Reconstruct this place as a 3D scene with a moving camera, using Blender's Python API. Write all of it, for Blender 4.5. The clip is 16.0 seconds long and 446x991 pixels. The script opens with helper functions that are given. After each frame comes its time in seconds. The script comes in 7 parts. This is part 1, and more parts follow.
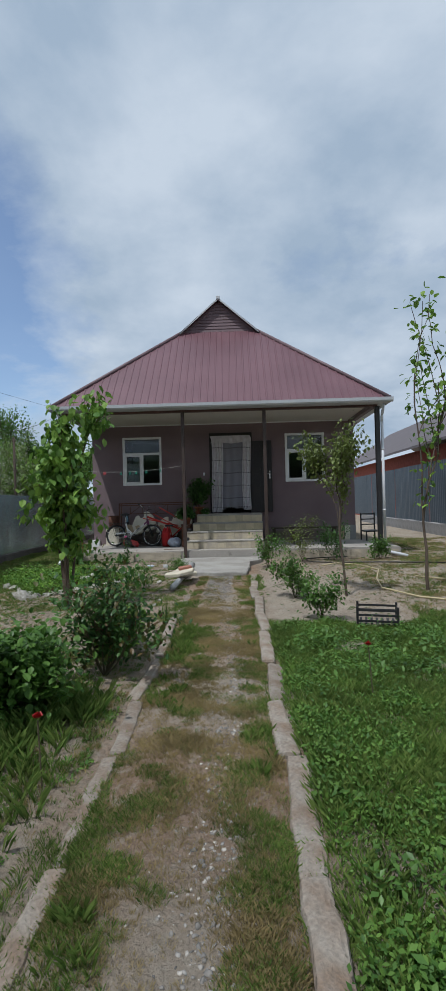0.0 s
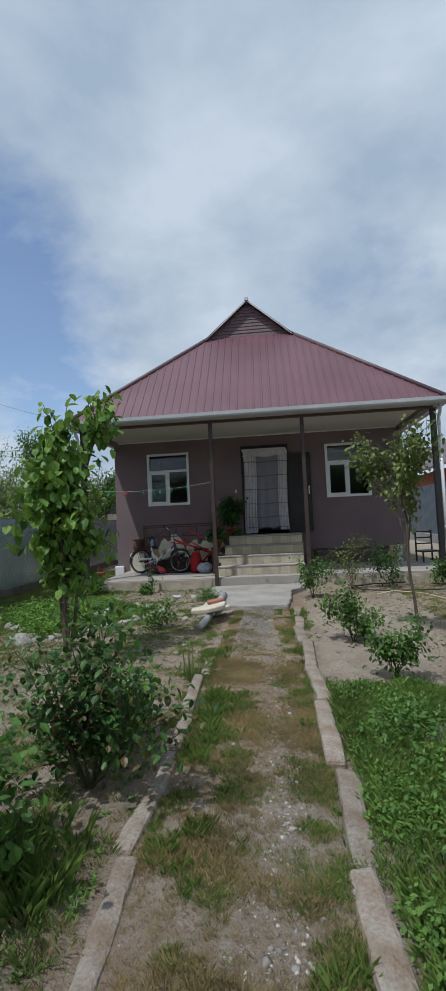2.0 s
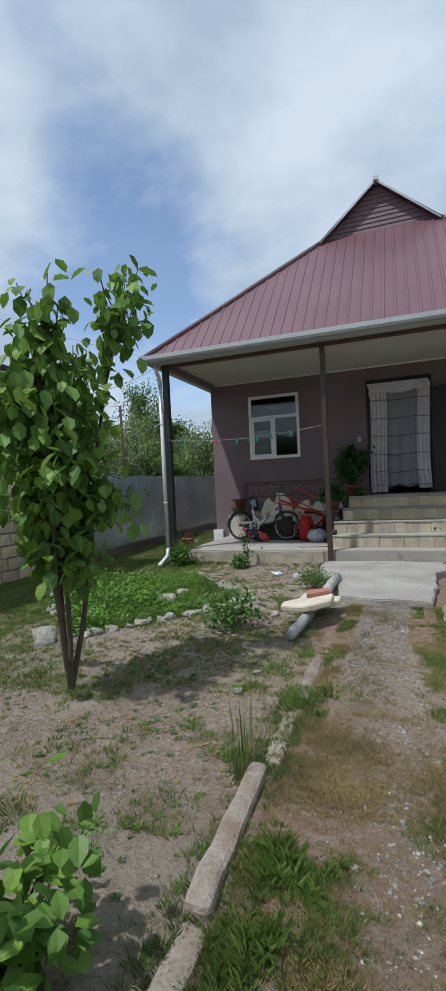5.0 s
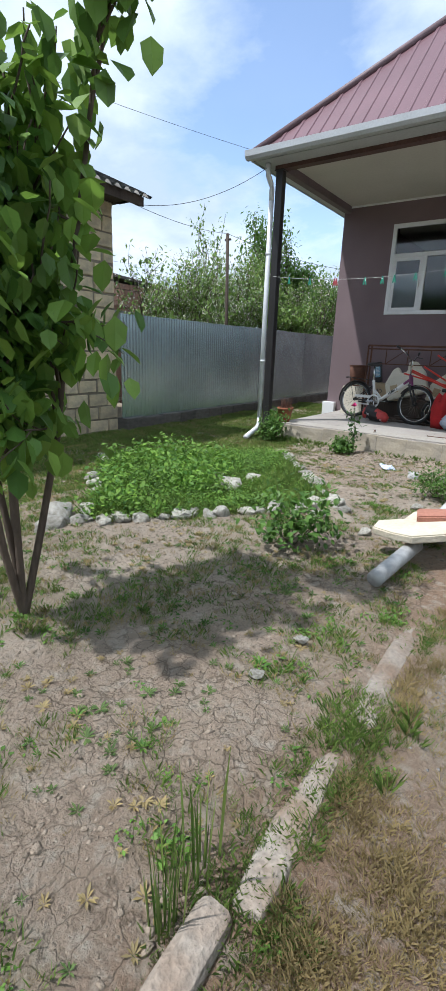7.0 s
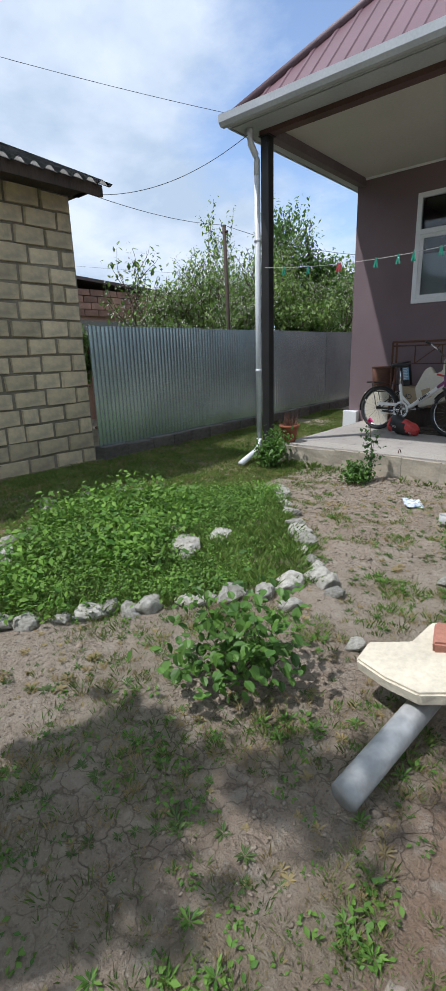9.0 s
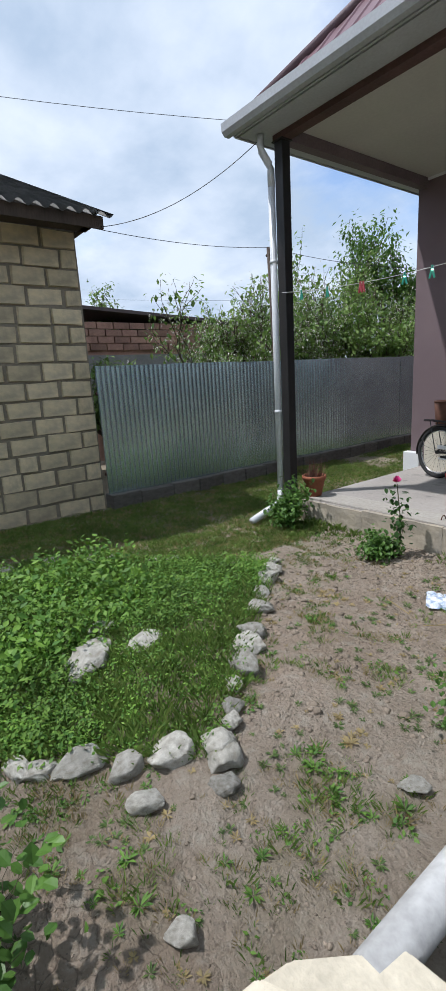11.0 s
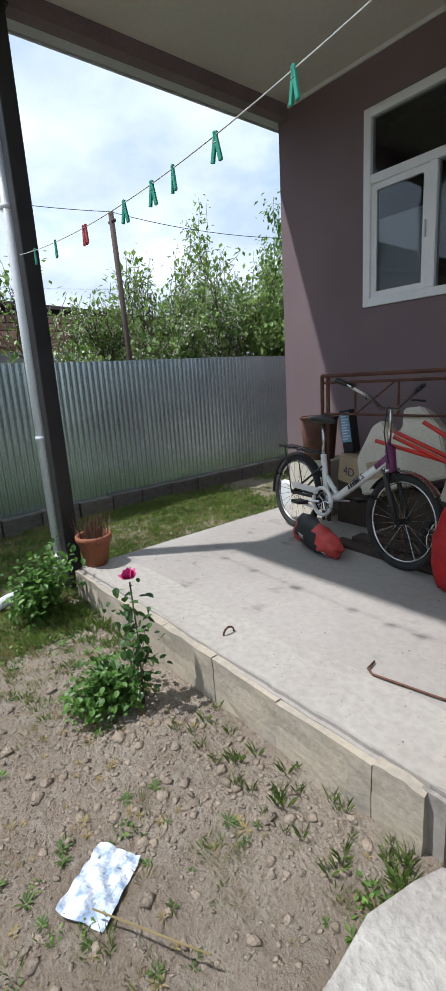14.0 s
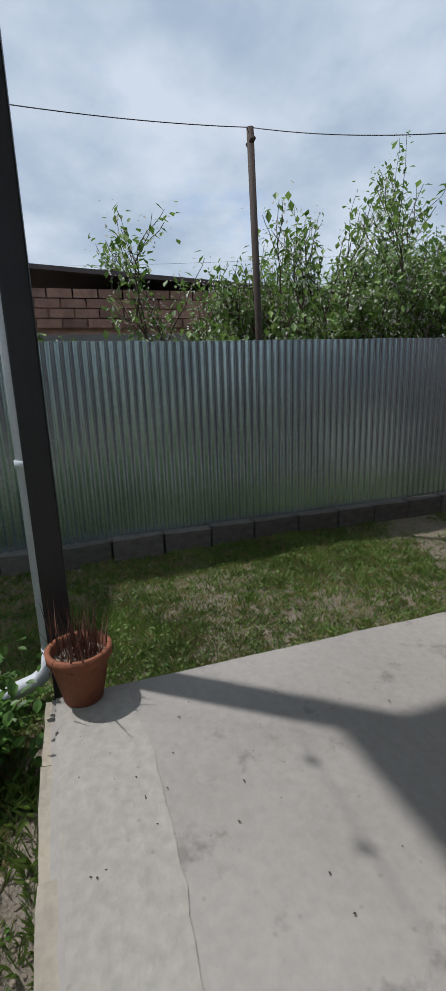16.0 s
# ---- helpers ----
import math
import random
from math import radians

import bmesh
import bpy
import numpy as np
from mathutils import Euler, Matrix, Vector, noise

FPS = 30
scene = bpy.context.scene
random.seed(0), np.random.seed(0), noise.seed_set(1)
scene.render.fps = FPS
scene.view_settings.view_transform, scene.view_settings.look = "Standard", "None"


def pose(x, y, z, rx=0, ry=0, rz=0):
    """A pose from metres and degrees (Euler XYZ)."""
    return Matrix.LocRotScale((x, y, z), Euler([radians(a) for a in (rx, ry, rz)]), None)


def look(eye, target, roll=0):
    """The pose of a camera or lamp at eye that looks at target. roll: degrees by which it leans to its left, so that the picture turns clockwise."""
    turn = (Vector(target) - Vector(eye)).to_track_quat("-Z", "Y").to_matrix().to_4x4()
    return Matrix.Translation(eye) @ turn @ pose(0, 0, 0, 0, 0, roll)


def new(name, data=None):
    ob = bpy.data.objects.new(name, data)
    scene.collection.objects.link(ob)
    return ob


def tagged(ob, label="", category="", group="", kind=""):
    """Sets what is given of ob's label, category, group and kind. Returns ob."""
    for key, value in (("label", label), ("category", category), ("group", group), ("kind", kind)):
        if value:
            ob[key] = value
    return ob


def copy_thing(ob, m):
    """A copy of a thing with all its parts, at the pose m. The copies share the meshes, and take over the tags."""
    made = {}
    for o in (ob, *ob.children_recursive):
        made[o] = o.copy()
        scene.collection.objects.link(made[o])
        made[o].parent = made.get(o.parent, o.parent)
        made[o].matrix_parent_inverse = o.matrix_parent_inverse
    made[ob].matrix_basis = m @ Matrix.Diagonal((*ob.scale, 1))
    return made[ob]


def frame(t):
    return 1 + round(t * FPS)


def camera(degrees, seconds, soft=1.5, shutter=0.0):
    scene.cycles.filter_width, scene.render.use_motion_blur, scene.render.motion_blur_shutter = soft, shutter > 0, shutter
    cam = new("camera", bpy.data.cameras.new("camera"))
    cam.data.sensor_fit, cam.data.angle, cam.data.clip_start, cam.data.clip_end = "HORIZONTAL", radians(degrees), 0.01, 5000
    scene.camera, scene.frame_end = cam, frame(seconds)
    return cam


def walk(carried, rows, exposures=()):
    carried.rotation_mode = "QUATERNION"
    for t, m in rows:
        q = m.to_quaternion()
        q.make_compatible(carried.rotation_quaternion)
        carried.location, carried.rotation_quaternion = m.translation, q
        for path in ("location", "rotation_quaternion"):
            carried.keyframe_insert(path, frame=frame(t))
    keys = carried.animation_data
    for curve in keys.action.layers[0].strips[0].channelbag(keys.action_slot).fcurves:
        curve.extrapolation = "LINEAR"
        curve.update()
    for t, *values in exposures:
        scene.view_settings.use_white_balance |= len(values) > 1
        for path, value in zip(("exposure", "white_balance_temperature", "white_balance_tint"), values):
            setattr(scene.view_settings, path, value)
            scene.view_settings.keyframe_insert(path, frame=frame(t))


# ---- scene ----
cam = camera(49.5, 16.0)
METRES, EYE, TILT, LEAN, TURN = 12.0, 1.284, 0.0, 0.0, 1.0
PATH = [
    (0, (0.063, -0.089, 1.208), (0.003, 1.91, 1.231), -1.4),
    (0.5, (0.071, 0.173, 1.242), (-0.025, 2.17, 1.251), -1.6),
    (1, (0.019, 0.487, 1.218), (-0.097, 2.483, 1.265), -1.0),
    (1.5, (-0.021, 0.815, 1.219), (-0.104, 2.812, 1.292), -1.2),
    (2, (0.003, 1.18, 1.217), (-0.191, 3.168, 1.326), -2.7),
    (2.5, (0.035, 1.562, 1.164), (-0.1, 3.554, 1.288), -0.9),
    (3, (0.055, 1.925, 1.19), (0.011, 3.92, 1.329), -1.1),
    (3.5, (0.084, 2.293, 1.211), (-0.16, 4.273, 1.355), -3.1),
    (4, (0.051, 2.634, 1.187), (-0.29, 4.601, 1.301), 1.1),
    (4.5, (0.016, 3.006, 1.196), (-0.288, 4.979, 1.31), -1.0),
    (4.9, (-0.03, 3.33, 1.168), (-0.67, 5.224, 1.16), -3.2),
    (5, (-0.027, 3.416, 1.164), (-0.734, 5.286, 1.126), -2.7),
    (5.2, (-0.048, 3.575, 1.137), (-0.82, 5.418, 1.047), -2.5),
    (7.3, (-0.34, 5.117, 1.054), (-1.452, 6.663, 0.444), 1.8),
    (7.5, (-0.375, 5.256, 1.056), (-1.483, 6.805, 0.445), 0.8),
    (8, (-0.422, 5.572, 1.084), (-1.617, 7.051, 0.463), -1.1),
    (8.5, (-0.473, 5.93, 1.074), (-1.72, 7.363, 0.45), -1.4),
    (9, (-0.505, 6.292, 1.131), (-1.757, 7.745, 0.566), -1.8),
    (9.2, (-0.499, 6.419, 1.124), (-1.781, 7.853, 0.575), -3.6),
    (11.3, (-0.416, 7.866, 1.266), (-2.036, 8.954, 0.828), -1.8),
    (11.5, (-0.445, 8.011, 1.265), (-2.094, 9.063, 0.85), -0.9),
    (12, (-0.489, 8.514, 1.308), (-2.087, 9.67, 0.979), -1.1),
    (12.5, (-0.445, 8.923, 1.267), (-2.007, 10.143, 1.0), -1.7),
    (13, (-0.477, 9.268, 1.253), (-2.032, 10.484, 0.93), -0.1),
    (13.5, (-0.603, 9.63, 1.263), (-2.08, 10.929, 0.902), 0.3),
    (14, (-0.735, 9.996, 1.237), (-2.249, 11.214, 0.764), -3.6),
    (14.5, (-0.97, 10.316, 1.202), (-2.575, 11.379, 0.657), -2.5),
    (15, (-1.341, 10.65, 1.225), (-2.946, 11.701, 0.659), -3.0),
    (15.5, (-1.72, 11.037, 1.112), (-3.476, 11.811, 0.548), -5.6),
    (16, (-1.997, 11.266, 1.223), (-3.842, 11.87, 0.743), -2.0),
]
EXPOSURES = [(0.0, 0.19, 6020, 9), (4.5, 0.24, 6020, 9), (5.2, 0.50, 6050, 9), (7.3, 1.05, 6050, 11), (8.3, 1.0, 6050, 12), (9.2, 0.72, 6050, 12), (11.5, 0.72, 6050, 13), (12.0, 0.74, 6080, 14), (13.0, 0.84, 6080, 13), (14.0, 1.02, 6080, 12), (14.5, 0.88, 6080, 12), (15.5, 0.45, 6120, 12), (16.0, 0.32, 6120, 11)]
walk(cam, [(t, look(eye, target, roll)) for t, eye, target, roll in PATH], EXPOSURES)

# ---- world, sun, exposure ----
SUN_WAY = Vector((1.06, 1.37, -3.4)).normalized()
SUN_EL = math.asin(-SUN_WAY.z)
SUN_AZ = math.atan2(-SUN_WAY.x, -SUN_WAY.y)


def build_world():
    w = bpy.data.worlds.new("sky")
    scene.world = w
    w.use_nodes = True
    nt = w.node_tree
    nt.nodes.clear()
    N, L = nt.nodes.new, nt.links.new
    out = N("ShaderNodeOutputWorld")
    sky = N("ShaderNodeTexSky")
    sky.sky_type, sky.sun_disc = "NISHITA", False
    sky.sun_elevation, sky.sun_rotation = SUN_EL, SUN_AZ
    bg = N("ShaderNodeBackground")
    bg.inputs["Strength"].default_value = 0.12
    L(sky.outputs[0], bg.inputs[0])
    tc = N("ShaderNodeTexCoord")
    sep = N("ShaderNodeSeparateXYZ")
    L(tc.outputs["Generated"], sep.inputs[0])
    add = N("ShaderNodeMath")
    add.operation = "MAXIMUM"
    add.inputs[1].default_value = 0.0
    L(sep.outputs[2], add.inputs[0])
    add2 = N("ShaderNodeMath")
    add2.operation = "ADD"
    add2.inputs[1].default_value = 0.28
    L(add.outputs[0], add2.inputs[0])
    comb = N("ShaderNodeCombineXYZ")
    for i in (0, 1):
        d = N("ShaderNodeMath")
        d.operation = "DIVIDE"
        L(sep.outputs[i], d.inputs[0])
        L(add2.outputs[0], d.inputs[1])
        L(d.outputs[0], comb.inputs[i])
    mp = N("ShaderNodeMapping")
    mp.inputs["Location"].default_value = (2.35, 0.4, 0)
    L(comb.outputs[0], mp.inputs[0])
    n1 = N("ShaderNodeTexNoise")
    n1.inputs["Scale"].default_value, n1.inputs["Detail"].default_value = 1.5, 10
    n1.inputs["Roughness"].default_value, n1.inputs["Distortion"].default_value = 0.60, 0.12
    L(mp.outputs[0], n1.inputs["Vector"])
    r1 = N("ShaderNodeValToRGB")
    r1.color_ramp.elements[0].position, r1.color_ramp.elements[1].position = 0.20, 0.41
    r1.color_ramp.elements[0].color = (0.08, 0.08, 0.08, 1)
    thin = N("ShaderNodeVectorMath")
    thin.operation = "DOT_PRODUCT"
    thin.inputs[1].default_value = Vector((-0.455, 0.79, 0.385)).normalized()
    L(tc.outputs["Generated"], thin.inputs[0])
    tr = N("ShaderNodeMapRange")
    tr.inputs["From Min"].default_value, tr.inputs["From Max"].default_value = 0.962, 1.0
    tr.inputs["To Min"].default_value, tr.inputs["To Max"].default_value = 0.0, 0.35
    L(thin.outputs["Value"], tr.inputs["Value"])
    cover = N("ShaderNodeMath")
    cover.operation = "SUBTRACT"
    L(n1.outputs[0], cover.inputs[0])
    L(tr.outputs[0], cover.inputs[1])
    L(cover.outputs[0], r1.inputs[0])
    n2 = N("ShaderNodeTexNoise")
    n2.inputs["Scale"].default_value, n2.inputs["Detail"].default_value = 2.1, 10
    n2.inputs["Roughness"].default_value, n2.inputs["Distortion"].default_value = 0.56, 0.08
    L(mp.outputs[0], n2.inputs["Vector"])
    r2 = N("ShaderNodeValToRGB")
    r2.color_ramp.elements[0].position, r2.color_ramp.elements[1].position = 0.36, 0.62
    r2.color_ramp.elements[0].color = (0.51, 0.62, 0.745, 1)
    r2.color_ramp.elements[1].color = (0.81, 0.885, 0.965, 1)
    L(n2.outputs[0], r2.inputs[0])
    bg2 = N("ShaderNodeBackground")
    bg2.inputs["Strength"].default_value = 0.64
    L(r2.outputs[0], bg2.inputs[0])
    mix = N("ShaderNodeMixShader")
    L(r1.outputs[0], mix.inputs[0])
    L(bg.outputs[0], mix.inputs[1])
    L(bg2.outputs[0], mix.inputs[2])
    L(mix.outputs[0], out.inputs[0])


build_world()
sun = new("sun", bpy.data.lights.new("sun", "SUN"))
sun.data.energy, sun.data.angle, sun.data.color = 2.6, radians(1.2), (1.0, 0.965, 0.92)
sun.matrix_world = look((-5, -5, 12), Vector((-5, -5, 12)) + SUN_WAY)


# ---- materials ----
def material(name, colour, rough=0.8, metal=0.0, var=0.25, scale=6.0, fine=60.0, bump=0.2, colour2=None, island=0.0, obj=0.0, spec=0.5, depth=0.01, stretch=(1, 1, 1), spots=0.0, chips=0.0):
    """A surface with two scales of variation and a fine relief. island, obj: how much single pieces differ."""
    m = bpy.data.materials.new(name)
    m.use_nodes = True
    nt = m.node_tree
    N, L = nt.nodes.new, nt.links.new
    b = nt.nodes["Principled BSDF"]
    b.inputs["Roughness"].default_value, b.inputs["Metallic"].default_value = rough, metal
    b.inputs["Specular IOR Level"].default_value = spec
    tc = N("ShaderNodeTexCoord")
    mp = N("ShaderNodeMapping")
    mp.inputs["Scale"].default_value = stretch
    L(tc.outputs["Object"], mp.inputs[0])
    a = N("ShaderNodeTexNoise")
    a.inputs["Scale"].default_value, a.inputs["Detail"].default_value = scale, 5
    L(mp.outputs[0], a.inputs["Vector"])
    f = N("ShaderNodeTexNoise")
    f.inputs["Scale"].default_value, f.inputs["Detail"].default_value = fine, 4
    L(mp.outputs[0], f.inputs["Vector"])
    c1 = Vector(colour)
    c2 = Vector(colour2) if colour2 else c1 * (1 - var)
    mix = N("ShaderNodeMix")
    mix.data_type = "RGBA"
    mix.inputs["A"].default_value, mix.inputs["B"].default_value = (*c1, 1), (*c2, 1)
    s = N("ShaderNodeMath")
    s.operation = "MULTIPLY_ADD"
    s.inputs[1].default_value, s.inputs[2].default_value = 3.0, -1.0
    s.use_clamp = True
    L(a.outputs[0], s.inputs[0])
    L(s.outputs[0], mix.inputs["Factor"])
    hsv = N("ShaderNodeHueSaturation")
    L(mix.outputs["Result"], hsv.inputs["Color"])
    v = N("ShaderNodeMapRange")
    v.inputs["From Min"].default_value, v.inputs["From Max"].default_value = 0.3, 0.7
    v.inputs["To Min"].default_value, v.inputs["To Max"].default_value = 1 - var * 0.5, 1 + var * 0.5
    L(f.outputs[0], v.inputs["Value"])
    last = v.outputs[0]
    for amount, node, socket in ((island, "ShaderNodeNewGeometry", "Random Per Island"), (obj, "ShaderNodeObjectInfo", "Random")):
        if amount:
            g = N(node)
            r = N("ShaderNodeMapRange")
            r.inputs["To Min"].default_value, r.inputs["To Max"].default_value = 1 - amount, 1 + amount
            L(g.outputs[socket], r.inputs["Value"])
            mu = N("ShaderNodeMath")
            mu.operation = "MULTIPLY"
            L(last, mu.inputs[0])
            L(r.outputs[0], mu.inputs[1])
            last = mu.outputs[0]
    L(last, hsv.inputs["Value"])
    L(hsv.outputs[0], b.inputs["Base Color"])
    if spots:
        q = N("ShaderNodeTexNoise")
        q.inputs["Scale"].default_value, q.inputs["Detail"].default_value, q.inputs["Roughness"].default_value = 4.2, 7, 0.65
        L(mp.outputs[0], q.inputs["Vector"])
        k = N("ShaderNodeMapRange")
        k.inputs["From Min"].default_value, k.inputs["From Max"].default_value = 0.60, 0.68
        k.inputs["To Min"].default_value, k.inputs["To Max"].default_value = 1.0, 1 - spots
        L(q.outputs[0], k.inputs["Value"])
        mu = N("ShaderNodeMath")
        mu.operation = "MULTIPLY"
        L(last, mu.inputs[0])
        L(k.outputs[0], mu.inputs[1])
        L(mu.outputs[0], hsv.inputs["Value"])
    if chips:
        vo = N("ShaderNodeTexVoronoi")
        vo.inputs["Scale"].default_value = 16
        L(mp.outputs[0], vo.inputs["Vector"])
        gate = N("ShaderNodeMapRange")
        gate.inputs["From Min"].default_value, gate.inputs["From Max"].default_value = 0.05, 0.12
        gate.inputs["To Min"].default_value, gate.inputs["To Max"].default_value = 1 - chips, 1.0
        L(vo.outputs["Distance"], gate.inputs["Value"])
        mu2 = N("ShaderNodeMath")
        mu2.operation = "MULTIPLY"
        L(hsv.inputs["Value"].links[0].from_socket, mu2.inputs[0])
        L(gate.outputs[0], mu2.inputs[1])
        L(mu2.outputs[0], hsv.inputs["Value"])
    if bump:
        bp = N("ShaderNodeBump")
        bp.inputs["Strength"].default_value, bp.inputs["Distance"].default_value = bump, depth
        L(f.outputs[0], bp.inputs["Height"])
        L(bp.outputs[0], b.inputs["Normal"])
    return m


def leaf_material(name, c1, c2, rough=0.45, trans=0.35):
    """Leaves: a colour of their own each, glossy above, letting some light through."""
    m = bpy.data.materials.new(name)
    m.use_nodes = True
    nt = m.node_tree
    N, L = nt.nodes.new, nt.links.new
    b = nt.nodes["Principled BSDF"]
    b.inputs["Roughness"].default_value = rough
    b.inputs["Specular IOR Level"].default_value = 0.4
    g = N("ShaderNodeNewGeometry")
    mix = N("ShaderNodeMix")
    mix.data_type = "RGBA"
    mix.inputs["A"].default_value, mix.inputs["B"].default_value = (*c1, 1), (*c2, 1)
    L(g.outputs["Random Per Island"], mix.inputs["Factor"])
    tc = N("ShaderNodeTexCoord")
    n = N("ShaderNodeTexNoise")
    n.inputs["Scale"].default_value = 3.0
    L(tc.outputs["Object"], n.inputs["Vector"])
    hsv = N("ShaderNodeHueSaturation")
    r = N("ShaderNodeMapRange")
    r.inputs["From Min"].default_value, r.inputs["From Max"].default_value = 0.3, 0.7
    r.inputs["To Min"].default_value, r.inputs["To Max"].default_value = 0.75, 1.25
    L(n.outputs[0], r.inputs["Value"])
    L(r.outputs[0], hsv.inputs["Value"])
    L(mix.outputs["Result"], hsv.inputs["Color"])
    L(hsv.outputs[0], b.inputs["Base Color"])
    t = N("ShaderNodeBsdfTranslucent")
    L(hsv.outputs[0], t.inputs["Color"])
    ms = N("ShaderNodeMixShader")
    ms.inputs[0].default_value = trans
    L(b.outputs[0], ms.inputs[1])
    L(t.outputs[0], ms.inputs[2])
    L(ms.outputs[0], nt.nodes["Material Output"].inputs[0])
    return m


def glass_material(name, tint=(0.55, 0.6, 0.62)):
    m = bpy.data.materials.new(name)
    m.use_nodes = True
    b = m.node_tree.nodes["Principled BSDF"]
    b.inputs["Base Color"].default_value = (*tint, 1)
    b.inputs["Roughness"].default_value, b.inputs["IOR"].default_value = 0.02, 1.5
    b.inputs["Transmission Weight"].default_value = 1.0
    b.inputs["Specular IOR Level"].default_value = 0.8
    return m


STUCCO = material("mauve_stucco", (0.205, 0.153, 0.161), 0.92, 0, 0.12, 1.2, 180, 0.35, (0.172, 0.127, 0.135))
ROOF = material("burgundy_sheet", (0.118, 0.052, 0.064), 0.40, 0, 0.16, 0.9, 40, 0.05, (0.150, 0.070, 0.084), spec=0.6)
GABLE = material("dark_plum_boards", (0.145, 0.092, 0.102), 0.6, 0, 0.25, 3, 50, 0.1)
SOFFIT = material("cream_ceiling_panel", (0.62, 0.60, 0.54), 0.5, 0, 0.08, 1.5, 30, 0.04)
TRIM = material("grey_white_gutter", (0.50, 0.52, 0.54), 0.4, 0, 0.14, 2.5, 50, 0.05)
PVC = material("white_pvc", (0.78, 0.79, 0.80), 0.35, 0, 0.05, 4, 60, 0.02)
BEAM = material("red_brown_beam", (0.115, 0.058, 0.052), 0.6, 0, 0.35, 3, 40, 0.15)
PLUMBEAM = material("plum_grey_beam", (0.20, 0.155, 0.165), 0.7, 0, 0.2, 3, 40, 0.1)
POST = material("black_post", (0.022, 0.021, 0.022), 0.45, 0, 0.3, 5, 80, 0.08)
RUSTPOST = material("brown_post", (0.055, 0.034, 0.027), 0.55, 0, 0.35, 4, 60, 0.12)
PIPE = material("white_downpipe", (0.66, 0.68, 0.70), 0.35, 0, 0.12, 4, 60, 0.03)
GLASS = glass_material("window_glass")
SHADEFILL = material("painted_interior_shade", (0.05, 0.045, 0.042), 0.9, 0, 0.3, 2, 20, 0)
DOOR = material("black_metal_door", (0.016, 0.013, 0.014), 0.55, 0.0, 0.25, 5, 90, 0.1)
CHROME = material("worn_chrome", (0.55, 0.55, 0.55), 0.25, 1, 0.1, 9, 90, 0)
CONCRETE = material("smooth_concrete", (0.335, 0.310, 0.280), 0.9, 0, 0.14, 1.1, 36, 0.3, (0.285, 0.262, 0.235), spots=0.32, chips=0.16)
ROUGHCON = material("rough_concrete", (0.36, 0.345, 0.31), 0.95, 0, 0.3, 2.5, 34, 0.8, (0.27, 0.25, 0.225), depth=0.02)
EDGECON = material("worn_edge_cement", (0.355, 0.333, 0.295), 0.95, 0, 0.2, 2.5, 30, 0.4, (0.315, 0.29, 0.25), depth=0.015, chips=0.2)
LIMEBLOCK = material("limestone_block", (0.50, 0.425, 0.295), 0.95, 0, 0.25, 5, 70, 0.7, (0.36, 0.32, 0.26), obj=0.14)
FACE = material("stained_cement_face", (0.43, 0.37, 0.275), 0.95, 0, 0.2, 2.2, 40, 0.35, (0.255, 0.235, 0.20), obj=0.05, depth=0.01)
SHELLBLOCK = material("shell_limestone_block", (0.62, 0.515, 0.335), 0.95, 0, 0.16, 2.3, 60, 0.4, (0.42, 0.36, 0.26), obj=0.19)
FARBLOCK = material("far_limestone_blocks", (0.42, 0.36, 0.28), 0.95, 0, 0.28, 6, 60, 0.5, (0.32, 0.285, 0.235), island=0.15)
MORTAR = material("mortar", (0.27, 0.235, 0.18), 0.95, 0, 0.25, 6, 60, 0.5)
GREYBLOCK = material("grey_footing_block", (0.17, 0.155, 0.135), 0.95, 0, 0.35, 5, 50, 0.8, obj=0.2)
GALV = material("galvanised_sheet", (0.50, 0.60, 0.60), 0.22, 0.82, 0.12, 1.3, 40, 0.04, (0.36, 0.44, 0.455), spec=0.6)
BLUESHEET = material("slate_blue_sheet", (0.085, 0.110, 0.135), 0.45, 0.3, 0.18, 1.3, 40, 0.05)
ASBESTOS = material("weathered_slate_sheet", (0.27, 0.27, 0.26), 0.9, 0, 0.3, 3, 40, 0.5)
BROWNROOF = material("dark_roof_sheet", (0.11, 0.085, 0.085), 0.5, 0, 0.2, 1.5, 30, 0.1)
REDBRICK = material("red_brick", (0.28, 0.075, 0.055), 0.9, 0, 0.3, 5, 50, 0.5, island=0.25)
OLDBRICK = material("weathered_brick", (0.40, 0.235, 0.18), 0.9, 0, 0.3, 5, 50, 0.5, island=0.3)
GREYPLASTER = material("grey_plaster", (0.27, 0.265, 0.26), 0.9, 0, 0.2, 3, 40, 0.4)
DARKWOOD = material("weathered_dark_wood", (0.07, 0.05, 0.038), 0.85, 0, 0.4, 4, 60, 0.4, stretch=(1, 1, 0.2))
RUST = material("rusty_steel", (0.14, 0.062, 0.038), 0.8, 0.2, 0.4, 8, 60, 0.4)
CABLE = material("black_cable", (0.02, 0.02, 0.022), 0.6, 0, 0.1, 5, 50, 0)
STONE = material("pale_field_stone", (0.58, 0.56, 0.50), 0.9, 0, 0.25, 3, 30, 0.8, (0.33, 0.305, 0.25), obj=0.28, depth=0.02)
PEBBLE = material("path_pebble", (0.37, 0.34, 0.30), 0.9, 0, 0.25, 8, 50, 0.4, island=0.45)
KERB = material("worn_kerb_concrete", (0.285, 0.255, 0.215), 0.97, 0, 0.4, 7, 60, 1.0, (0.19, 0.135, 0.095), obj=0.14, depth=0.01)
CLOD = material("dry_clod", (0.285, 0.232, 0.175), 0.98, 0, 0.3, 30, 120, 0.9, (0.20, 0.16, 0.12), island=0.20)
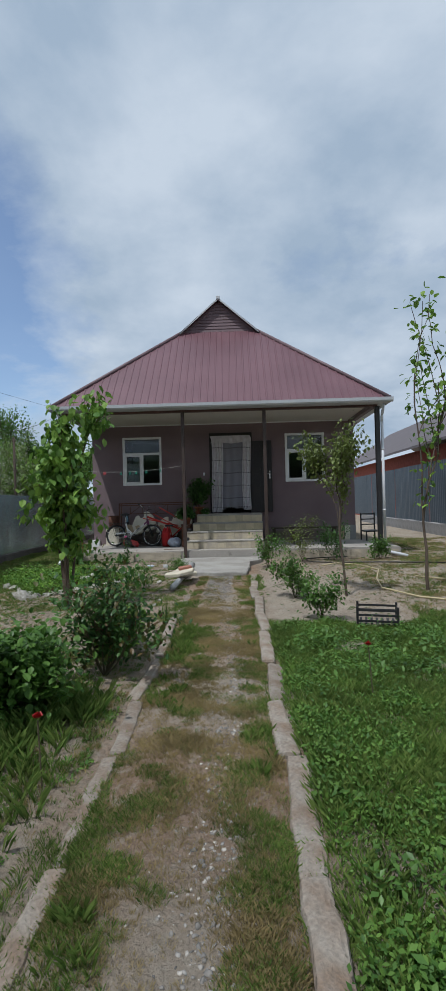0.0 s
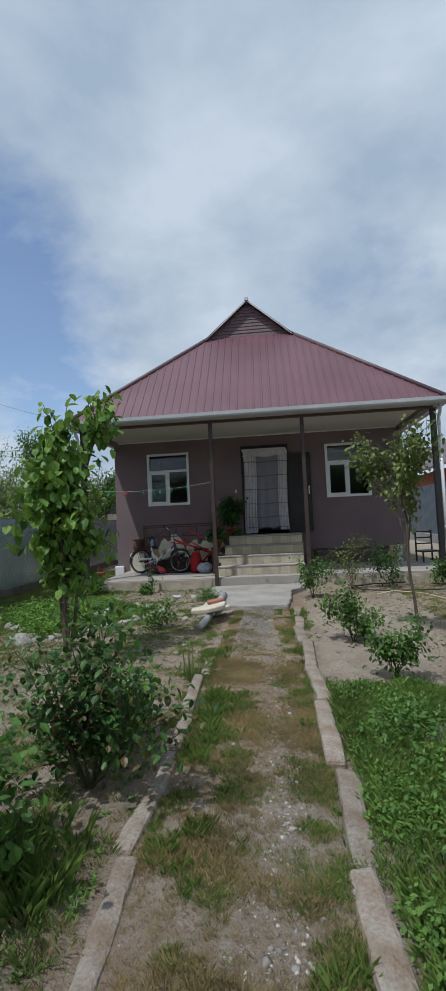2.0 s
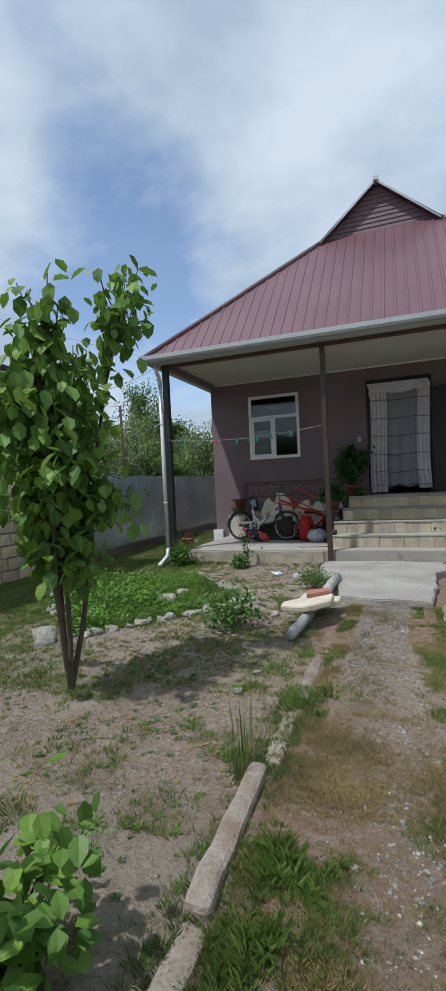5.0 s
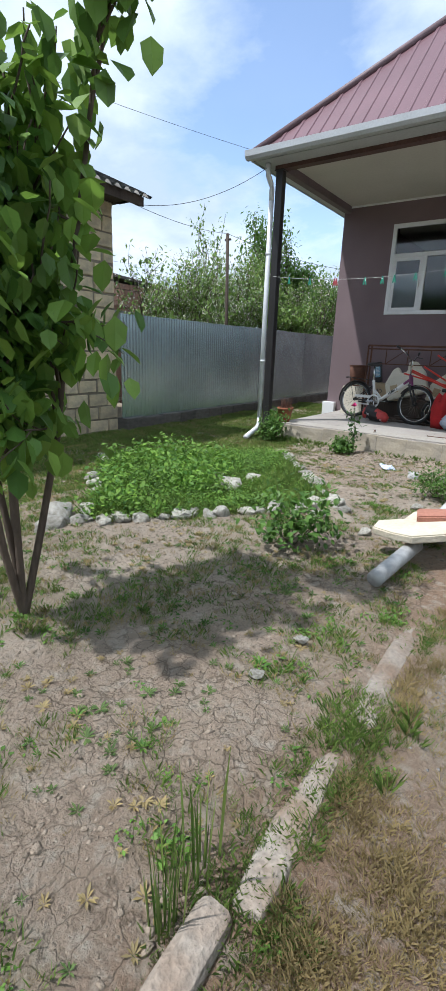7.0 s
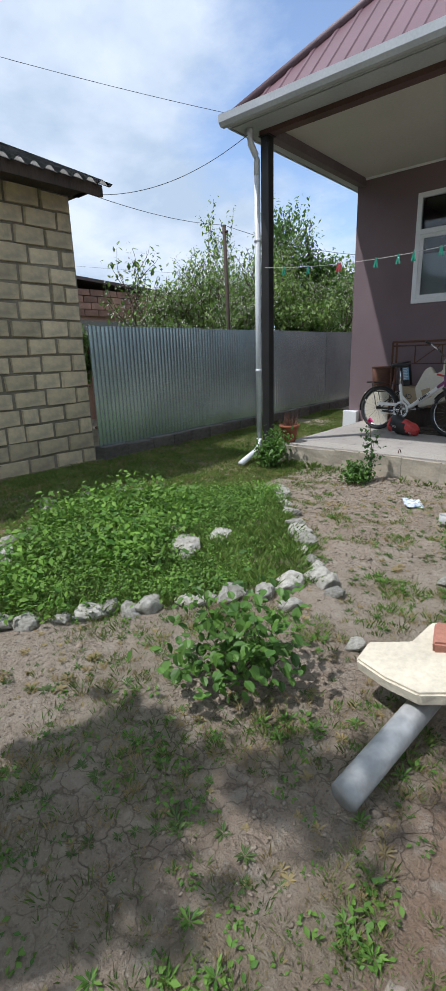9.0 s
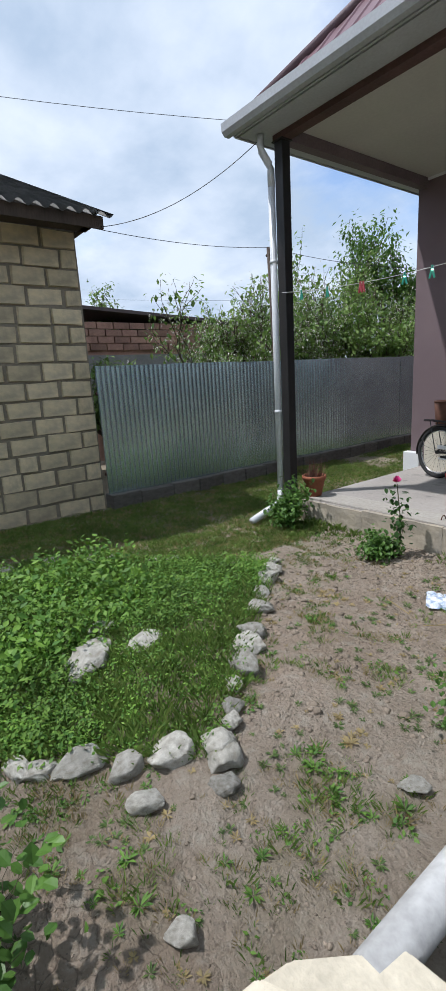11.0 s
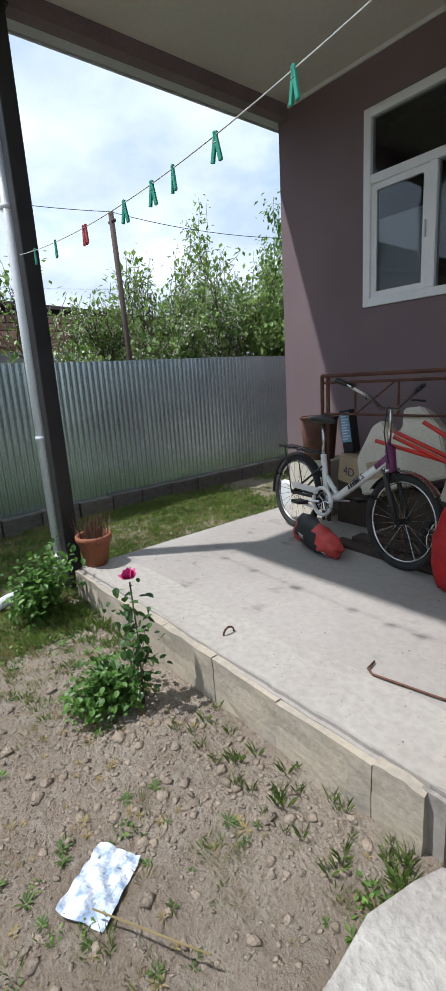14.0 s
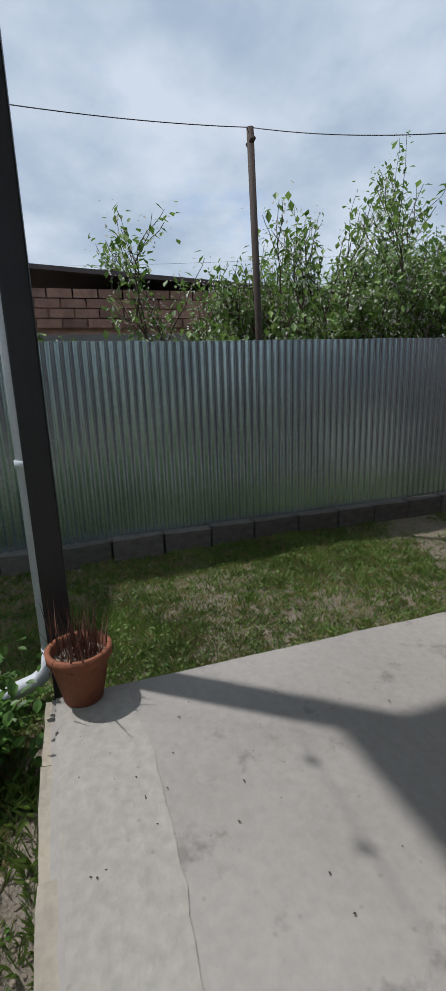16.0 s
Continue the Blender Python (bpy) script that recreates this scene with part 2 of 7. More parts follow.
GRAVEL = material("grey_gravel", (0.23, 0.215, 0.195), 0.95, 0, 0.3, 8, 60, 0.5, island=0.4)
BARK = material("grey_brown_bark", (0.115, 0.085, 0.062), 0.9, 0, 0.35, 9, 60, 0.7, stretch=(1, 1, 0.25))
STEM = material("rose_stem", (0.10, 0.085, 0.045), 0.8, 0, 0.35, 9, 60, 0.3)
LEAF = leaf_material("rose_leaf", (0.065, 0.145, 0.029), (0.123, 0.241, 0.042))
# dark bush leaves; on the pot plants this colour also stands for porch shade
LEAF_DARK = leaf_material("dark_leaf", (0.032, 0.083, 0.021), (0.072, 0.159, 0.031))
LEAF_QUINCE = leaf_material("broad_leaf", (0.072, 0.165, 0.030), (0.225, 0.365, 0.058), 0.5)
LEAF_OLIVE = leaf_material("olive_leaf", (0.123, 0.159, 0.039), (0.181, 0.228, 0.065))
LEAF_RED = leaf_material("reddish_leaf", (0.123, 0.062, 0.029), (0.116, 0.138, 0.033))
LEAF_FAR = leaf_material("orchard_leaf", (0.085, 0.170, 0.035), (0.235, 0.340, 0.085))
WEED = leaf_material("weed_leaf", (0.055, 0.135, 0.022), (0.150, 0.270, 0.045), 0.6)
SEEDLING = leaf_material("seedling_leaf", (0.060, 0.105, 0.030), (0.135, 0.195, 0.055), 0.7)
CLOVER = leaf_material("bed_leaf", (0.062, 0.160, 0.022), (0.190, 0.335, 0.045), 0.6)
GRASS = leaf_material("grass_blade", (0.075, 0.150, 0.025), (0.215, 0.285, 0.070), 0.6)
DRYGRASS = leaf_material("dry_grass_blade", (0.377, 0.290, 0.130), (0.290, 0.235, 0.117), 0.7)
BLOSSOM = leaf_material("pale_blossom", (0.55, 0.53, 0.48), (0.75, 0.72, 0.66), 0.6)


# ---- helpers for meshes ----
def box(bm, x0, x1, y0, y1, z0, z1, bevel=0.0):
    m = Matrix.Translation(((x0 + x1) / 2, (y0 + y1) / 2, (z0 + z1) / 2)) @ Matrix.Diagonal((x1 - x0, y1 - y0, z1 - z0, 1))
    r = bmesh.ops.create_cube(bm, size=1, matrix=m)
    if bevel:
        es = list({e for v in r["verts"] for e in v.link_edges})
        bmesh.ops.bevel(bm, geom=es, offset=bevel, segments=2, affect="EDGES", profile=0.5)
    return bm


def boxed(*a, **k):
    return box(bmesh.new(), *a, **k)


def tube(bm, pts, r, n=8, r2=None, closed=False, caps=True):
    """A round bar along points, tapering from r to r2."""
    pts = [Vector(p) for p in pts]
    k, rings = len(pts), []
    up = Vector((0, 0, 1))
    for i, p in enumerate(pts):
        a = pts[(i - 1) % k] if (i or closed) else p
        b = pts[(i + 1) % k] if (i < k - 1 or closed) else p
        d = (b - a).normalized()
        s = d.cross(up if abs(d.z) < 0.95 else Vector((1, 0, 0))).normalized()
        t = s.cross(d)
        q = r if r2 is None else r + (r2 - r) * i / (k - 1)
        rings.append([bm.verts.new(p + (s * math.cos(2 * math.pi * j / n) + t * math.sin(2 * math.pi * j / n)) * q) for j in range(n)])
    for i in range(k if closed else k - 1):
        A, B = rings[i], rings[(i + 1) % k]
        for j in range(n):
            bm.faces.new((A[j], A[(j + 1) % n], B[(j + 1) % n], B[j]))
    if caps and not closed:
        bm.faces.new(rings[0][::-1])
        bm.faces.new(rings[-1])
    return bm


def quad(bm, *pts):
    return bm.faces.new([bm.verts.new(p) for p in pts])


def prism(bm, outline, axis, a, b):
    """An outline (pairs) pushed from a to b along axis 0, 1 or 2."""
    def at(p, q):
        c = list(p)
        c.insert(axis, q)
        return c
    A = [bm.verts.new(at(p, a)) for p in outline]
    B = [bm.verts.new(at(p, b)) for p in outline]
    n = len(A)
    for i in range(n):
        bm.faces.new((A[i], A[(i + 1) % n], B[(i + 1) % n], B[i]))
    bm.faces.new(A[::-1])
    bm.faces.new(B)
    bmesh.ops.recalc_face_normals(bm, faces=bm.faces[:])
    return bm


def mesh_of(name, bm, mat, smooth=False):
    me = bpy.data.meshes.new(name)
    bmesh.ops.recalc_face_normals(bm, faces=bm.faces[:])
    bm.to_mesh(me)
    bm.free()
    me.materials.append(mat)
    if smooth:
        me.polygons.foreach_set("use_smooth", [True] * len(me.polygons))
    return me


def part(name, bm, mat, parent=None, label="", smooth=False, kind=""):
    ob = new(name, mesh_of(name, bm, mat, smooth))
    ob.parent = parent
    return tagged(ob, label, kind=kind)


def thing(name, at, label, category, group="", rz=0.0):
    ob = new(name)
    ob.empty_display_size = 0.1
    ob.matrix_basis = pose(*at, 0, 0, rz)
    return tagged(ob, label, category, group)


def solo(name, bm, mat, label, category, group="", smooth=False):
    return tagged(part(name, bm, mat, None, label, smooth), "", category, group)


def structure(name, bm, mat, label="", smooth=False):
    return tagged(part(name, bm, mat, None, label, smooth), kind="structure")


def many(name, tv, tf, P, yaw, scale, mat, tilt=None, parent=None, lean=None):
    """One mesh of copies of a small template at points P (N x 3), turned and scaled."""
    tv, tf, P = np.array(tv, float), np.array(tf, int), np.array(P, float).reshape(-1, 3)
    n, nv, k = len(P), len(tv), tf.shape[1]
    if not n:
        return None
    yaw = np.broadcast_to(yaw, n)
    sc = np.broadcast_to(np.array(scale, float).reshape(-1, 1) if np.ndim(scale) < 2 else scale, (n, 1 if np.ndim(scale) < 2 else 3))
    V = tv[None] * sc[:, None, :]
    if tilt is not None:
        c, s = np.cos(tilt)[:, None], np.sin(tilt)[:, None]
        V = np.stack([V[..., 0], V[..., 1] * c - V[..., 2] * s, V[..., 1] * s + V[..., 2] * c], -1)
    c, s = np.cos(yaw)[:, None], np.sin(yaw)[:, None]
    V = np.stack([V[..., 0] * c - V[..., 1] * s, V[..., 0] * s + V[..., 1] * c, V[..., 2]], -1) + P[:, None]
    F = (tf[None] + (np.arange(n) * nv)[:, None, None]).reshape(-1, k)
    me = bpy.data.meshes.new(name)
    me.vertices.add(n * nv)
    me.vertices.foreach_set("co", V.reshape(-1))
    me.loops.add(F.size)
    me.loops.foreach_set("vertex_index", F.reshape(-1).astype(np.int32))
    me.polygons.add(len(F))
    me.polygons.foreach_set("loop_start", (np.arange(len(F)) * k).astype(np.int32))
    me.update(calc_edges=True)
    me.validate()
    me.materials.append(mat)
    ob = new(name, me)
    ob.parent = parent
    return ob


rng = np.random.default_rng(7)


def field(x, y, s=1.0, seed=0):
    """Smooth noise in 0..1 over the plan."""
    x, y = np.asarray(x, float) / s, np.asarray(y, float) / s
    i, j = np.floor(x), np.floor(y)
    u, v = x - i, y - j
    u, v = u * u * (3 - 2 * u), v * v * (3 - 2 * v)
    h = lambda a, b: np.modf(np.abs(np.sin(a * 127.1 + b * 311.7 + seed * 74.7) * 43758.5453))[0]
    return (h(i, j) * (1 - u) + h(i + 1, j) * u) * (1 - v) + (h(i, j + 1) * (1 - u) + h(i + 1, j + 1) * u) * v


# ---- the ground ----
GZ = -0.15
RING = [(-2.94, 6.95), (-1.72, 8.55), (-3.05, 10.05), (-4.5, 8.6)]


def inside(x, y, poly):
    ok = np.ones(np.shape(x), bool)
    n = len(poly)
    for i in range(n):
        (ax, ay), (bx, by) = poly[i], poly[(i + 1) % n]
        ok &= ((bx - ax) * (y - ay) - (by - ay) * (x - ax)) >= 0
    return ok


def soft(v, a, b):
    t = np.clip((v - a) / (b - a), 0, 1)
    return t * t * (3 - 2 * t)


def height(x, y):
    x, y = np.asarray(x, float), np.asarray(y, float)
    z = GZ + (field(x, y, 1.3, 1) - 0.5) * 0.05 + (field(x, y, 0.35, 2) - 0.5) * 0.022
    z = z + (field(x, y, 0.11, 3) - 0.5) * 0.014
    u, v = x * 0.83 + y * 0.56, y * 0.83 - x * 0.56
    rough = (field(u, v, 0.062, 4) - 0.5) * 0.016 + (field(v, u, 0.17, 5) - 0.5) * 0.022 + (1 - np.abs(field(u, v, 0.24, 6) * 2 - 1)) * 0.010
    z = z + rough * ((x < -0.75) | (x > 0.42))
    on = soft(x, -0.85, -0.62) * (1 - soft(x, 0.25, 0.45)) * (1 - soft(y, 8.4, 8.8))
    z = z * (1 - on) + (GZ + 0.01 + (z - GZ) * 0.45) * on
    z = z - 0.022 * np.exp(-((x + 0.64) / 0.13) ** 2) * (1 - soft(y, 5.5, 6.5)) - 0.008 * np.exp(-((x - 0.31) / 0.1) ** 2)
    near = (1 - soft(np.maximum(np.abs(x + 0.2) - 3.9, 11.0 - y), -0.1, 0.6))
    z = z * (1 - near) + (GZ - 0.005) * near
    return z


WEED_PATCHES = [(-1.9, 7.95, 0.32), (-1.5, 8.1, 0.2), (-2.15, 7.45, 0.3), (-1.15, 4.2, 0.3), (-1.6, 4.6, 0.3), (-1.5, 5.3, 0.25), (-1.0, 6.76, 0.26), (-1.03, 6.40, 0.20), (-0.82, 7.14, 0.22), (-1.9, 6.5, 0.38), (-2.3, 6.8, 0.45), (-1.6, 7.1, 0.32), (-1.25, 7.5, 0.25), (-1.38, 8.72, 0.18), (-1.3, 8.45, 0.14), (-1.12, 8.85, 0.14), (-1.0, 5.1, 0.2), (-1.2, 4.8, 0.22), (-0.95, 5.6, 0.12), (-1.35, 9.95, 0.12), (-1.0, 10.0, 0.12), (-1.3, 10.85, 0.12), (-2.2, 9.6, 0.14), (-0.95, 7.6, 0.2), (-1.0, 8.2, 0.16)]


def green(x, y):
    """How thick grass and weeds stand, 0..1."""
    x, y = np.asarray(x, float), np.asarray(y, float)
    n = field(x, y, 0.55, 11) * 0.6 + field(x, y, 0.17, 12) * 0.4
    p = np.zeros_like(n)
    path = (x > -0.62) & (x < 0.24) & (y < 8.6)
    u, v = x * 0.8 + y * 0.6, y * 0.8 - x * 0.6
    u, v = u + 0.12 * np.sin(v * 9), v + 0.12 * np.sin(u * 7)
    clumpy = np.clip((field(u, v, 0.30, 13) * 0.5 + field(x, y, 0.13, 14) * 0.5 - 0.42) * 4.0, 0, 1)
    mid = np.exp(-((x + 0.10 + 0.05 * np.sin(y * 1.3)) / 0.16) ** 2)
    p = np.where(path, np.clip(clumpy * 0.95 + 0.06 - mid * 0.75, 0, 1), p)
    strip = path & (x < -0.02) & (x > -0.5) & (y > 6.0)
    p = np.where(strip, p * 0.25, p)
    right = (x > 0.38) & (y < 5.35 + 0.3 * np.sin(x * 3))
    p = np.where(right, np.clip(n * 1.9 - 0.12, 0.1, 1), p)
    bed = (x > 0.38) & (y >= 5.35) & (x < 2.1)
    p = np.where(bed, np.clip(n - 0.62, 0, 1) * 0.7, p)
    lawn = (x >= 2.1) & (y >= 5.35)
    p = np.where(lawn, np.clip(n * 1.5 - 0.25, 0.1, 1) * 0.9, p)
    left = (x < -0.75) & (y < 5.0)
    p = np.where(left, np.clip(n * 0.5 + clumpy * 0.9 + 0.08 - 0.5 * soft(y, 3.9, 4.8), 0, 1), p)
    mid2 = (x < -0.75) & (y >= 5.0) & (y < 11.0)
    p = np.where(mid2, np.clip(clumpy * 0.5 * (n > 0.48) - 0.02, 0, 1), p)
    for px, py, pr in WEED_PATCHES:
        p = np.where(mid2, np.maximum(p, np.clip(1.65 - np.hypot(x - px, y - py) / pr - 1.1 * n, 0, 0.9)), p)
    p = np.where((x < -1.75) & (x > -3.3) & (y > 5.9) & (y < 7.6), np.clip(n * 1.4 - 0.3, 0, 1), p)
    far = (x < -3.75 - 0.2 * n) & (y > 7.5) | (x < -3.3) & (y > 4)
    p = np.where(far, 0.30 + 0.55 * n, p)
    p = np.where(inside(x, y, RING), 1.0, p)
    p = np.where((y > 11.0) & (x > -3.7) & (x < 3.8) & (y < 23), 0.0, p)
    p = np.where((y > 8.6) & (x > -1.1) & (x < 0.35), 0.0, p)
    return p


def build_ground():
    xs = np.concatenate([[-600, -200, -60, -25, -14, -9], np.arange(-6.5, -4.0, 0.08), np.arange(-4.0, 3.0, 0.026), np.arange(3.0, 6.51, 0.08), [9, 14, 25, 60, 200, 600]])
    ys = np.concatenate([[-600, -200, -60, -20, -6], np.arange(-1.5, 0.4, 0.08), np.arange(0.4, 11.2, 0.028), np.arange(11.2, 12.3, 0.1), [13, 15, 18, 24, 32, 60, 200, 600]])
    X, Y = np.meshgrid(xs, ys)
    Z = height(X, Y)
    far = (np.abs(X) > 6.6) | (Y > 12.4) | (Y < -1.6)
    Z = np.where(far, GZ, Z)
    nx, ny = len(xs), len(ys)
    idx = np.arange(nx * ny).reshape(ny, nx)
    F = np.stack([idx[:-1, :-1], idx[:-1, 1:], idx[1:, 1:], idx[1:, :-1]], -1).reshape(-1, 4)
    me = bpy.data.meshes.new("ground")
    me.vertices.add(nx * ny)
    me.vertices.foreach_set("co", np.stack([X, Y, Z], -1).reshape(-1))
    me.loops.add(F.size)
    me.loops.foreach_set("vertex_index", F.reshape(-1).astype(np.int32))
    me.polygons.add(len(F))
    me.polygons.foreach_set("loop_start", (np.arange(len(F)) * 4).astype(np.int32))
    me.polygons.foreach_set("use_smooth", [True] * len(F))
    me.update(calc_edges=True)
    at = me.color_attributes.new("zone", "FLOAT_COLOR", "POINT")
    g = green(X, Y)
    strip = soft(X, -0.56, -0.44) * (1 - soft(X, -0.10, 0.02)) * soft(Y, 5.8, 6.8) * (Y < 8.7) * 0.7
    mid = np.exp(-((X + 0.10 + 0.05 * np.sin(Y * 1.3)) / 0.2) ** 2) * ((Y < 6.2) & (Y > -2)) * 0.5
    red = field(X, Y, 1.1, 31) * (0.55 + 0.45 * soft(X, -0.95, -0.65) * (1 - soft(X, 0.3, 0.55)))
    dry = (X < -0.72) * soft(Y, 4.6, 5.6) * (1 - soft(Y, 7.6, 8.6)) * (1 - soft(-X, 2.2, 3.0)) * np.clip(field(X, Y, 0.5, 33) * 2.2 - 0.3, 0, 1)
    col = np.stack([g, np.maximum(strip, mid), red, np.clip(dry, 0.04, 1)], -1)
    at.data.foreach_set("color", col.reshape(-1))
    m = bpy.data.materials.new("garden_soil")
    m.use_nodes = True
    nt = m.node_tree
    N, L = nt.nodes.new, nt.links.new
    b = nt.nodes["Principled BSDF"]
    b.inputs["Roughness"].default_value = 0.97
    b.inputs["Specular IOR Level"].default_value = 0.15
    vc = N("ShaderNodeVertexColor")
    vc.layer_name = "zone"
    sep = N("ShaderNodeSeparateColor")
    L(vc.outputs[0], sep.inputs[0])
    tc = N("ShaderNodeTexCoord")

    def noise_of(scale, detail=6, rough=0.6):
        n = N("ShaderNodeTexNoise")
        n.inputs["Scale"].default_value, n.inputs["Detail"].default_value, n.inputs["Roughness"].default_value = scale, detail, rough
        L(tc.outputs["Object"], n.inputs["Vector"])
        return n.outputs[0]

    def mixed(a, bb, fac):
        mx = N("ShaderNodeMix")
        mx.data_type = "RGBA"
        for s, v in (("A", a), ("B", bb)):
            if isinstance(v, tuple):
                mx.inputs[s].default_value = (*v, 1)
            else:
                L(v, mx.inputs[s])
        L(fac, mx.inputs["Factor"])
        return mx.outputs["Result"]

    def ranged(v, a, bb, lo=0.0, hi=1.0):
        r = N("ShaderNodeMapRange")
        r.inputs["From Min"].default_value, r.inputs["From Max"].default_value = a, bb
        r.inputs["To Min"].default_value, r.inputs["To Max"].default_value = lo, hi
        L(v, r.inputs["Value"])
        return r.outputs[0]
    base = mixed((0.435, 0.368, 0.292), (0.325, 0.266, 0.205), ranged(noise_of(2.2), 0.35, 0.65))
    base = mixed(base, (0.29, 0.185, 0.120), ranged(sep.outputs[2], 0.30, 0.85, 0, 0.8))
    base = mixed(base, (0.44, 0.395, 0.325), ranged(noise_of(16), 0.50, 0.72, 0, 0.8))
    base = mixed(base, (0.33, 0.28, 0.225), ranged(sep.outputs[1], 0.2, 0.9, 0, 0.5))
    base = mixed(base, (0.200, 0.175, 0.095), ranged(sep.outputs[0], 0.2, 1.0, 0, 0.50))
    base = mixed(base, (0.12, 0.095, 0.07), ranged(noise_of(48, 4), 0.54, 0.72, 0, 0.55))
    base = mixed(base, (0.50, 0.445, 0.36), ranged(noise_of(95, 3), 0.58, 0.72, 0, 0.55))
    L(base, b.inputs["Base Color"])
    bp = N("ShaderNodeBump")
    bp.inputs["Strength"].default_value, bp.inputs["Distance"].default_value = 1.0, 0.05
    vor = N("ShaderNodeTexVoronoi")
    vor.feature = "DISTANCE_TO_EDGE"
    vor.inputs["Scale"].default_value = 13
    warp = N("ShaderNodeVectorMath")
    warp.operation = "MULTIPLY_ADD"
    wn = N("ShaderNodeTexNoise")
    wn.inputs["Scale"].default_value, wn.inputs["Detail"].default_value = 11, 4
    L(tc.outputs["Object"], wn.inputs["Vector"])
    L(wn.outputs["Color"], warp.inputs[0])
    warp.inputs[1].default_value = (0.12, 0.12, 0.12)
    L(tc.outputs["Object"], warp.inputs[2])
    L(warp.outputs[0], vor.inputs["Vector"])
    cr = N("ShaderNodeMath")
    cr.operation = "MULTIPLY"
    L(vc.outputs["Alpha"], cr.inputs[0])
    L(ranged(vor.outputs["Distance"], 0.0, 0.05, 0.75, 0), cr.inputs[1])
    base = mixed(base, (0.14, 0.11, 0.08), cr.outputs[0])
    L(base, b.inputs["Base Color"])
    cb = N("ShaderNodeMath")
    cb.operation = "MULTIPLY"
    L(cr.outputs[0], cb.inputs[0])
    cb.inputs[1].default_value = 0.22
    ad = N("ShaderNodeMath")
    ad.operation = "SUBTRACT"
    L(noise_of(38, 8, 0.7), ad.inputs[0])
    L(cb.outputs[0], ad.inputs[1])
    lump = N("ShaderNodeTexVoronoi")
    lump.inputs["Scale"].default_value = 42
    L(warp.outputs[0], lump.inputs["Vector"])
    ad2 = N("ShaderNodeMath")
    ad2.operation = "ADD"
    L(ad.outputs[0], ad2.inputs[0])
    L(ranged(lump.outputs["Distance"], 0, 0.6, 0.12, 0), ad2.inputs[1])
    ad = ad2
    L(ad.outputs[0], bp.inputs["Height"])
    L(bp.outputs[0], b.inputs["Normal"])
    me.materials.append(m)
    return tagged(new("ground", me), "dry brown garden soil with patchy grass and gravel", kind="structure")


build_ground()


# ---- curbs and paved surfaces ----
def curb_run(name, xc, w, y0, y1, label, seed, ztop=-0.09, gaps=0.0):
    """A line of worn concrete kerb pieces with uneven gaps."""
    r = random.Random(seed)
    root = tagged(thing(name, (0, 0, 0), label, ""), kind="structure")
    y = y0
    while y < y1:
        n = min(r.uniform(0.55, 0.95), y1 - y)
        bm = bmesh.new()
        x = xc(y + n / 2) if callable(xc) else xc
        box(bm, -w / 2, w / 2, -n / 2, n / 2, -0.10, 0.0, 0.022)
        bmesh.ops.subdivide_edges(bm, edges=[e for e in bm.edges if e.calc_length() > 0.08], cuts=5)
        for v in bm.verts:
            nn = noise.noise_vector(Vector((v.co.x * 9, (v.co.y + y) * 7, seed)))
            v.co += nn * 0.014 + noise.noise_vector(Vector((v.co.x * 30, (v.co.y + y) * 27, seed))) * 0.006
        k = part("kerbstone", bm, KERB, root)
        k.matrix_basis = pose(x + r.uniform(-0.02, 0.02), y + n / 2, ztop + r.uniform(-0.018, 0.012), r.uniform(-1.5, 1.5), r.uniform(-5, 5), r.uniform(-3.5, 3.5))
        y += n + (r.uniform(0.06, 0.14) if r.random() < gaps else r.uniform(0.0, 0.03))
    return root


curb_run("path_kerb", lambda y: 0.30 + 0.004 * (4 - y), 0.118, 0.2, 8.6, "worn grey concrete kerb beside the path", 3, -0.112, 0.3)
curb_run("path_kerb", lambda y: -0.66 - 0.01 * (y - 3), 0.095, -0.6, 7.1, "worn sunken concrete kerb beside the path", 5, -0.135)


def slab(name, outline, z0, z1, mat, label, wobble=0.02, cell=0.14, edge=0.012):
    """A cast slab with a slightly ragged edge."""
    bm = bmesh.new()
    pts = []
    n = len(outline)
    for i in range(n):
        a, b = Vector(outline[i]), Vector(outline[(i + 1) % n])
        k = max(1, int((b - a).length / cell))
        for j in range(k):
            p = a.lerp(b, j / k)
            q = noise.noise_vector(Vector((p.x * 3, p.y * 3, 1.7))) + noise.noise_vector(Vector((p.x * 17, p.y * 17, 4.1))) * 0.5
            pts.append((p.x + q.x * wobble, p.y + q.y * wobble))
    prism(bm, pts, 2, z0, z1)
    top = [e for e in bm.edges if all(v.co.z > z1 - 1e-4 for v in e.verts) and len(e.link_faces) == 2]
    bmesh.ops.bevel(bm, geom=top, offset=edge, segments=2, affect="EDGES")
    return structure(name, bm, mat, label)


SZ = 0.07
slab("terrace", [(-3.72, 11.12), (3.78, 11.12), (3.78, 13.5), (-3.72, 13.5)], GZ - 0.1, SZ, CONCRETE, "smooth grey concrete terrace slab in front of the house", 0.009, 0.05, 0.016)
slab("edge_screed", [(-3.66, 11.14), (3.7, 11.14), (3.7, 11.45), (2.2, 11.40), (0.8, 11.47), (-0.4, 11.40), (-1.6, 11.46), (-2.5, 11.40), (-3.3, 11.44), (-3.66, 11.40)], SZ - 0.03, SZ + 0.003, EDGECON, "paler rough cement strip along the edge of the terrace", 0.025, 0.06, 0.002)
slab("landing", [(-0.76, 8.72), (0.22, 8.60), (0.30, 10.2), (0.62, 10.6), (0.62, 11.1), (-1.2, 11.1), (-1.27, 10.5), (-1.2, 10.0), (-0.97, 9.8)], GZ - 0.1, -0.085, ROUGHCON, "broken grey concrete landing at the foot of the steps", 0.05)

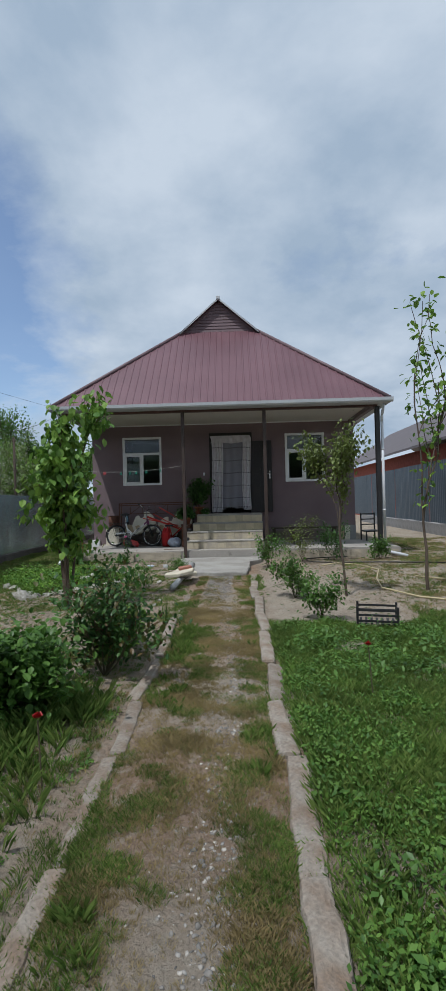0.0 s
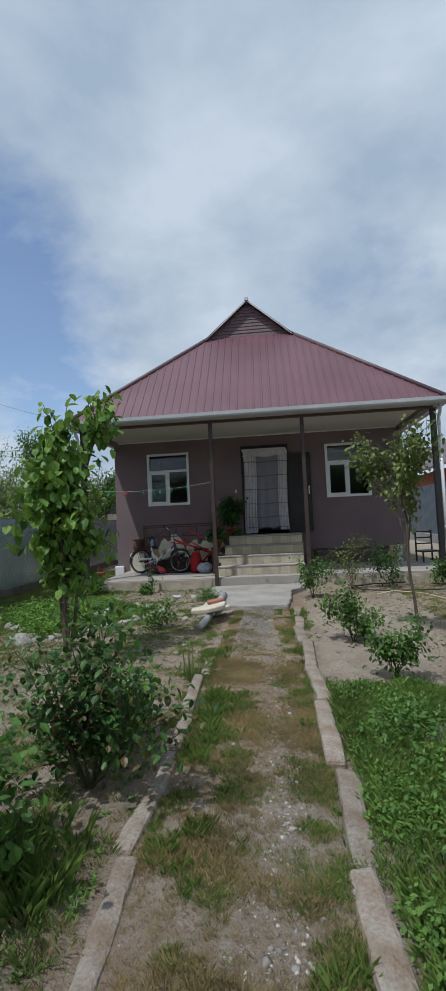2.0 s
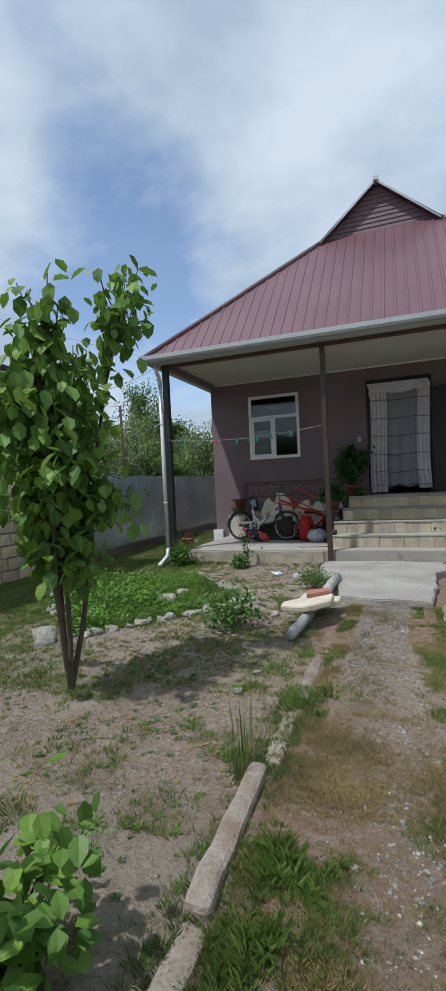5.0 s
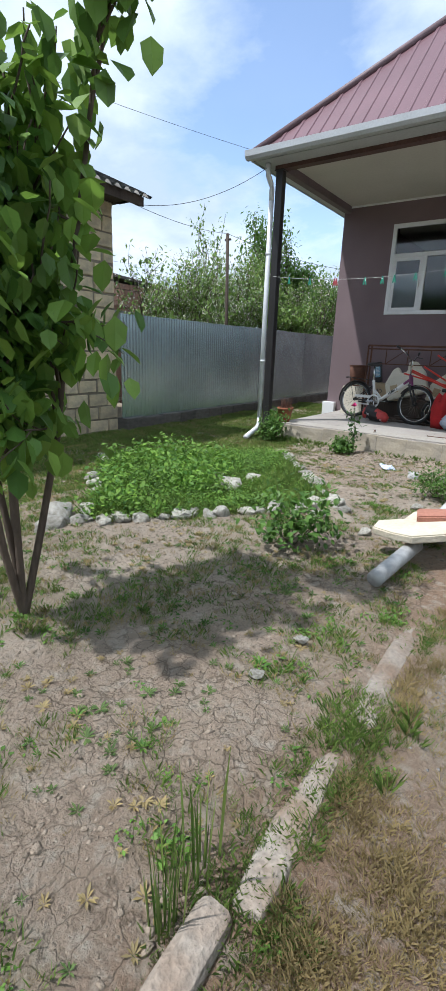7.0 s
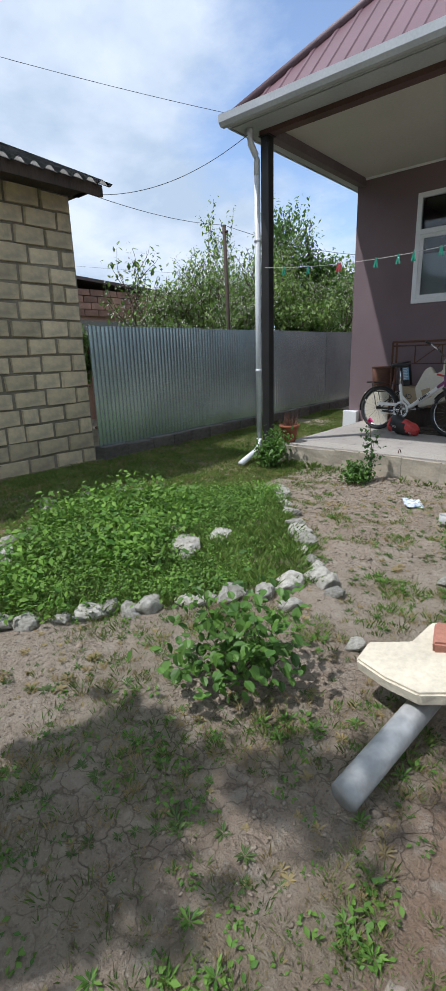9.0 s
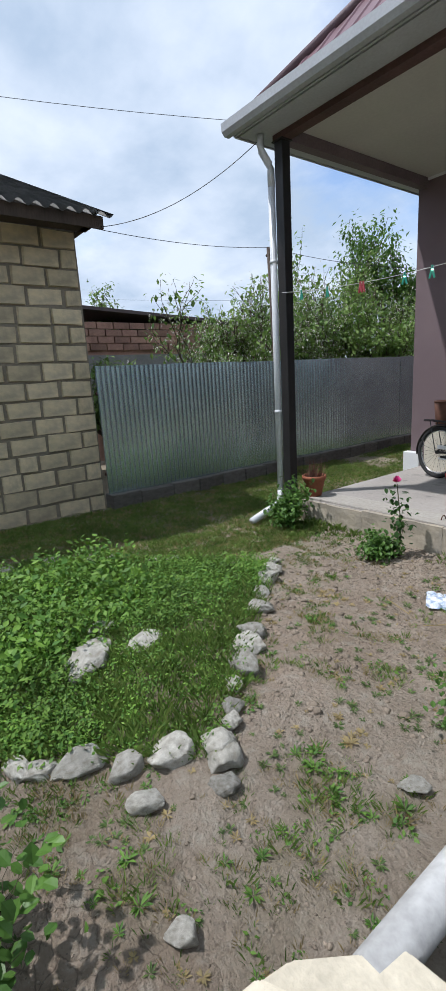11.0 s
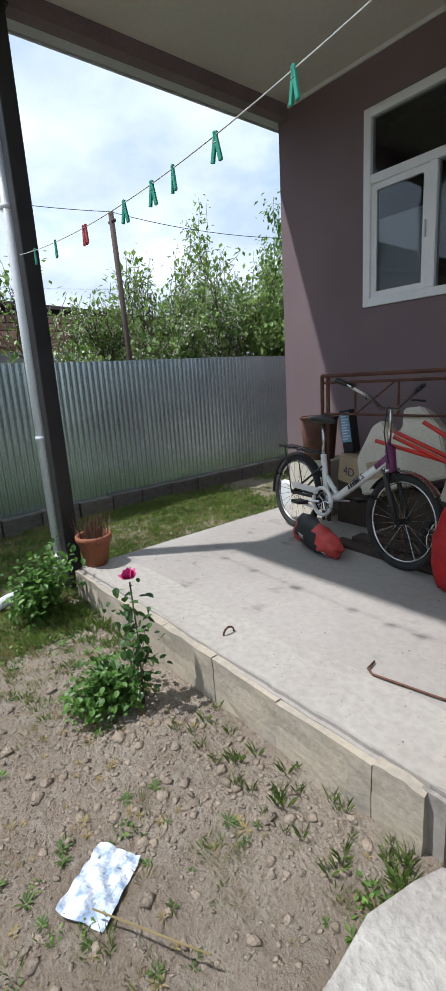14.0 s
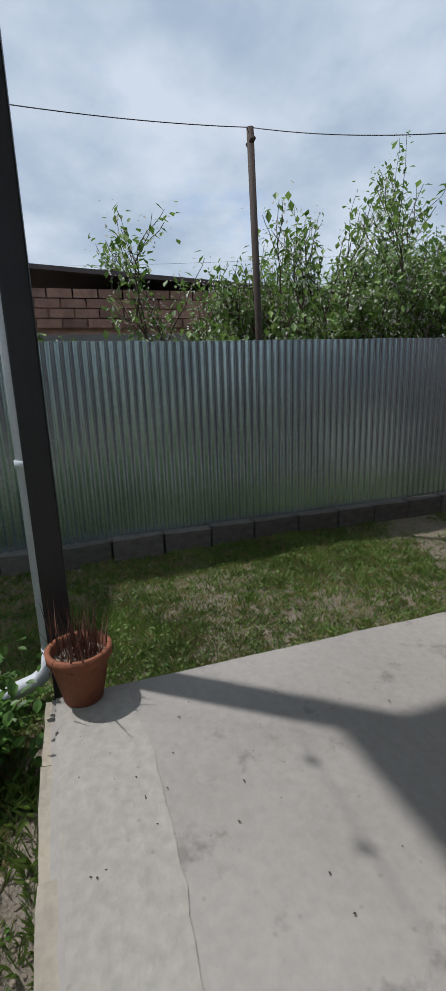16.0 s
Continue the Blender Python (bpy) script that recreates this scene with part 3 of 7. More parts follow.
# ---- the house ----
WX0, WX1, WY, WZ, BY = -4.02, 3.33, 13.5, 3.40, 21.5
EX0, EX1, EY, EZ = -4.18, 3.54, 10.84, 3.42
APX, APY, APZ = -0.34, 13.20, 6.74
WINS = [(-3.155, -2.055, 1.705, 3.06), (1.42, 2.515, 1.705, 3.06)]
DOORX0, DOORX1, DOORZ0, DOORZ1 = -0.70, 0.50, 0.87, 3.12


def wall_front():
    bm = bmesh.new()
    xs = [WX0, WINS[0][0], WINS[0][1], DOORX0, DOORX1, WINS[1][0], WINS[1][1], WX1]
    T = 0.32
    for i in (0, 2, 4, 6):
        box(bm, xs[i], xs[i + 1], WY, WY + T, GZ - 0.1, WZ)
    for i, (z0, z1) in ((1, (1.705, 3.06)), (5, (1.705, 3.06))):
        box(bm, xs[i], xs[i + 1], WY, WY + T, GZ - 0.1, z0)
        box(bm, xs[i], xs[i + 1], WY, WY + T, z1, WZ)
    box(bm, xs[3], xs[4], WY, WY + T, DOORZ1, WZ)
    box(bm, xs[3], xs[4], WY, WY + T, GZ - 0.1, DOORZ0 - 0.005)
    bmesh.ops.remove_doubles(bm, verts=bm.verts[:], dist=1e-4)
    return structure("wall_south", bm, STUCCO, "mauve grey rendered house wall")


wall_front()
structure("wall_west", boxed(WX0, WX0 + 0.3, WY + 0.32, BY, GZ - 0.1, WZ), STUCCO)
structure("wall_east", boxed(WX1 - 0.3, WX1, WY + 0.32, BY, GZ - 0.1, WZ), STUCCO)
structure("wall_north", boxed(WX0, WX1, BY, BY + 0.3, GZ - 0.1, WZ), STUCCO)
structure("wall_inner", boxed(WX0 + 0.3, WX1 - 0.3, WY + 4.0, WY + 4.1, GZ, WZ), SOFFIT)
structure("floor", boxed(WX0 + 0.3, WX1 - 0.3, WY + 0.32, WY + 4.0, DOORZ0 - 0.12, DOORZ0 - 0.005), DARKWOOD)
structure("ceiling", boxed(WX0 + 0.3, WX1 - 0.3, WY + 0.32, WY + 4.0, WZ - 0.02, WZ + 0.05), SOFFIT)


def window(i, w):
    x0, x1, z0, z1 = w
    root = tagged(thing("window_%d" % (i + 1), (x0, WY, z0), "white plastic window with a transom and two lower sashes", ""), kind="structure")
    W, H = x1 - x0, z1 - z0
    f, y0, y1 = 0.062, -0.02, 0.05
    tz = H * 0.655
    mx = W * 0.50
    fr = part("window_frame", boxed(0, f, y0, y1, 0, H, bevel=0.006), PVC, root)
    for a in ((W - f, W, y0, y1, 0, H), (f, W - f, y0, y1, 0, f), (f, W - f, y0, y1, H - f, H), (f, W - f, y0, y1, tz - f / 2, tz + f / 2), (mx - f / 2, mx + f / 2, y0, y1, f, tz - f / 2)):
        part("frame_bar", boxed(*a, bevel=0.005), PVC, fr)
    part("pane", boxed(f, W - f, 0.012, 0.018, tz + f / 2, H - f), GLASS, root)
    part("pane", boxed(mx + f / 2, W - f, 0.012, 0.018, f, tz - f / 2), GLASS, root)
    s = part("sash", bmesh.new(), PVC, root, "white opening sash")
    sb = bmesh.new()
    sx0, sx1, sz0, sz1, g = f, mx - f / 2, f, tz - f / 2, 0.045
    for a in ((sx0, sx0 + g, sz0, sz1), (sx1 - g, sx1, sz0, sz1), (sx0 + g, sx1 - g, sz0, sz0 + g), (sx0 + g, sx1 - g, sz1 - g, sz1)):
        box(sb, a[0], a[1], 0.0, 0.04, a[2], a[3])
    sb.to_mesh(s.data)
    sb.free()
    part("pane", boxed(sx0 + g, sx1 - g, 0.012, 0.018, sz0 + g, sz1 - g), GLASS, s)
    part("handle", boxed(sx1 - 0.03, sx1 - 0.015, -0.03, 0.0, (sz0 + sz1) / 2 - 0.06, (sz0 + sz1) / 2 + 0.05, bevel=0.004), PVC, s)
    part("window_sill", boxed(0, W, 0.05, 0.31, -0.02, 0.012), PVC, root)
    return root


for i, w in enumerate(WINS):
    window(i, w)


def roof():
    """A hipped roof of ribbed sheet with a small gable at the end of its ridge."""
    slope_f = (5.89 - EZ) / (APY - EY)
    root = tagged(thing("roof", (0, 0, 0), "burgundy ribbed metal hipped roof with a small gable", ""), kind="structure")

    def zx(x):
        return EZ + (APZ - EZ) * (x - EX0) / (APX - EX0) if x < APX else EZ + (APZ - EZ) * (EX1 - x) / (EX1 - APX)
    gx0 = EX0 + (5.89 - EZ) / (APZ - EZ) * (APX - EX0)
    gx1 = EX1 - (5.89 - EZ) / (APZ - EZ) * (EX1 - APX)
    pitch = 0.172
    bm = bmesh.new()
    prof = [(0.0, 0.0), (0.118, 0.0), (0.128, 0.024), (0.158, 0.024), (0.168, 0.0)]
    x, pts = EX0 + 0.01, []
    while x < EX1:
        for a, h in prof:
            if x + a < EX1 - 0.01:
                pts.append((x + a, h))
        x += pitch
    rows = []
    for px, h in pts:
        zt = min(zx(px), 5.89)
        yt = EY + (zt - EZ) / slope_f
        lo = Vector((px, EY - 0.03, EZ - 0.03 * slope_f + h * 0.7))
        hi = Vector((px, yt, zt + h * 0.7))
        rows.append((bm.verts.new(lo), bm.verts.new(hi)))
    for a, b in zip(rows, rows[1:]):
        bm.faces.new((a[0], b[0], b[1], a[1]))
    part("front_sheet", bm, ROOF, root)
    for sgn, ex in ((1, EX0), (-1, EX1)):
        bm = bmesh.new()
        y, pts = EY, []
        while y < BY + 0.5:
            for a, h in prof:
                pts.append((y + a, h))
            y += pitch
        rows = []
        for py, h in pts:
            top = APZ if py > APY - 0.14 else EZ + (py - EY) * slope_f
            top = min(top, APZ)
            t = (top - EZ) / (APZ - EZ)
            hx = ex + (APX - ex) * t
            rows.append((bm.verts.new((ex - sgn * 0.03, py, EZ - 0.026 + h * 0.7)), bm.verts.new((hx, py, top + h * 0.7))))
        for a, b in zip(rows, rows[1:]):
            bm.faces.new((a[0], a[1], b[1], b[0]))
        part("side_sheet", bm, ROOF, root)
    for a, b, l in (((EX0, EY, EZ), (gx0, APY, 5.89), "hip_cap"), ((EX1, EY, EZ), (gx1, APY, 5.89), "hip_cap"), ((APX, APY - 0.14, APZ + 0.01), (APX, BY + 0.5, APZ + 0.01), "ridge_cap")):
        bm = bmesh.new()
        tube(bm, [Vector(a) + Vector((0, 0, 0.02)), Vector(b) + Vector((0, 0, 0.02))], 0.045, 8)
        part(l, bm, GABLE if l == "hip_cap" else TRIM, root, smooth=True)
    g = part("gable", bmesh.new(), GABLE, root, "dark plum clapboard gable")
    gb = bmesh.new()
    z = 5.87
    while z < APZ - 0.03:
        z2 = min(z + 0.085, APZ - 0.02)
        xa = EX0 + (z - EZ) / (APZ - EZ) * (APX - EX0) + 0.02
        xb = EX1 - (z - EZ) / (APZ - EZ) * (EX1 - APX) - 0.02
        xc = EX0 + (z2 - EZ) / (APZ - EZ) * (APX - EX0) + 0.02
        xd = EX1 - (z2 - EZ) / (APZ - EZ) * (EX1 - APX) - 0.02
        A = [gb.verts.new(p) for p in ((xa, APY - 0.022, z), (xb, APY - 0.022, z), (xd, APY - 0.008, z2), (xc, APY - 0.008, z2))]
        B = [gb.verts.new(p) for p in ((xa, APY + 0.02, z), (xb, APY + 0.02, z), (xd, APY + 0.02, z2), (xc, APY + 0.02, z2))]
        gb.faces.new(A)
        for i in range(4):
            gb.faces.new((A[i], B[i], B[(i + 1) % 4], A[(i + 1) % 4]))
        z += 0.085
    gb.to_mesh(g.data)
    gb.free()
    for s, ex in ((1, EX0), (-1, EX1)):
        bm = bmesh.new()
        gx = gx0 if s > 0 else gx1
        d = Vector((APX - gx, 0, APZ - 5.89))
        a = Vector((gx, APY, 5.89)) - d * 0.10
        b = Vector((APX, APY, APZ))
        n = Vector((-d.z, 0, d.x)).normalized() * (0.020 * s)
        P = [a - n * 0.9, b - n * 0.9, b + n * 0.9, a + n * 0.9]
        prism(bm, [(p.x, p.z) for p in P], 1, APY - 0.15, APY - 0.125)
        part("bargeboard", bm, TRIM, root, "grey white bargeboard")
    fin = bmesh.new()
    box(fin, APX - 0.05, APX + 0.05, APY - 0.18, APY - 0.06, APZ - 0.02, APZ + 0.07, 0.01)
    part("ridge_end", fin, TRIM, root)
    return root


roof()


def eaves():
    root = tagged(thing("eaves", (0, 0, 0), "grey white gutter and boxed eaves round the roof", ""), kind="structure")
    part("porch_ceiling", boxed(-3.94, 3.25, 11.23, WY, 3.40, 3.43), SOFFIT, root, "cream panelled porch ceiling")
    part("front_soffit", boxed(EX0 + 0.02, EX1 - 0.02, EY + 0.02, 11.11, 3.345, 3.365), TRIM, root)
    part("side_soffit", boxed(EX0 + 0.02, -4.0, 11.11, BY, 3.345, 3.365), TRIM, root)
    part("side_soffit", boxed(3.33, EX1 - 0.02, 11.11, BY, 3.345, 3.365), TRIM, root)
    part("eaves_trim", boxed(-3.9, 3.2, WY - 0.018, WY - 0.002, 3.372, 3.398), PVC, root, "thin white edging along the ceiling")
    for a in ((EX0 - 0.01, EX1 + 0.01, EY - 0.02, EY + 0.0, 3.345, 3.43), (EX0 - 0.02, EX0, EY, BY + 0.5, 3.345, 3.43), (EX1, EX1 + 0.02, EY, BY + 0.5, 3.345, 3.43)):
        part("fascia", boxed(*a), TRIM, root)
    bm = bmesh.new()
    ring = [(EY - 0.02, 3.42), (EY - 0.03, 3.37), (EY - 0.06, 3.345), (EY - 0.10, 3.345), (EY - 0.125, 3.37), (EY - 0.13, 3.43), (EY - 0.142, 3.43), (EY - 0.137, 3.365), (EY - 0.105, 3.333), (EY - 0.055, 3.333), (EY - 0.02, 3.36)]
    prism(bm, ring, 0, EX0 - 0.03, EX1 + 0.03)
    part("gutter", bm, TRIM, root, "long grey white gutter")
    return root


eaves()
pb = tagged(thing("porch_beam", (0, 0, 0), "red brown beam over the porch posts", ""), kind="structure")
part("front_beam", boxed(-4.0, 3.33, 11.115, 11.225, 3.30, 3.44), BEAM, pb)
part("side_beam", boxed(-4.0, -3.9, 11.23, WY - 0.002, 3.30, 3.44), PLUMBEAM, pb, "plum grey side beam")
part("side_beam", boxed(3.21, 3.33, 11.23, WY - 0.002, 3.30, 3.44), PLUMBEAM, pb, "plum grey side beam")


def post(x, y, z0, w, mat, label):
    bm = boxed(-w / 2, w / 2, -w / 2, w / 2, 0, 3.30 - z0, bevel=0.006)
    box(bm, -w / 2 - 0.015, w / 2 + 0.015, -w / 2 - 0.015, w / 2 + 0.015, 3.30 - z0 - 0.01, 3.30 - z0)
    ob = solo("porch_post", bm, mat, label, "post", "porch posts")
    ob.matrix_basis = pose(x, y, z0)
    return ob


post(-3.94, 11.17, GZ, 0.10, POST, "square black metal porch post standing in the soil")
post(-1.17, 11.10, GZ, 0.075, RUSTPOST, "square brown metal porch post beside the steps")
post(0.72, 11.10, GZ, 0.075, RUSTPOST, "square brown metal porch post beside the steps")
post(3.33, 11.17, GZ, 0.10, POST, "square black metal porch post at the corner of the terrace")


def downpipe(x, y, ox, oy):
    r = 0.034
    root = thing("downpipe", (x, y, 0), "white round rain downpipe beside the corner post", "downpipe", "rain downpipes")
    bm = bmesh.new()
    tube(bm, [(0, -0.12, 3.345), (0, -0.12, 3.27), (0, -0.11, 3.22), (0, -0.02, 3.13), (0, 0, 3.09), (0, 0, 2.95)], r, 12)
    part("elbow", bm, PIPE, root, smooth=True)
    bm = bmesh.new()
    tube(bm, [(0, 0, 3.0), (0, 0, 0.05)], r * 0.97, 12)
    part("pipe", bm, PIPE, root, smooth=True)
    bm = bmesh.new()
    tube(bm, [(0, 0, 0.10), (ox * 0.03, oy * 0.03, 0.0), (ox * 0.15, oy * 0.15, -0.04), (ox, oy, -0.12)], r * 1.06, 12)
    part("outlet", bm, PIPE, root, smooth=True)
    for z in (0.9, 2.3):
        bm = bmesh.new()
        tube(bm, [(0, 0, z), (0, 0, z + 0.03)], r * 1.15, 12)
        part("clamp", bm, PIPE, root, smooth=True)
    return root


downpipe(-4.035, 11.115, 0.08, -0.48)
downpipe(3.435, 11.16, 0.42, -0.25)


# ---- steps ----
def steps():
    root = tagged(thing("steps", (0, 0, 0), "entrance steps of pale limestone blocks with cement treads", ""), kind="structure")
    r = random.Random(9)
    runs = [(-1.22, 0.66, 11.52, 0.07, 0.27), (-1.20, 0.66, 11.82, 0.27, 0.47), (-1.08, 0.68, 12.12, 0.47, 0.67), (-1.00, 0.68, 12.42, 0.67, 0.87)]
    for i, (x0, x1, y, z0, z1) in enumerate(runs):
        part("core", boxed(x0 + 0.02, x1 - 0.02, y + 0.012, WY, z0, z1 - 0.03), FACE, root)
        part("tread", boxed(x0, x1, y - 0.012, (y + 0.32 if i < 3 else WY), z1 - 0.035, z1, bevel=0.008), ROUGHCON, root, "grey cement tread")
        x = x0
        while x < x1 - 0.05:
            w = min(r.uniform(0.17, 0.23), x1 - x)
            if x1 - (x + w) < 0.08:
                w = x1 - x
            part("block", boxed(x + 0.0025, x + w - 0.0025, y + r.uniform(-0.006, 0.004), y + 0.05, z0 + 0.002, z1 - 0.036, bevel=0.003), LIMEBLOCK if i < 2 else SHELLBLOCK, root)
            x += w
    return root


# ---- fences and the neighbours' buildings ----
def sheet_wall(name, a, b, z0, z1, mat, label, pitch=0.075, amp=0.012, square=False, side=1):
    """Corrugated sheets standing between two points of the plan, in lengths of about 2 m."""
    a, b = Vector(a), Vector(b)
    d = (b - a)
    L = d.length
    d.normalize()
    n = Vector((-d.y, d.x))
    root = tagged(thing(name, (0, 0, 0), label, ""), kind="structure")
    s, k = 0.0, 0
    while s < L - 0.01:
        e = min(s + 1.0, L)
        bm = bmesh.new()
        cols = []
        t = s
        off = 0.002 * (k % 2)
        while t <= e + 0.03:
            if square:
                u = (t / pitch) % 1
                h = amp if u < 0.5 else 0
            else:
                h = amp * math.sin(2 * math.pi * t / pitch)
            p = a + d * t + n * (h + off)
            cols.append((bm.verts.new((p.x, p.y, z0)), bm.verts.new((p.x, p.y, z1 + 0.004 * math.sin(k * 2.1)))))
            t += pitch / (4 if square else 6)
        for A, B in zip(cols, cols[1:]):
            bm.faces.new((A[0], B[0], B[1], A[1]))
        part("sheet", bm, mat, root, smooth=True)
        s, k = e, k + 1
    for z in (z0 + 0.25, z1 - 0.3):
        bm = bmesh.new()
        tube(bm, [(*(a + n * 0.04 * side), z), (*(b + n * 0.04 * side), z)], 0.02, 4)
        part("rail", bm, RUST, root)
    return root


FA, FB = (-5.66, 9.9), (-5.90, 23.0)
sheet_wall("fence_west", FA, FB, 0.02, 1.49, GALV, "galvanised corrugated sheet fence on a block footing", 0.062, 0.011)
sheet_wall("fence_east", (6.9, -2.0), (7.3, 30.0), 0.25, 2.45, BLUESHEET, "slate blue metal sheet fence on a block footing", 0.16, 0.02, True, -1)


def far_buildings():
    # brick outbuilding with a low dark roof beyond the west fence
    root = thing("outbuilding", (0, 0, 0), "low brick outbuilding with a dark sheet roof behind the fence", "building")
    part("wall", boxed(-14.5, -9.4, 10.5, 17.5, GZ, 2.30), OLDBRICK, root)
    bm = bmesh.new()
    prism(bm, [(10.3, 2.72), (17.7, 2.30), (17.7, 2.36), (10.3, 2.78)], 0, -14.8, -9.28)
    part("roof", bm, BROWNROOF, root)
    part("panel", boxed(-9.40, -9.36, 10.8, 14.6, 0.9, 1.85), GREYPLASTER, root, "grey plastered panel")
    bm = bmesh.new()
    for k in range(7):
        for j in range(20):
            y = 10.6 + j * 0.34 + (k % 2) * 0.17
            if y < 17.2 and not (k < 3 and y < 14.7):
                box(bm, -9.40, -9.35, y, y + 0.32, 1.55 + k * 0.13, 1.665 + k * 0.13)
    part("brickwork", bm, OLDBRICK, root, kind="stuff")
    # open barn with a pale gable roof
    root = thing("barn", (0, 0, 0), "open sided barn with a pale gabled roof behind the fence", "building")
    part("wall", boxed(-13.5, -9.6, 27.0, 31.0, GZ, 2.0), FARBLOCK, root)
    # solid dark block stands in for the shade inside the open upper storey
    part("loft_shade", boxed(-13.4, -9.7, 27.3, 31.0, 2.0, 3.3), SHADEFILL, root)
    part("shelf", boxed(-13.6, -9.5, 26.9, 27.2, 1.95, 2.1), PVC, root)
    for x in (-13.4, -11.5, -9.7):
        part("leg", boxed(x, x + 0.12, 27.0, 27.12, 2.0, 3.4), DARKWOOD, root)
    bm = bmesh.new()
    prism(bm, [(-14.0, 3.2), (-11.5, 4.4), (-9.2, 3.2), (-9.2, 3.32), (-11.5, 4.55), (-14.0, 3.32)], 1, 26.6, 31.4)
    part("roof", bm, TRIM, root)
    # house to the east
    root = thing("neighbour_house", (0, 0, 0), "red brick house with a dark sheet roof beyond the east fence", "building")
    part("wall", boxed(9.6, 16.0, 14.0, 40.0, GZ, 3.6), REDBRICK, root)
    bm = bmesh.new()
    prism(bm, [(8.7, 3.55), (13.0, 6.3), (17.2, 3.55), (17.2, 3.67), (13.0, 6.45), (8.7, 3.67)], 1, 13.0, 41.0)
    part("roof", bm, BROWNROOF, root)


far_buildings()


# ---- shed of limestone blocks ----
def shed():
    root = thing("shed", (0, 0, 0), "unrendered limestone block shed with a grey slate sheet roof", "building")
    X, Y0, Y1, H = -5.72, 3.5, 9.88, 2.86
    part("wall_core", boxed(X - 3.5, X - 0.025, Y0, Y1, GZ - 0.05, H), MORTAR, root)
    r = random.Random(4)
    nrow = 16
    h = (H - GZ) / nrow
    meshes = [mesh_of("shed_block", boxed(-0.10, 0.0, 0, 1, 0, 1, bevel=0.0), SHELLBLOCK) for _ in range(1)]
    shapes = []
    for k in range(5):
        bm = boxed(-0.10, 0.0, 0, 1, 0, 1)
        for v in bm.verts:
            v.co += Vector((r.uniform(-0.010, 0.006), r.uniform(-0.025, 0.025), r.uniform(-0.05, 0.05)))
        es = [e for e in bm.edges if all(v.co.x > -0.05 for v in e.verts)]
        bmesh.ops.bevel(bm, geom=es, offset=0.03, segments=1, affect="EDGES")
        shapes.append(mesh_of("shed_block", bm, SHELLBLOCK))
    for i in range(nrow):
        y = Y1
        first = 0.36 if i % 2 else 0.19
        while y > Y0:
            w = first if y == Y1 else (r.uniform(0.16, 0.22) if r.random() < 0.10 else r.uniform(0.33, 0.41))
            b = new("block", r.choice(shapes))
            b.parent = root
            b.matrix_basis = Matrix.Translation((X + r.uniform(-0.012, 0.012), y - w + 0.009, GZ + i * h + 0.009)) @ pose(0, 0, 0, r.uniform(-0.8, 0.8), 0, 0) @ Matrix.Diagonal((1, w - r.uniform(0.016, 0.034), h - r.uniform(0.016, 0.028), 1))
            y -= w
        x = X - 0.10
        b = new("block", r.choice(shapes))
        b.parent = root
        b.matrix_basis = Matrix.Translation((X - 0.1 - 0.012, Y1 + 0.012, GZ + i * h + 0.007)) @ pose(0, 0, 0, 0, 0, 90) @ Matrix.Diagonal((1, 0.3 if i % 2 else 0.38, h - 0.014, 1))
    bm = bmesh.new()
    y, cols = Y0, []
    while y < Y1 + 0.22:
        z = 0.028 * math.sin(2 * math.pi * y / 0.155)
        cols.append([bm.verts.new((x_, y, z_ + z)) for x_, z_ in ((X + 0.52, H + 0.03), (X - 3.6, H + 1.80))])
        y += 0.155 / 6
    for A, B in zip(cols, cols[1:]):
        bm.faces.new((A[0], B[0], B[1], A[1]))
    bmesh.ops.solidify(bm, geom=bm.faces[:], thickness=0.012)
    part("roof", bm, ASBESTOS, root, smooth=True)
    part("eaves_board", boxed(X, X + 0.42, Y0, Y1 + 0.12, H, H + 0.045), DARKWOOD, root)
    part("fascia", boxed(X + 0.42, X + 0.45, Y0, Y1 + 0.12, H - 0.08, H + 0.03), DARKWOOD, root)
    bm = bmesh.new()
    prism(bm, [(X - 3.5, H), (X + 0.4, H), (X + 0.4, H + 0.05), (X - 3.5, H + 1.70)], 1, Y1 + 0.03, Y1 + 0.10)
    part("gable_board", bm, DARKWOOD, root)
    return root


def footing(name, a, b, z1, w, mat, step, label):
    a, b = Vector(a), Vector(b)
    d = (b - a)
    L = d.length
    ang = math.degrees(math.atan2(d.y, d.x))
    d.normalize()
    root = tagged(thing(name, (0, 0, 0), label, ""), kind="structure")
    r = random.Random(12)
    shapes = []
    for k in range(4):
        bm = boxed(0, 1, -w / 2, w / 2, 0, 1)
        for v in bm.verts:
            v.co += Vector((r.uniform(-0.01, 0.01), r.uniform(-0.01, 0.01), r.uniform(-0.05, 0.03)))
        bmesh.ops.bevel(bm, geom=bm.edges[:], offset=0.015, segments=1, affect="EDGES")
        shapes.append(mesh_of("footing_block", bm, mat))
    s = 0.0
    while s < L:
        q = r.uniform(step * 0.9, step * 1.1)
        b_ = new("block", r.choice(shapes))
        b_.parent = root
        p = a + d * s
        b_.matrix_basis = Matrix.Translation((p.x, p.y, GZ - 0.03)) @ pose(0, 0, 0, 0, 0, ang) @ Matrix.Diagonal((q - 0.012, 1, z1 - GZ + 0.03 + r.uniform(-0.012, 0.012), 1))
        s += q


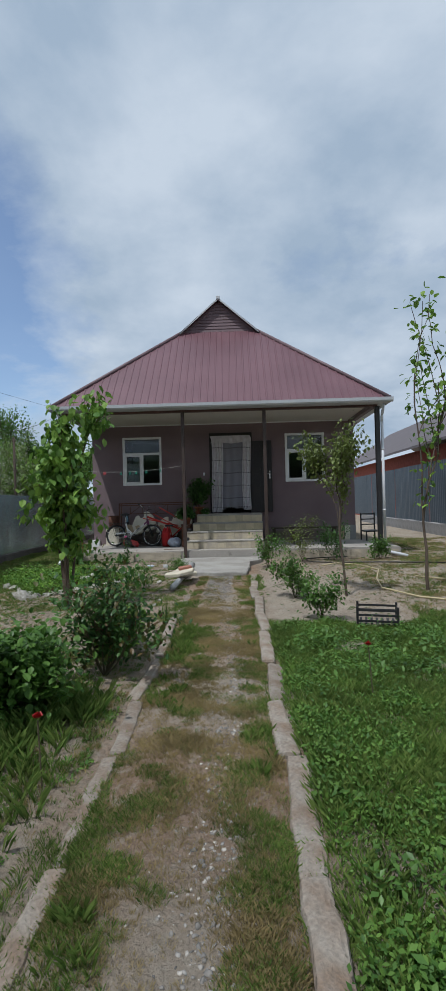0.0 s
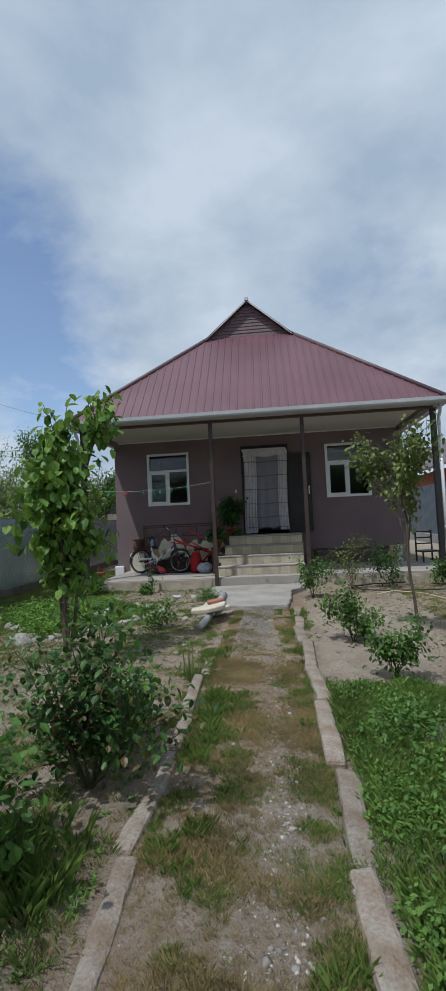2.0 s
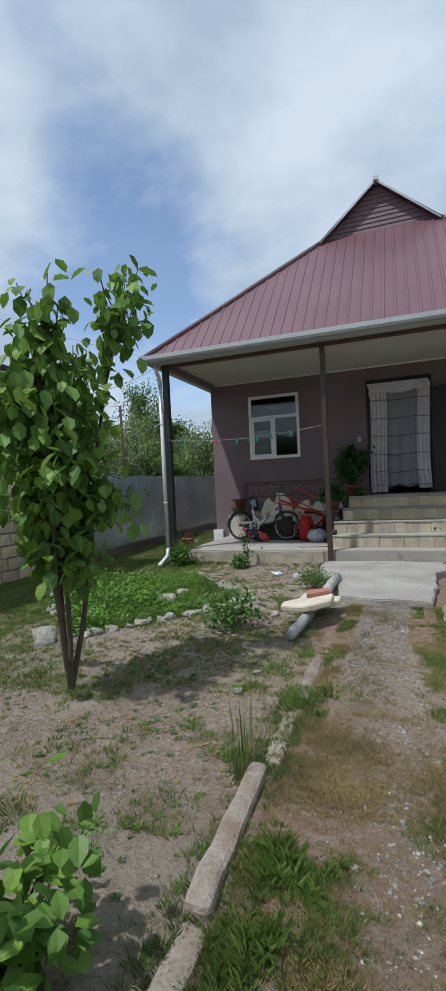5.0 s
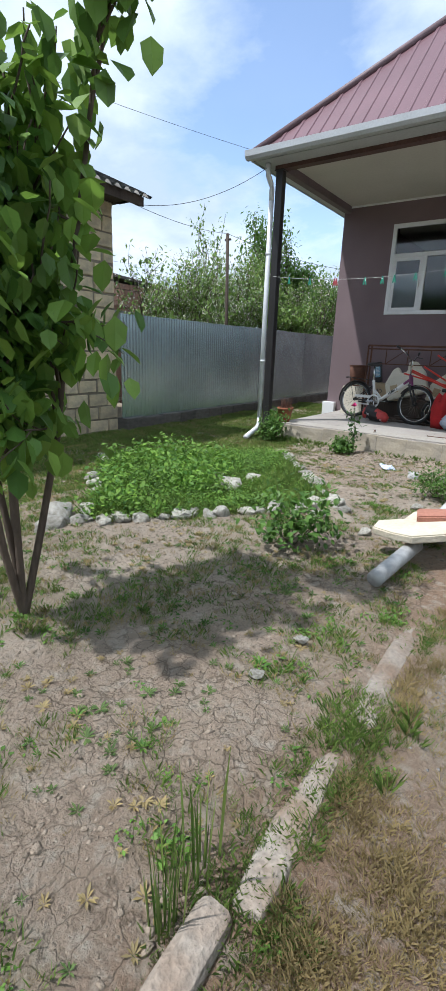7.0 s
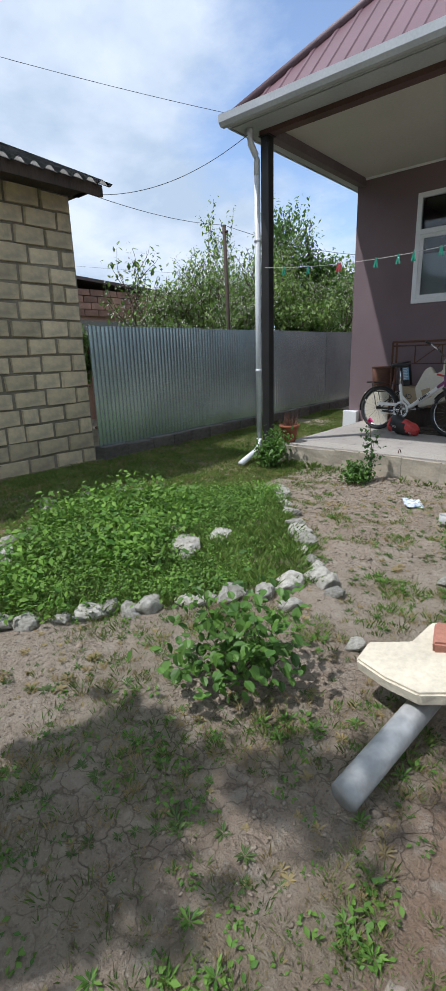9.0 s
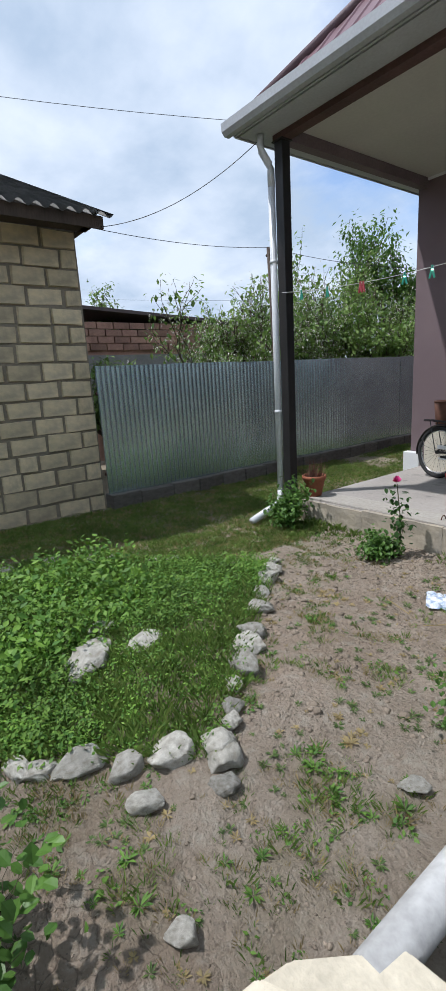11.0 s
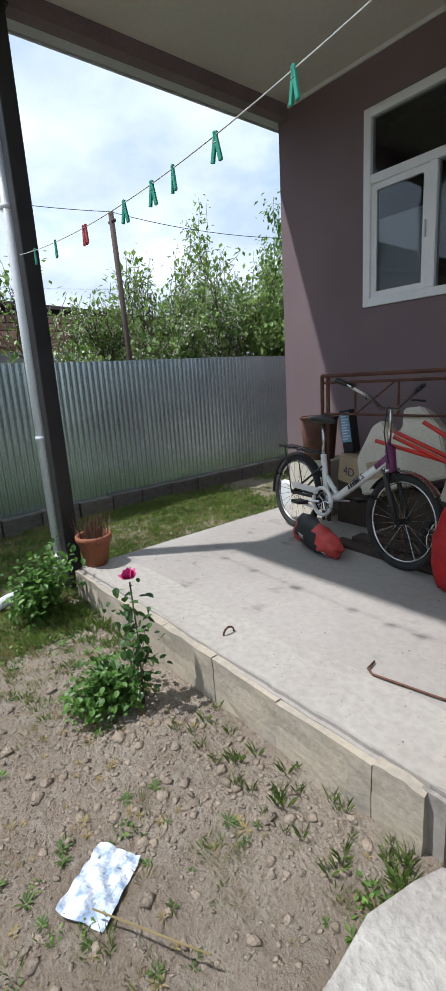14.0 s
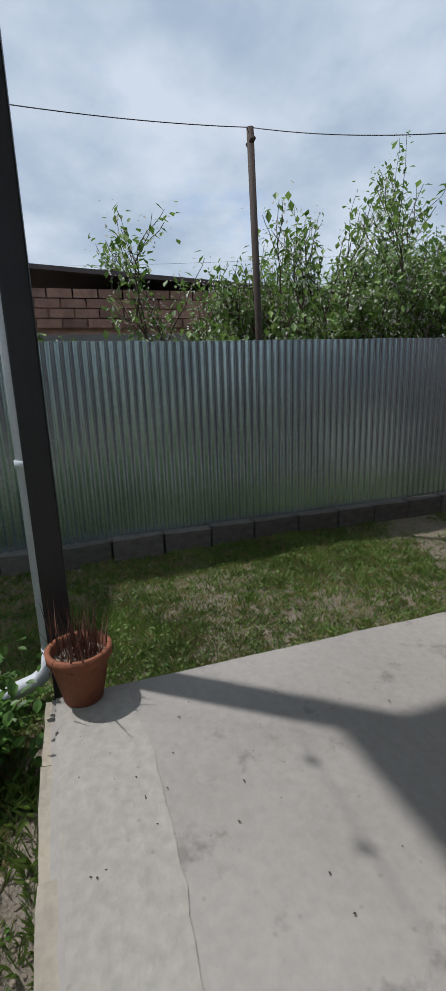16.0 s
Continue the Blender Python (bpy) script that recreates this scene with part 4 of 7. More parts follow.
# ---- plants ----
LEAF_T = [(0, 0, 0), (0.34, 0.30, 0.06), (0, 0.42, -0.03), (-0.34, 0.30, 0.06), (0.29, 0.72, 0.03), (0, 1.0, -0.12), (-0.29, 0.72, 0.03)]
LEAF_F = [(0, 1, 2), (0, 2, 3), (1, 4, 2), (3, 2, 6), (2, 4, 5), (2, 5, 6)]
SMALL_T = [(0, 0, 0), (0.28, 0.5, 0.04), (0, 1.0, -0.06), (-0.28, 0.5, 0.04)]
SMALL_F = [(0, 1, 2), (0, 2, 3)]


def leaves(name, P, size, mat, parent, r, droop=0.5, big=True, label="", kind=""):
    P = np.array(P).reshape(-1, 3)
    n = len(P)
    if big:
        tv, tf = LEAF_T, LEAF_F
    else:
        tv, tf = SMALL_T, SMALL_F
    ob = many(name, tv, tf, P, r.uniform(0, 6.283, n), size * r.uniform(0.6, 1.25, n), mat, tilt=r.normal(-droop, 0.55, n), parent=parent)
    if ob:
        tagged(ob, label, kind=kind)
        ob.data.polygons.foreach_set("use_smooth", [False] * len(ob.data.polygons))
    return ob


def grow(r, start, way, length, radius, depth, spread, bars, tips, bend=0.18, rise=0.1, kids=(2, 4), twig=1.0):
    """Branches by forks; fills bars with (points, r0, r1) and tips with points along thin twigs."""
    p, d, pts = Vector(start), Vector(way).normalized(), [Vector(start)]
    k = 5
    for i in range(k):
        d = (d + Vector(r.normal(0, bend, 3)) + Vector((0, 0, rise))).normalized()
        p = p + d * (length / k)
        pts.append(p.copy())
        if depth <= 1:
            tips.append((p.copy(), d.copy()))
    bars.append((pts, radius, radius * 0.55))
    if depth > 0:
        for c in range(int(r.integers(kids[0], kids[1] + 1))):
            q = pts[int(r.integers(2, k + 1))]
            side = Vector(r.normal(0, 1, 3))
            side = (side - d * side.dot(d)).normalized()
            grow(r, q, d + side * spread * r.uniform(0.6, 1.3), length * r.uniform(0.55, 0.8) * twig, radius * 0.55, depth - 1, spread * (1 if twig == 1 else 3), bars, tips, bend, rise, kids)


def plant(name, at, label, category, seed, stems, length, radius, depth, spread, leaf, size, per, mat=STEM, group="", droop=0.5, big=True, trunk=None, scatter_=0.05, bend=0.18, rise=0.1, lean=0.5, extra=None, kids=(2, 4), twig=1.0, low=0):
    """A bush or small tree: stems with forks, and leaves along the thin twigs."""
    r = np.random.default_rng(seed)
    root = thing(name, at, label, category, group)
    bars, tips = [], []
    base = Vector((0, 0, -0.03))
    if trunk:
        pts = [Vector((0, 0, -0.05))]
        for i in range(6):
            pts.append(pts[-1] + Vector((r.normal(0, 0.012), r.normal(0, 0.012), trunk[0] / 6)))
        bars.append((pts, trunk[1], trunk[1] * 0.6))
        base = pts[-1]
    for s in range(stems):
        a = 2 * math.pi * s / stems + r.uniform(-0.4, 0.4)
        b0 = base if not trunk else bars[0][0][int(r.integers(4, 7))]
        grow(r, b0, (math.cos(a) * lean, math.sin(a) * lean, 1), length * r.uniform(0.75, 1.15), radius, depth, spread, bars, tips, bend, rise, kids, twig)
    stem_pts = [p for pts, r0, r1 in bars[1:] if r0 == radius for p in pts[1:]]
    if low:
        tips = [(p, d) for p, d in tips if p.z > 0.75]
    for s in range(low):
        q = stem_pts[int(r.integers(0, len(stem_pts)))]
        if q.z > 0.7:
            a = r.uniform(0, 6.283)
            reach = 0.42 - 0.10 * q.z
            grow(r, q, (math.cos(a), math.sin(a), 0.5), reach * r.uniform(0.7, 1.3), 0.006, 1, 0.8, bars, tips, 0.15, -0.02, (2, 3))
    bm = bmesh.new()
    for pts, r0, r1 in bars:
        tube(bm, pts, r0, 6, r1, caps=False)
    part("trunk" if trunk else "stem_frame", bm, mat, root, smooth=True)
    P = []
    for p, d in tips:
        for _ in range(per):
            P.append(p + Vector(r.normal(0, scatter_, 3)))
    P = [q for q in P if q.z > 0.02]
    leaves("crown" if trunk else "foliage", P, size, leaf, root, r, droop, big)
    if extra:
        Q = [tips[int(i)][0] + Vector(r.normal(0, scatter_, 3)) for i in r.integers(0, len(tips), extra[1])]
        leaves(extra[2], Q, extra[3], extra[0], root, r, droop, big)
    return root


def flower(parent, p, colour, radius=0.03):
    r = np.random.default_rng(int(abs(p[0] * 1000)) + 3)
    P = [Vector(p) for _ in range(22)]
    ob = many("flower", [(0, 0, 0), (0.6, 0.5, 0.2), (0, 1, 0.35), (-0.6, 0.5, 0.2)], [(0, 1, 2), (0, 2, 3)], P, r.uniform(0, 6.28, 22), radius * r.uniform(0.7, 1.2, 22), colour, tilt=r.uniform(0.1, 1.3, 22), parent=parent)
    return tagged(ob, "open rose bloom")


PINK = material("pink_petal", (0.62, 0.045, 0.22), 0.5, 0, 0.25, 9, 60, 0)
REDPETAL = material("red_petal", (0.42, 0.012, 0.015), 0.5, 0, 0.3, 9, 60, 0)

steps()
footing("fence_footing", (FA[0], FA[1] - 0.0), FB, 0.02, 0.20, GREYBLOCK, 0.42, "grey block footing under the fence")
footing("fence_footing", (6.9, 6.0), (7.25, 28.0), 0.25, 0.22, GREYPLASTER, 0.5, "pale block footing under the east fence")
shed()

# trees of the garden
plant("tree", (-2.10, 5.95, -0.13), "young quince tree with broad green leaves and several stems", "tree", 21, 5, 1.95, 0.019, 2, 0.2, LEAF_QUINCE, 0.108, 3, BARK, trunk=(0.04, 0.03), scatter_=0.07, lean=0.05, rise=0.2, droop=1.0, kids=(4, 6), bend=0.12, twig=0.40, low=20)
plant("tree", (1.55, 6.72, -0.12), "slender young olive-green fruit tree on a thin straight trunk", "tree", 8, 4, 0.66, 0.009, 2, 0.35, LEAF_OLIVE, 0.055, 9, BARK, trunk=(1.35, 0.020), scatter_=0.05, lean=0.28, rise=0.2, droop=0.8)
plant("tree", (2.78, 7.0, -0.12), "tall sparse young fruit tree with bright leaves", "tree", 15, 3, 2.2, 0.014, 1, 0.3, LEAF_QUINCE, 0.10, 7, BARK, trunk=(1.2, 0.026), scatter_=0.07, lean=0.14, rise=0.25, droop=0.6)

# far trees behind the west fence
for i, (x, y, h, s) in enumerate([(-8.0, 13.6, 1.8, 31), (-9.6, 15.6, 2.1, 32), (-7.6, 15.4, 1.9, 33), (-9.2, 18.0, 2.4, 34), (-7.4, 18.6, 2.1, 35), (-10.8, 12.6, 2.0, 36), (-7.2, 12.0, 0.8, 37), (-8.6, 16.8, 2.2, 38), (-7.0, 14.3, 1.5, 39), (-6.9, 17.0, 1.7, 40), (-7.2, 13.2, 1.1, 43), (-7.8, 11.0, 0.9, 44)]):
    plant("tree", (x, y, GZ), "orchard tree in pale blossom behind the sheet fence", "tree", s, 5, h * 0.72, 0.032, 3, 0.55, LEAF_FAR, 0.105, 4 if i % 2 else 2, BARK, "orchard trees", trunk=(0.4, 0.07), scatter_=0.075, lean=0.5, rise=0.16, droop=0.5, big=False, extra=(BLOSSOM, 700 if i % 2 else 3000, "blossom", 0.045), kids=(3, 4))
plant("tree", (-8.5, 21.3, GZ), "dense dark green tree behind the sheet fence", "tree", 41, 10, 2.0, 0.05, 3, 0.45, LEAF, 0.13, 11, BARK, trunk=(0.8, 0.09), scatter_=0.16, lean=0.7, rise=0.15, droop=0.6, big=False, kids=(3, 4))

# trees behind the start of the path, seen in the window panes
back = plant("tree", (-4.0, -6.0, GZ), "leafy garden tree beyond the start of the path", "tree", 81, 8, 2.2, 0.06, 3, 0.6, LEAF_DARK, 0.16, 7, BARK, "garden trees", trunk=(1.0, 0.10), scatter_=0.22, lean=0.7, rise=0.12, droop=0.6, big=False, kids=(3, 4))
for x, y, a in ((-0.5, -9.5, 60), (3.2, -6.5, 130), (6.0, -9.0, 200), (-8.0, -8.5, 290)):
    copy_thing(back, pose(x, y, GZ, 0, 0, a))

# bushes
plant("rose_bush", (-1.02, 3.72, -0.13), "leafy rose bush with some reddish old leaves", "bush", 51, 9, 0.45, 0.008, 2, 0.55, LEAF_DARK, 0.046, 4, STEM, "rose bushes", scatter_=0.07, lean=0.6, extra=(LEAF_RED, 450, "old_foliage", 0.045), kids=(2, 4))
plant("rose_bush", (-1.42, 2.85, -0.13), "dense green rose bush with large leaves", "bush", 52, 9, 0.40, 0.009, 2, 0.5, LEAF, 0.055, 7, STEM, "rose bushes", scatter_=0.08, lean=0.6, kids=(2, 4))
plant("rose_bush", (-1.05, 4.30, -0.13), "low rose shoot with large bright leaves", "bush", 54, 6, 0.26, 0.006, 1, 0.5, LEAF_QUINCE, 0.075, 6, STEM, "rose bushes", scatter_=0.06, lean=0.6)
plant("rose_bush", (-1.60, 7.60, -0.13), "low rose bush with broad leaves by the stone edging", "bush", 53, 5, 0.20, 0.004, 2, 0.6, LEAF, 0.046, 2, STEM, "rose bushes", scatter_=0.07, lean=0.7)
plant("rose_bush", (-1.13, 9.42, -0.13), "low spreading bush with bright leaves by the landing", "bush", 55, 10, 0.125, 0.003, 2, 0.7, LEAF, 0.025, 2, STEM, "rose bushes", scatter_=0.06, lean=1.5)
for k, (x, y, s, l, m, w) in enumerate([(0.82, 6.62, 1.0, 0.24, LEAF, "with thin upright stems"), (0.98, 5.45, 0.7, 0.22, LEAF, "with a few thin shoots"), (0.64, 9.6, 0.9, 0.34, LEAF, "beside the landing"), (1.45, 10.55, 1.1, 0.42, LEAF_OLIVE, "with bare lower stems"), (2.15, 10.65, 1.0, 0.40, LEAF_DARK, "with dark purplish leaves"), (3.2, 10.75, 0.8, 0.22, LEAF, "beside the downpipe"), (-3.62, 10.80, 0.9, 0.19, LEAF, "at the foot of the corner post")]):
    plant("rose_bush", (x, y, -0.13), "small leafy rose bush " + w, "bush", 60 + k, 6, l * 1.15, 0.005, 2, 0.55, m, 0.044, 3, STEM, "rose bushes", scatter_=0.05, lean=0.45, kids=(2, 4))


# ---- door, curtain and small fittings of the house front ----
CURTAIN = material("thin_grey_curtain", (0.25, 0.245, 0.28), 0.9, 0, 0.12, 4, 90, 0.2)
CURTAINW = material("white_printed_curtain", (0.60, 0.57, 0.60), 0.9, 0, 0.2, 9, 120, 0.2)
BEAD = material("dark_beads", (0.03, 0.03, 0.035), 0.5, 0, 0.1, 9, 60, 0)
TERRA = material("terracotta", (0.27, 0.090, 0.042), 0.8, 0, 0.25, 6, 60, 0.3)
CARDBOARD = material("buff_cardboard", (0.42, 0.32, 0.20), 0.9, 0, 0.2, 5, 50, 0.15)
PALEBOARD = material("pale_foam_board", (0.62, 0.58, 0.48), 0.8, 0, 0.15, 4, 50, 0.1)
BLACKPL = material("black_plastic", (0.02, 0.02, 0.021), 0.5, 0, 0.2, 9, 60, 0.05)
TYRE = material("black_tyre", (0.022, 0.022, 0.022), 0.85, 0, 0.3, 20, 150, 0.4)
WHITEPAINT = material("white_enamel", (0.72, 0.72, 0.70), 0.3, 0, 0.06, 9, 60, 0)
PURPLE = material("purple_enamel", (0.16, 0.04, 0.12), 0.35, 0, 0.15, 9, 60, 0)
REDPL = material("red_plastic", (0.60, 0.035, 0.02), 0.45, 0, 0.15, 6, 60, 0.02)
SACKRED = material("faded_red_sacking", (0.50, 0.055, 0.05), 0.55, 0, 0.25, 12, 60, 0.1)
REDCLOTH = material("red_cloth", (0.40, 0.012, 0.014), 0.85, 0, 0.3, 9, 60, 0.4)
FILM = material("pale_blue_plastic_bag", (0.50, 0.55, 0.66), 0.35, 0, 0.3, 14, 60, 0.4)
PAPER = material("printed_paper", (0.66, 0.68, 0.72), 0.7, 0, 0.1, 9, 60, 0.1)
LEAFLET = material("crumpled_leaflet", (0.74, 0.76, 0.80), 0.6, 0, 0.25, 34, 120, 0.1, (0.22, 0.30, 0.42))
INK = material("dark_ink", (0.05, 0.055, 0.07), 0.8, 0, 0.2, 9, 60, 0)
BLUEINK = material("blue_print", (0.20, 0.40, 0.56), 0.7, 0, 0.2, 9, 60, 0)
GREENPL = material("green_plastic", (0.03, 0.30, 0.20), 0.45, 0, 0.1, 9, 60, 0)
PINKPL = material("faded_red_plastic", (0.42, 0.07, 0.08), 0.5, 0, 0.1, 9, 60, 0)
ROPE = material("white_cord", (0.55, 0.55, 0.52), 0.8, 0, 0.15, 9, 60, 0)
HOSE = material("pale_yellow_hose", (0.50, 0.42, 0.24), 0.5, 0, 0.2, 3, 60, 0.05)
DARKHOSE = material("dark_rubber_hose", (0.05, 0.045, 0.035), 0.6, 0, 0.2, 3, 60, 0.05)
PLASTER = material("broken_cream_plaster", (0.60, 0.54, 0.42), 0.9, 0, 0.2, 5, 50, 0.5)
GREYPIPE = material("old_grey_pipe", (0.46, 0.46, 0.45), 0.7, 0, 0.3, 5, 30, 0.3)
BRICKRED = material("salmon_brick", (0.36, 0.16, 0.11), 0.9, 0, 0.2, 5, 60, 0.5)


def door():
    d = tagged(thing("door_1", (0, 0, 0), "black metal entrance door standing open against the wall", ""), kind="structure")
    bm = bmesh.new()
    y0, y1 = WY - 0.03, WY + 0.10
    box(bm, DOORX0, DOORX0 + 0.07, y0, y1, DOORZ0, DOORZ1)
    box(bm, DOORX1 - 0.07, DOORX1, y0, y1, DOORZ0, DOORZ1)
    box(bm, DOORX0 + 0.07, DOORX1 - 0.07, y0, y1, DOORZ1 - 0.07, DOORZ1)
    part("door_frame", bm, DOOR, d)
    leaf = part("door_leaf", boxed(0, 0.56, -0.03, 0.03, DOORZ0 + 0.015, 2.86, bevel=0.008), DOOR, d)
    leaf.matrix_basis = pose(DOORX1 - 0.02, WY - 0.08, 0, 0, 0, -8)
    for z0, z1 in ((1.05, 1.75), (1.95, 2.75)):
        for x0, x1 in ((0.07, 0.24), (0.28, 0.45)):
            part("raised_panel", boxed(x0, x1, -0.040, -0.03, z0, z1, bevel=0.004), DOOR, leaf)
    part("lock_plate", boxed(0.485, 0.52, -0.038, -0.03, 1.80, 2.02, bevel=0.003), CHROME, leaf)
    bm = bmesh.new()
    tube(bm, [(0.502, -0.04, 1.93), (0.502, -0.07, 1.93), (0.40, -0.072, 1.93)], 0.009, 8)
    part("door_handle", bm, CHROME, leaf, smooth=True)
    # curtain
    c = thing("door_curtain", (0, WY - 0.05, 0), "thin grey and white bead-trimmed curtain across the open doorway", "curtain")

    def cloth(x0, x1, z0f, z1, amp, k, mat, name, yo=0.0):
        bm = bmesh.new()
        nx, nz = 60, 14
        V = []
        for i in range(nx + 1):
            u = i / nx
            x = x0 + (x1 - x0) * u
            zb = z0f(u)
            col = []
            for j in range(nz + 1):
                w = j / nz
                z = zb + (z1 - zb) * w
                col.append(bm.verts.new((x + 0.02 * math.sin(w * 5 + k), yo + amp * math.sin(u * k * 6.283) * (0.5 + 0.5 * (1 - w)), z)))
            V.append(col)
        for i in range(nx):
            for j in range(nz):
                bm.faces.new((V[i][j], V[i + 1][j], V[i + 1][j + 1], V[i][j + 1]))
        return part(name, bm, mat, c, smooth=True)
    cloth(-0.62, 0.43, lambda u: 0.97 + 0.05 * math.sin(u * 3.14) + 0.03 * math.sin(u * 17), 3.02, 0.014, 5, CURTAIN, "panel")
    cloth(-0.64, -0.33, lambda u: 0.90, 2.98, 0.030, 4, CURTAINW, "side_drape", -0.04)
    cloth(0.22, 0.45, lambda u: 0.96 + 0.0 * u, 2.98, 0.024, 3, CURTAINW, "side_drape", -0.04)
    cloth(-0.65, 0.46, lambda u: 2.83 + 0.02 * math.sin(u * 9), 3.03, 0.012, 6, CURTAINW, "pelmet", -0.06)
    for z in (2.68, 2.32, 1.98, 1.62, 1.28, 1.02):
        bm = bmesh.new()
        x = -0.62
        while x < 0.43:
            box(bm, x, x + 0.026, -0.058, -0.045, z + 0.012 * math.sin(x * 9), z + 0.020 + 0.012 * math.sin(x * 9))
            x += 0.045
        part("bead_row", bm, BEAD, c, kind="stuff")
    bm = bmesh.new()
    tube(bm, [(-0.66, -0.03, 3.03), (0.47, -0.03, 3.03)], 0.008, 6)
    part("rod", bm, BLACKPL, c)
    # switch beside the door
    s = thing("doorbell", (-0.86, WY - 0.012, 1.98), "small white doorbell button on the wall", "doorbell")
    part("plate", boxed(-0.028, 0.028, 0, 0.012, -0.04, 0.04, bevel=0.004), PVC, s)
    part("button", boxed(-0.012, 0.012, -0.006, 0.0, -0.012, 0.012, bevel=0.002), BLACKPL, s)


door()
part("blind", boxed(-3.07, -2.62, WY + 0.06, WY + 0.065, 1.76, 2.33), PVC, tagged(thing("window_blind", (0, 0, 0), "pale blind behind the lower window pane", "blind")))
structure("plinth", boxed(-4.07, -3.84, 13.40, 13.497, GZ, 0.20, bevel=0.01), PVC, "white painted base at the corner of the house")


# ---- bicycle and the heap on the terrace ----
PURPLE = material("purple_paint", (0.16, 0.03, 0.11), 0.35, 0.1, 0.1, 5, 60, 0)
def wheel(parent, x, r, name):
    w = part(name, bmesh.new(), TYRE, parent)
    bm = bmesh.new()
    n = 40
    tube(bm, [(x + math.cos(2 * math.pi * i / n) * (r - 0.022), 0, r + math.sin(2 * math.pi * i / n) * (r - 0.022)) for i in range(n)], 0.022, 8, closed=True)
    w2 = part("tyre", bm, TYRE, w, smooth=True)
    bm = bmesh.new()
    tube(bm, [(x + math.cos(2 * math.pi * i / n) * (r - 0.050), 0, r + math.sin(2 * math.pi * i / n) * (r - 0.050)) for i in range(n)], 0.009, 6, closed=True)
    part("rim", bm, CHROME, w, smooth=True)
    bm = bmesh.new()
    for i in range(24):
        a = 2 * math.pi * i / 24
        tube(bm, [(x, 0.018 * (-1) ** i, r), (x + math.cos(a) * (r - 0.05), 0, r + math.sin(a) * (r - 0.05))], 0.0014, 3)
    part("spokes", bm, CHROME, w, kind="stuff")
    bm = bmesh.new()
    tube(bm, [(x, -0.04, r), (x, 0.04, r)], 0.02, 8)
    bm.to_mesh(w.data)
    bm.free()
    w.name = name
    return w


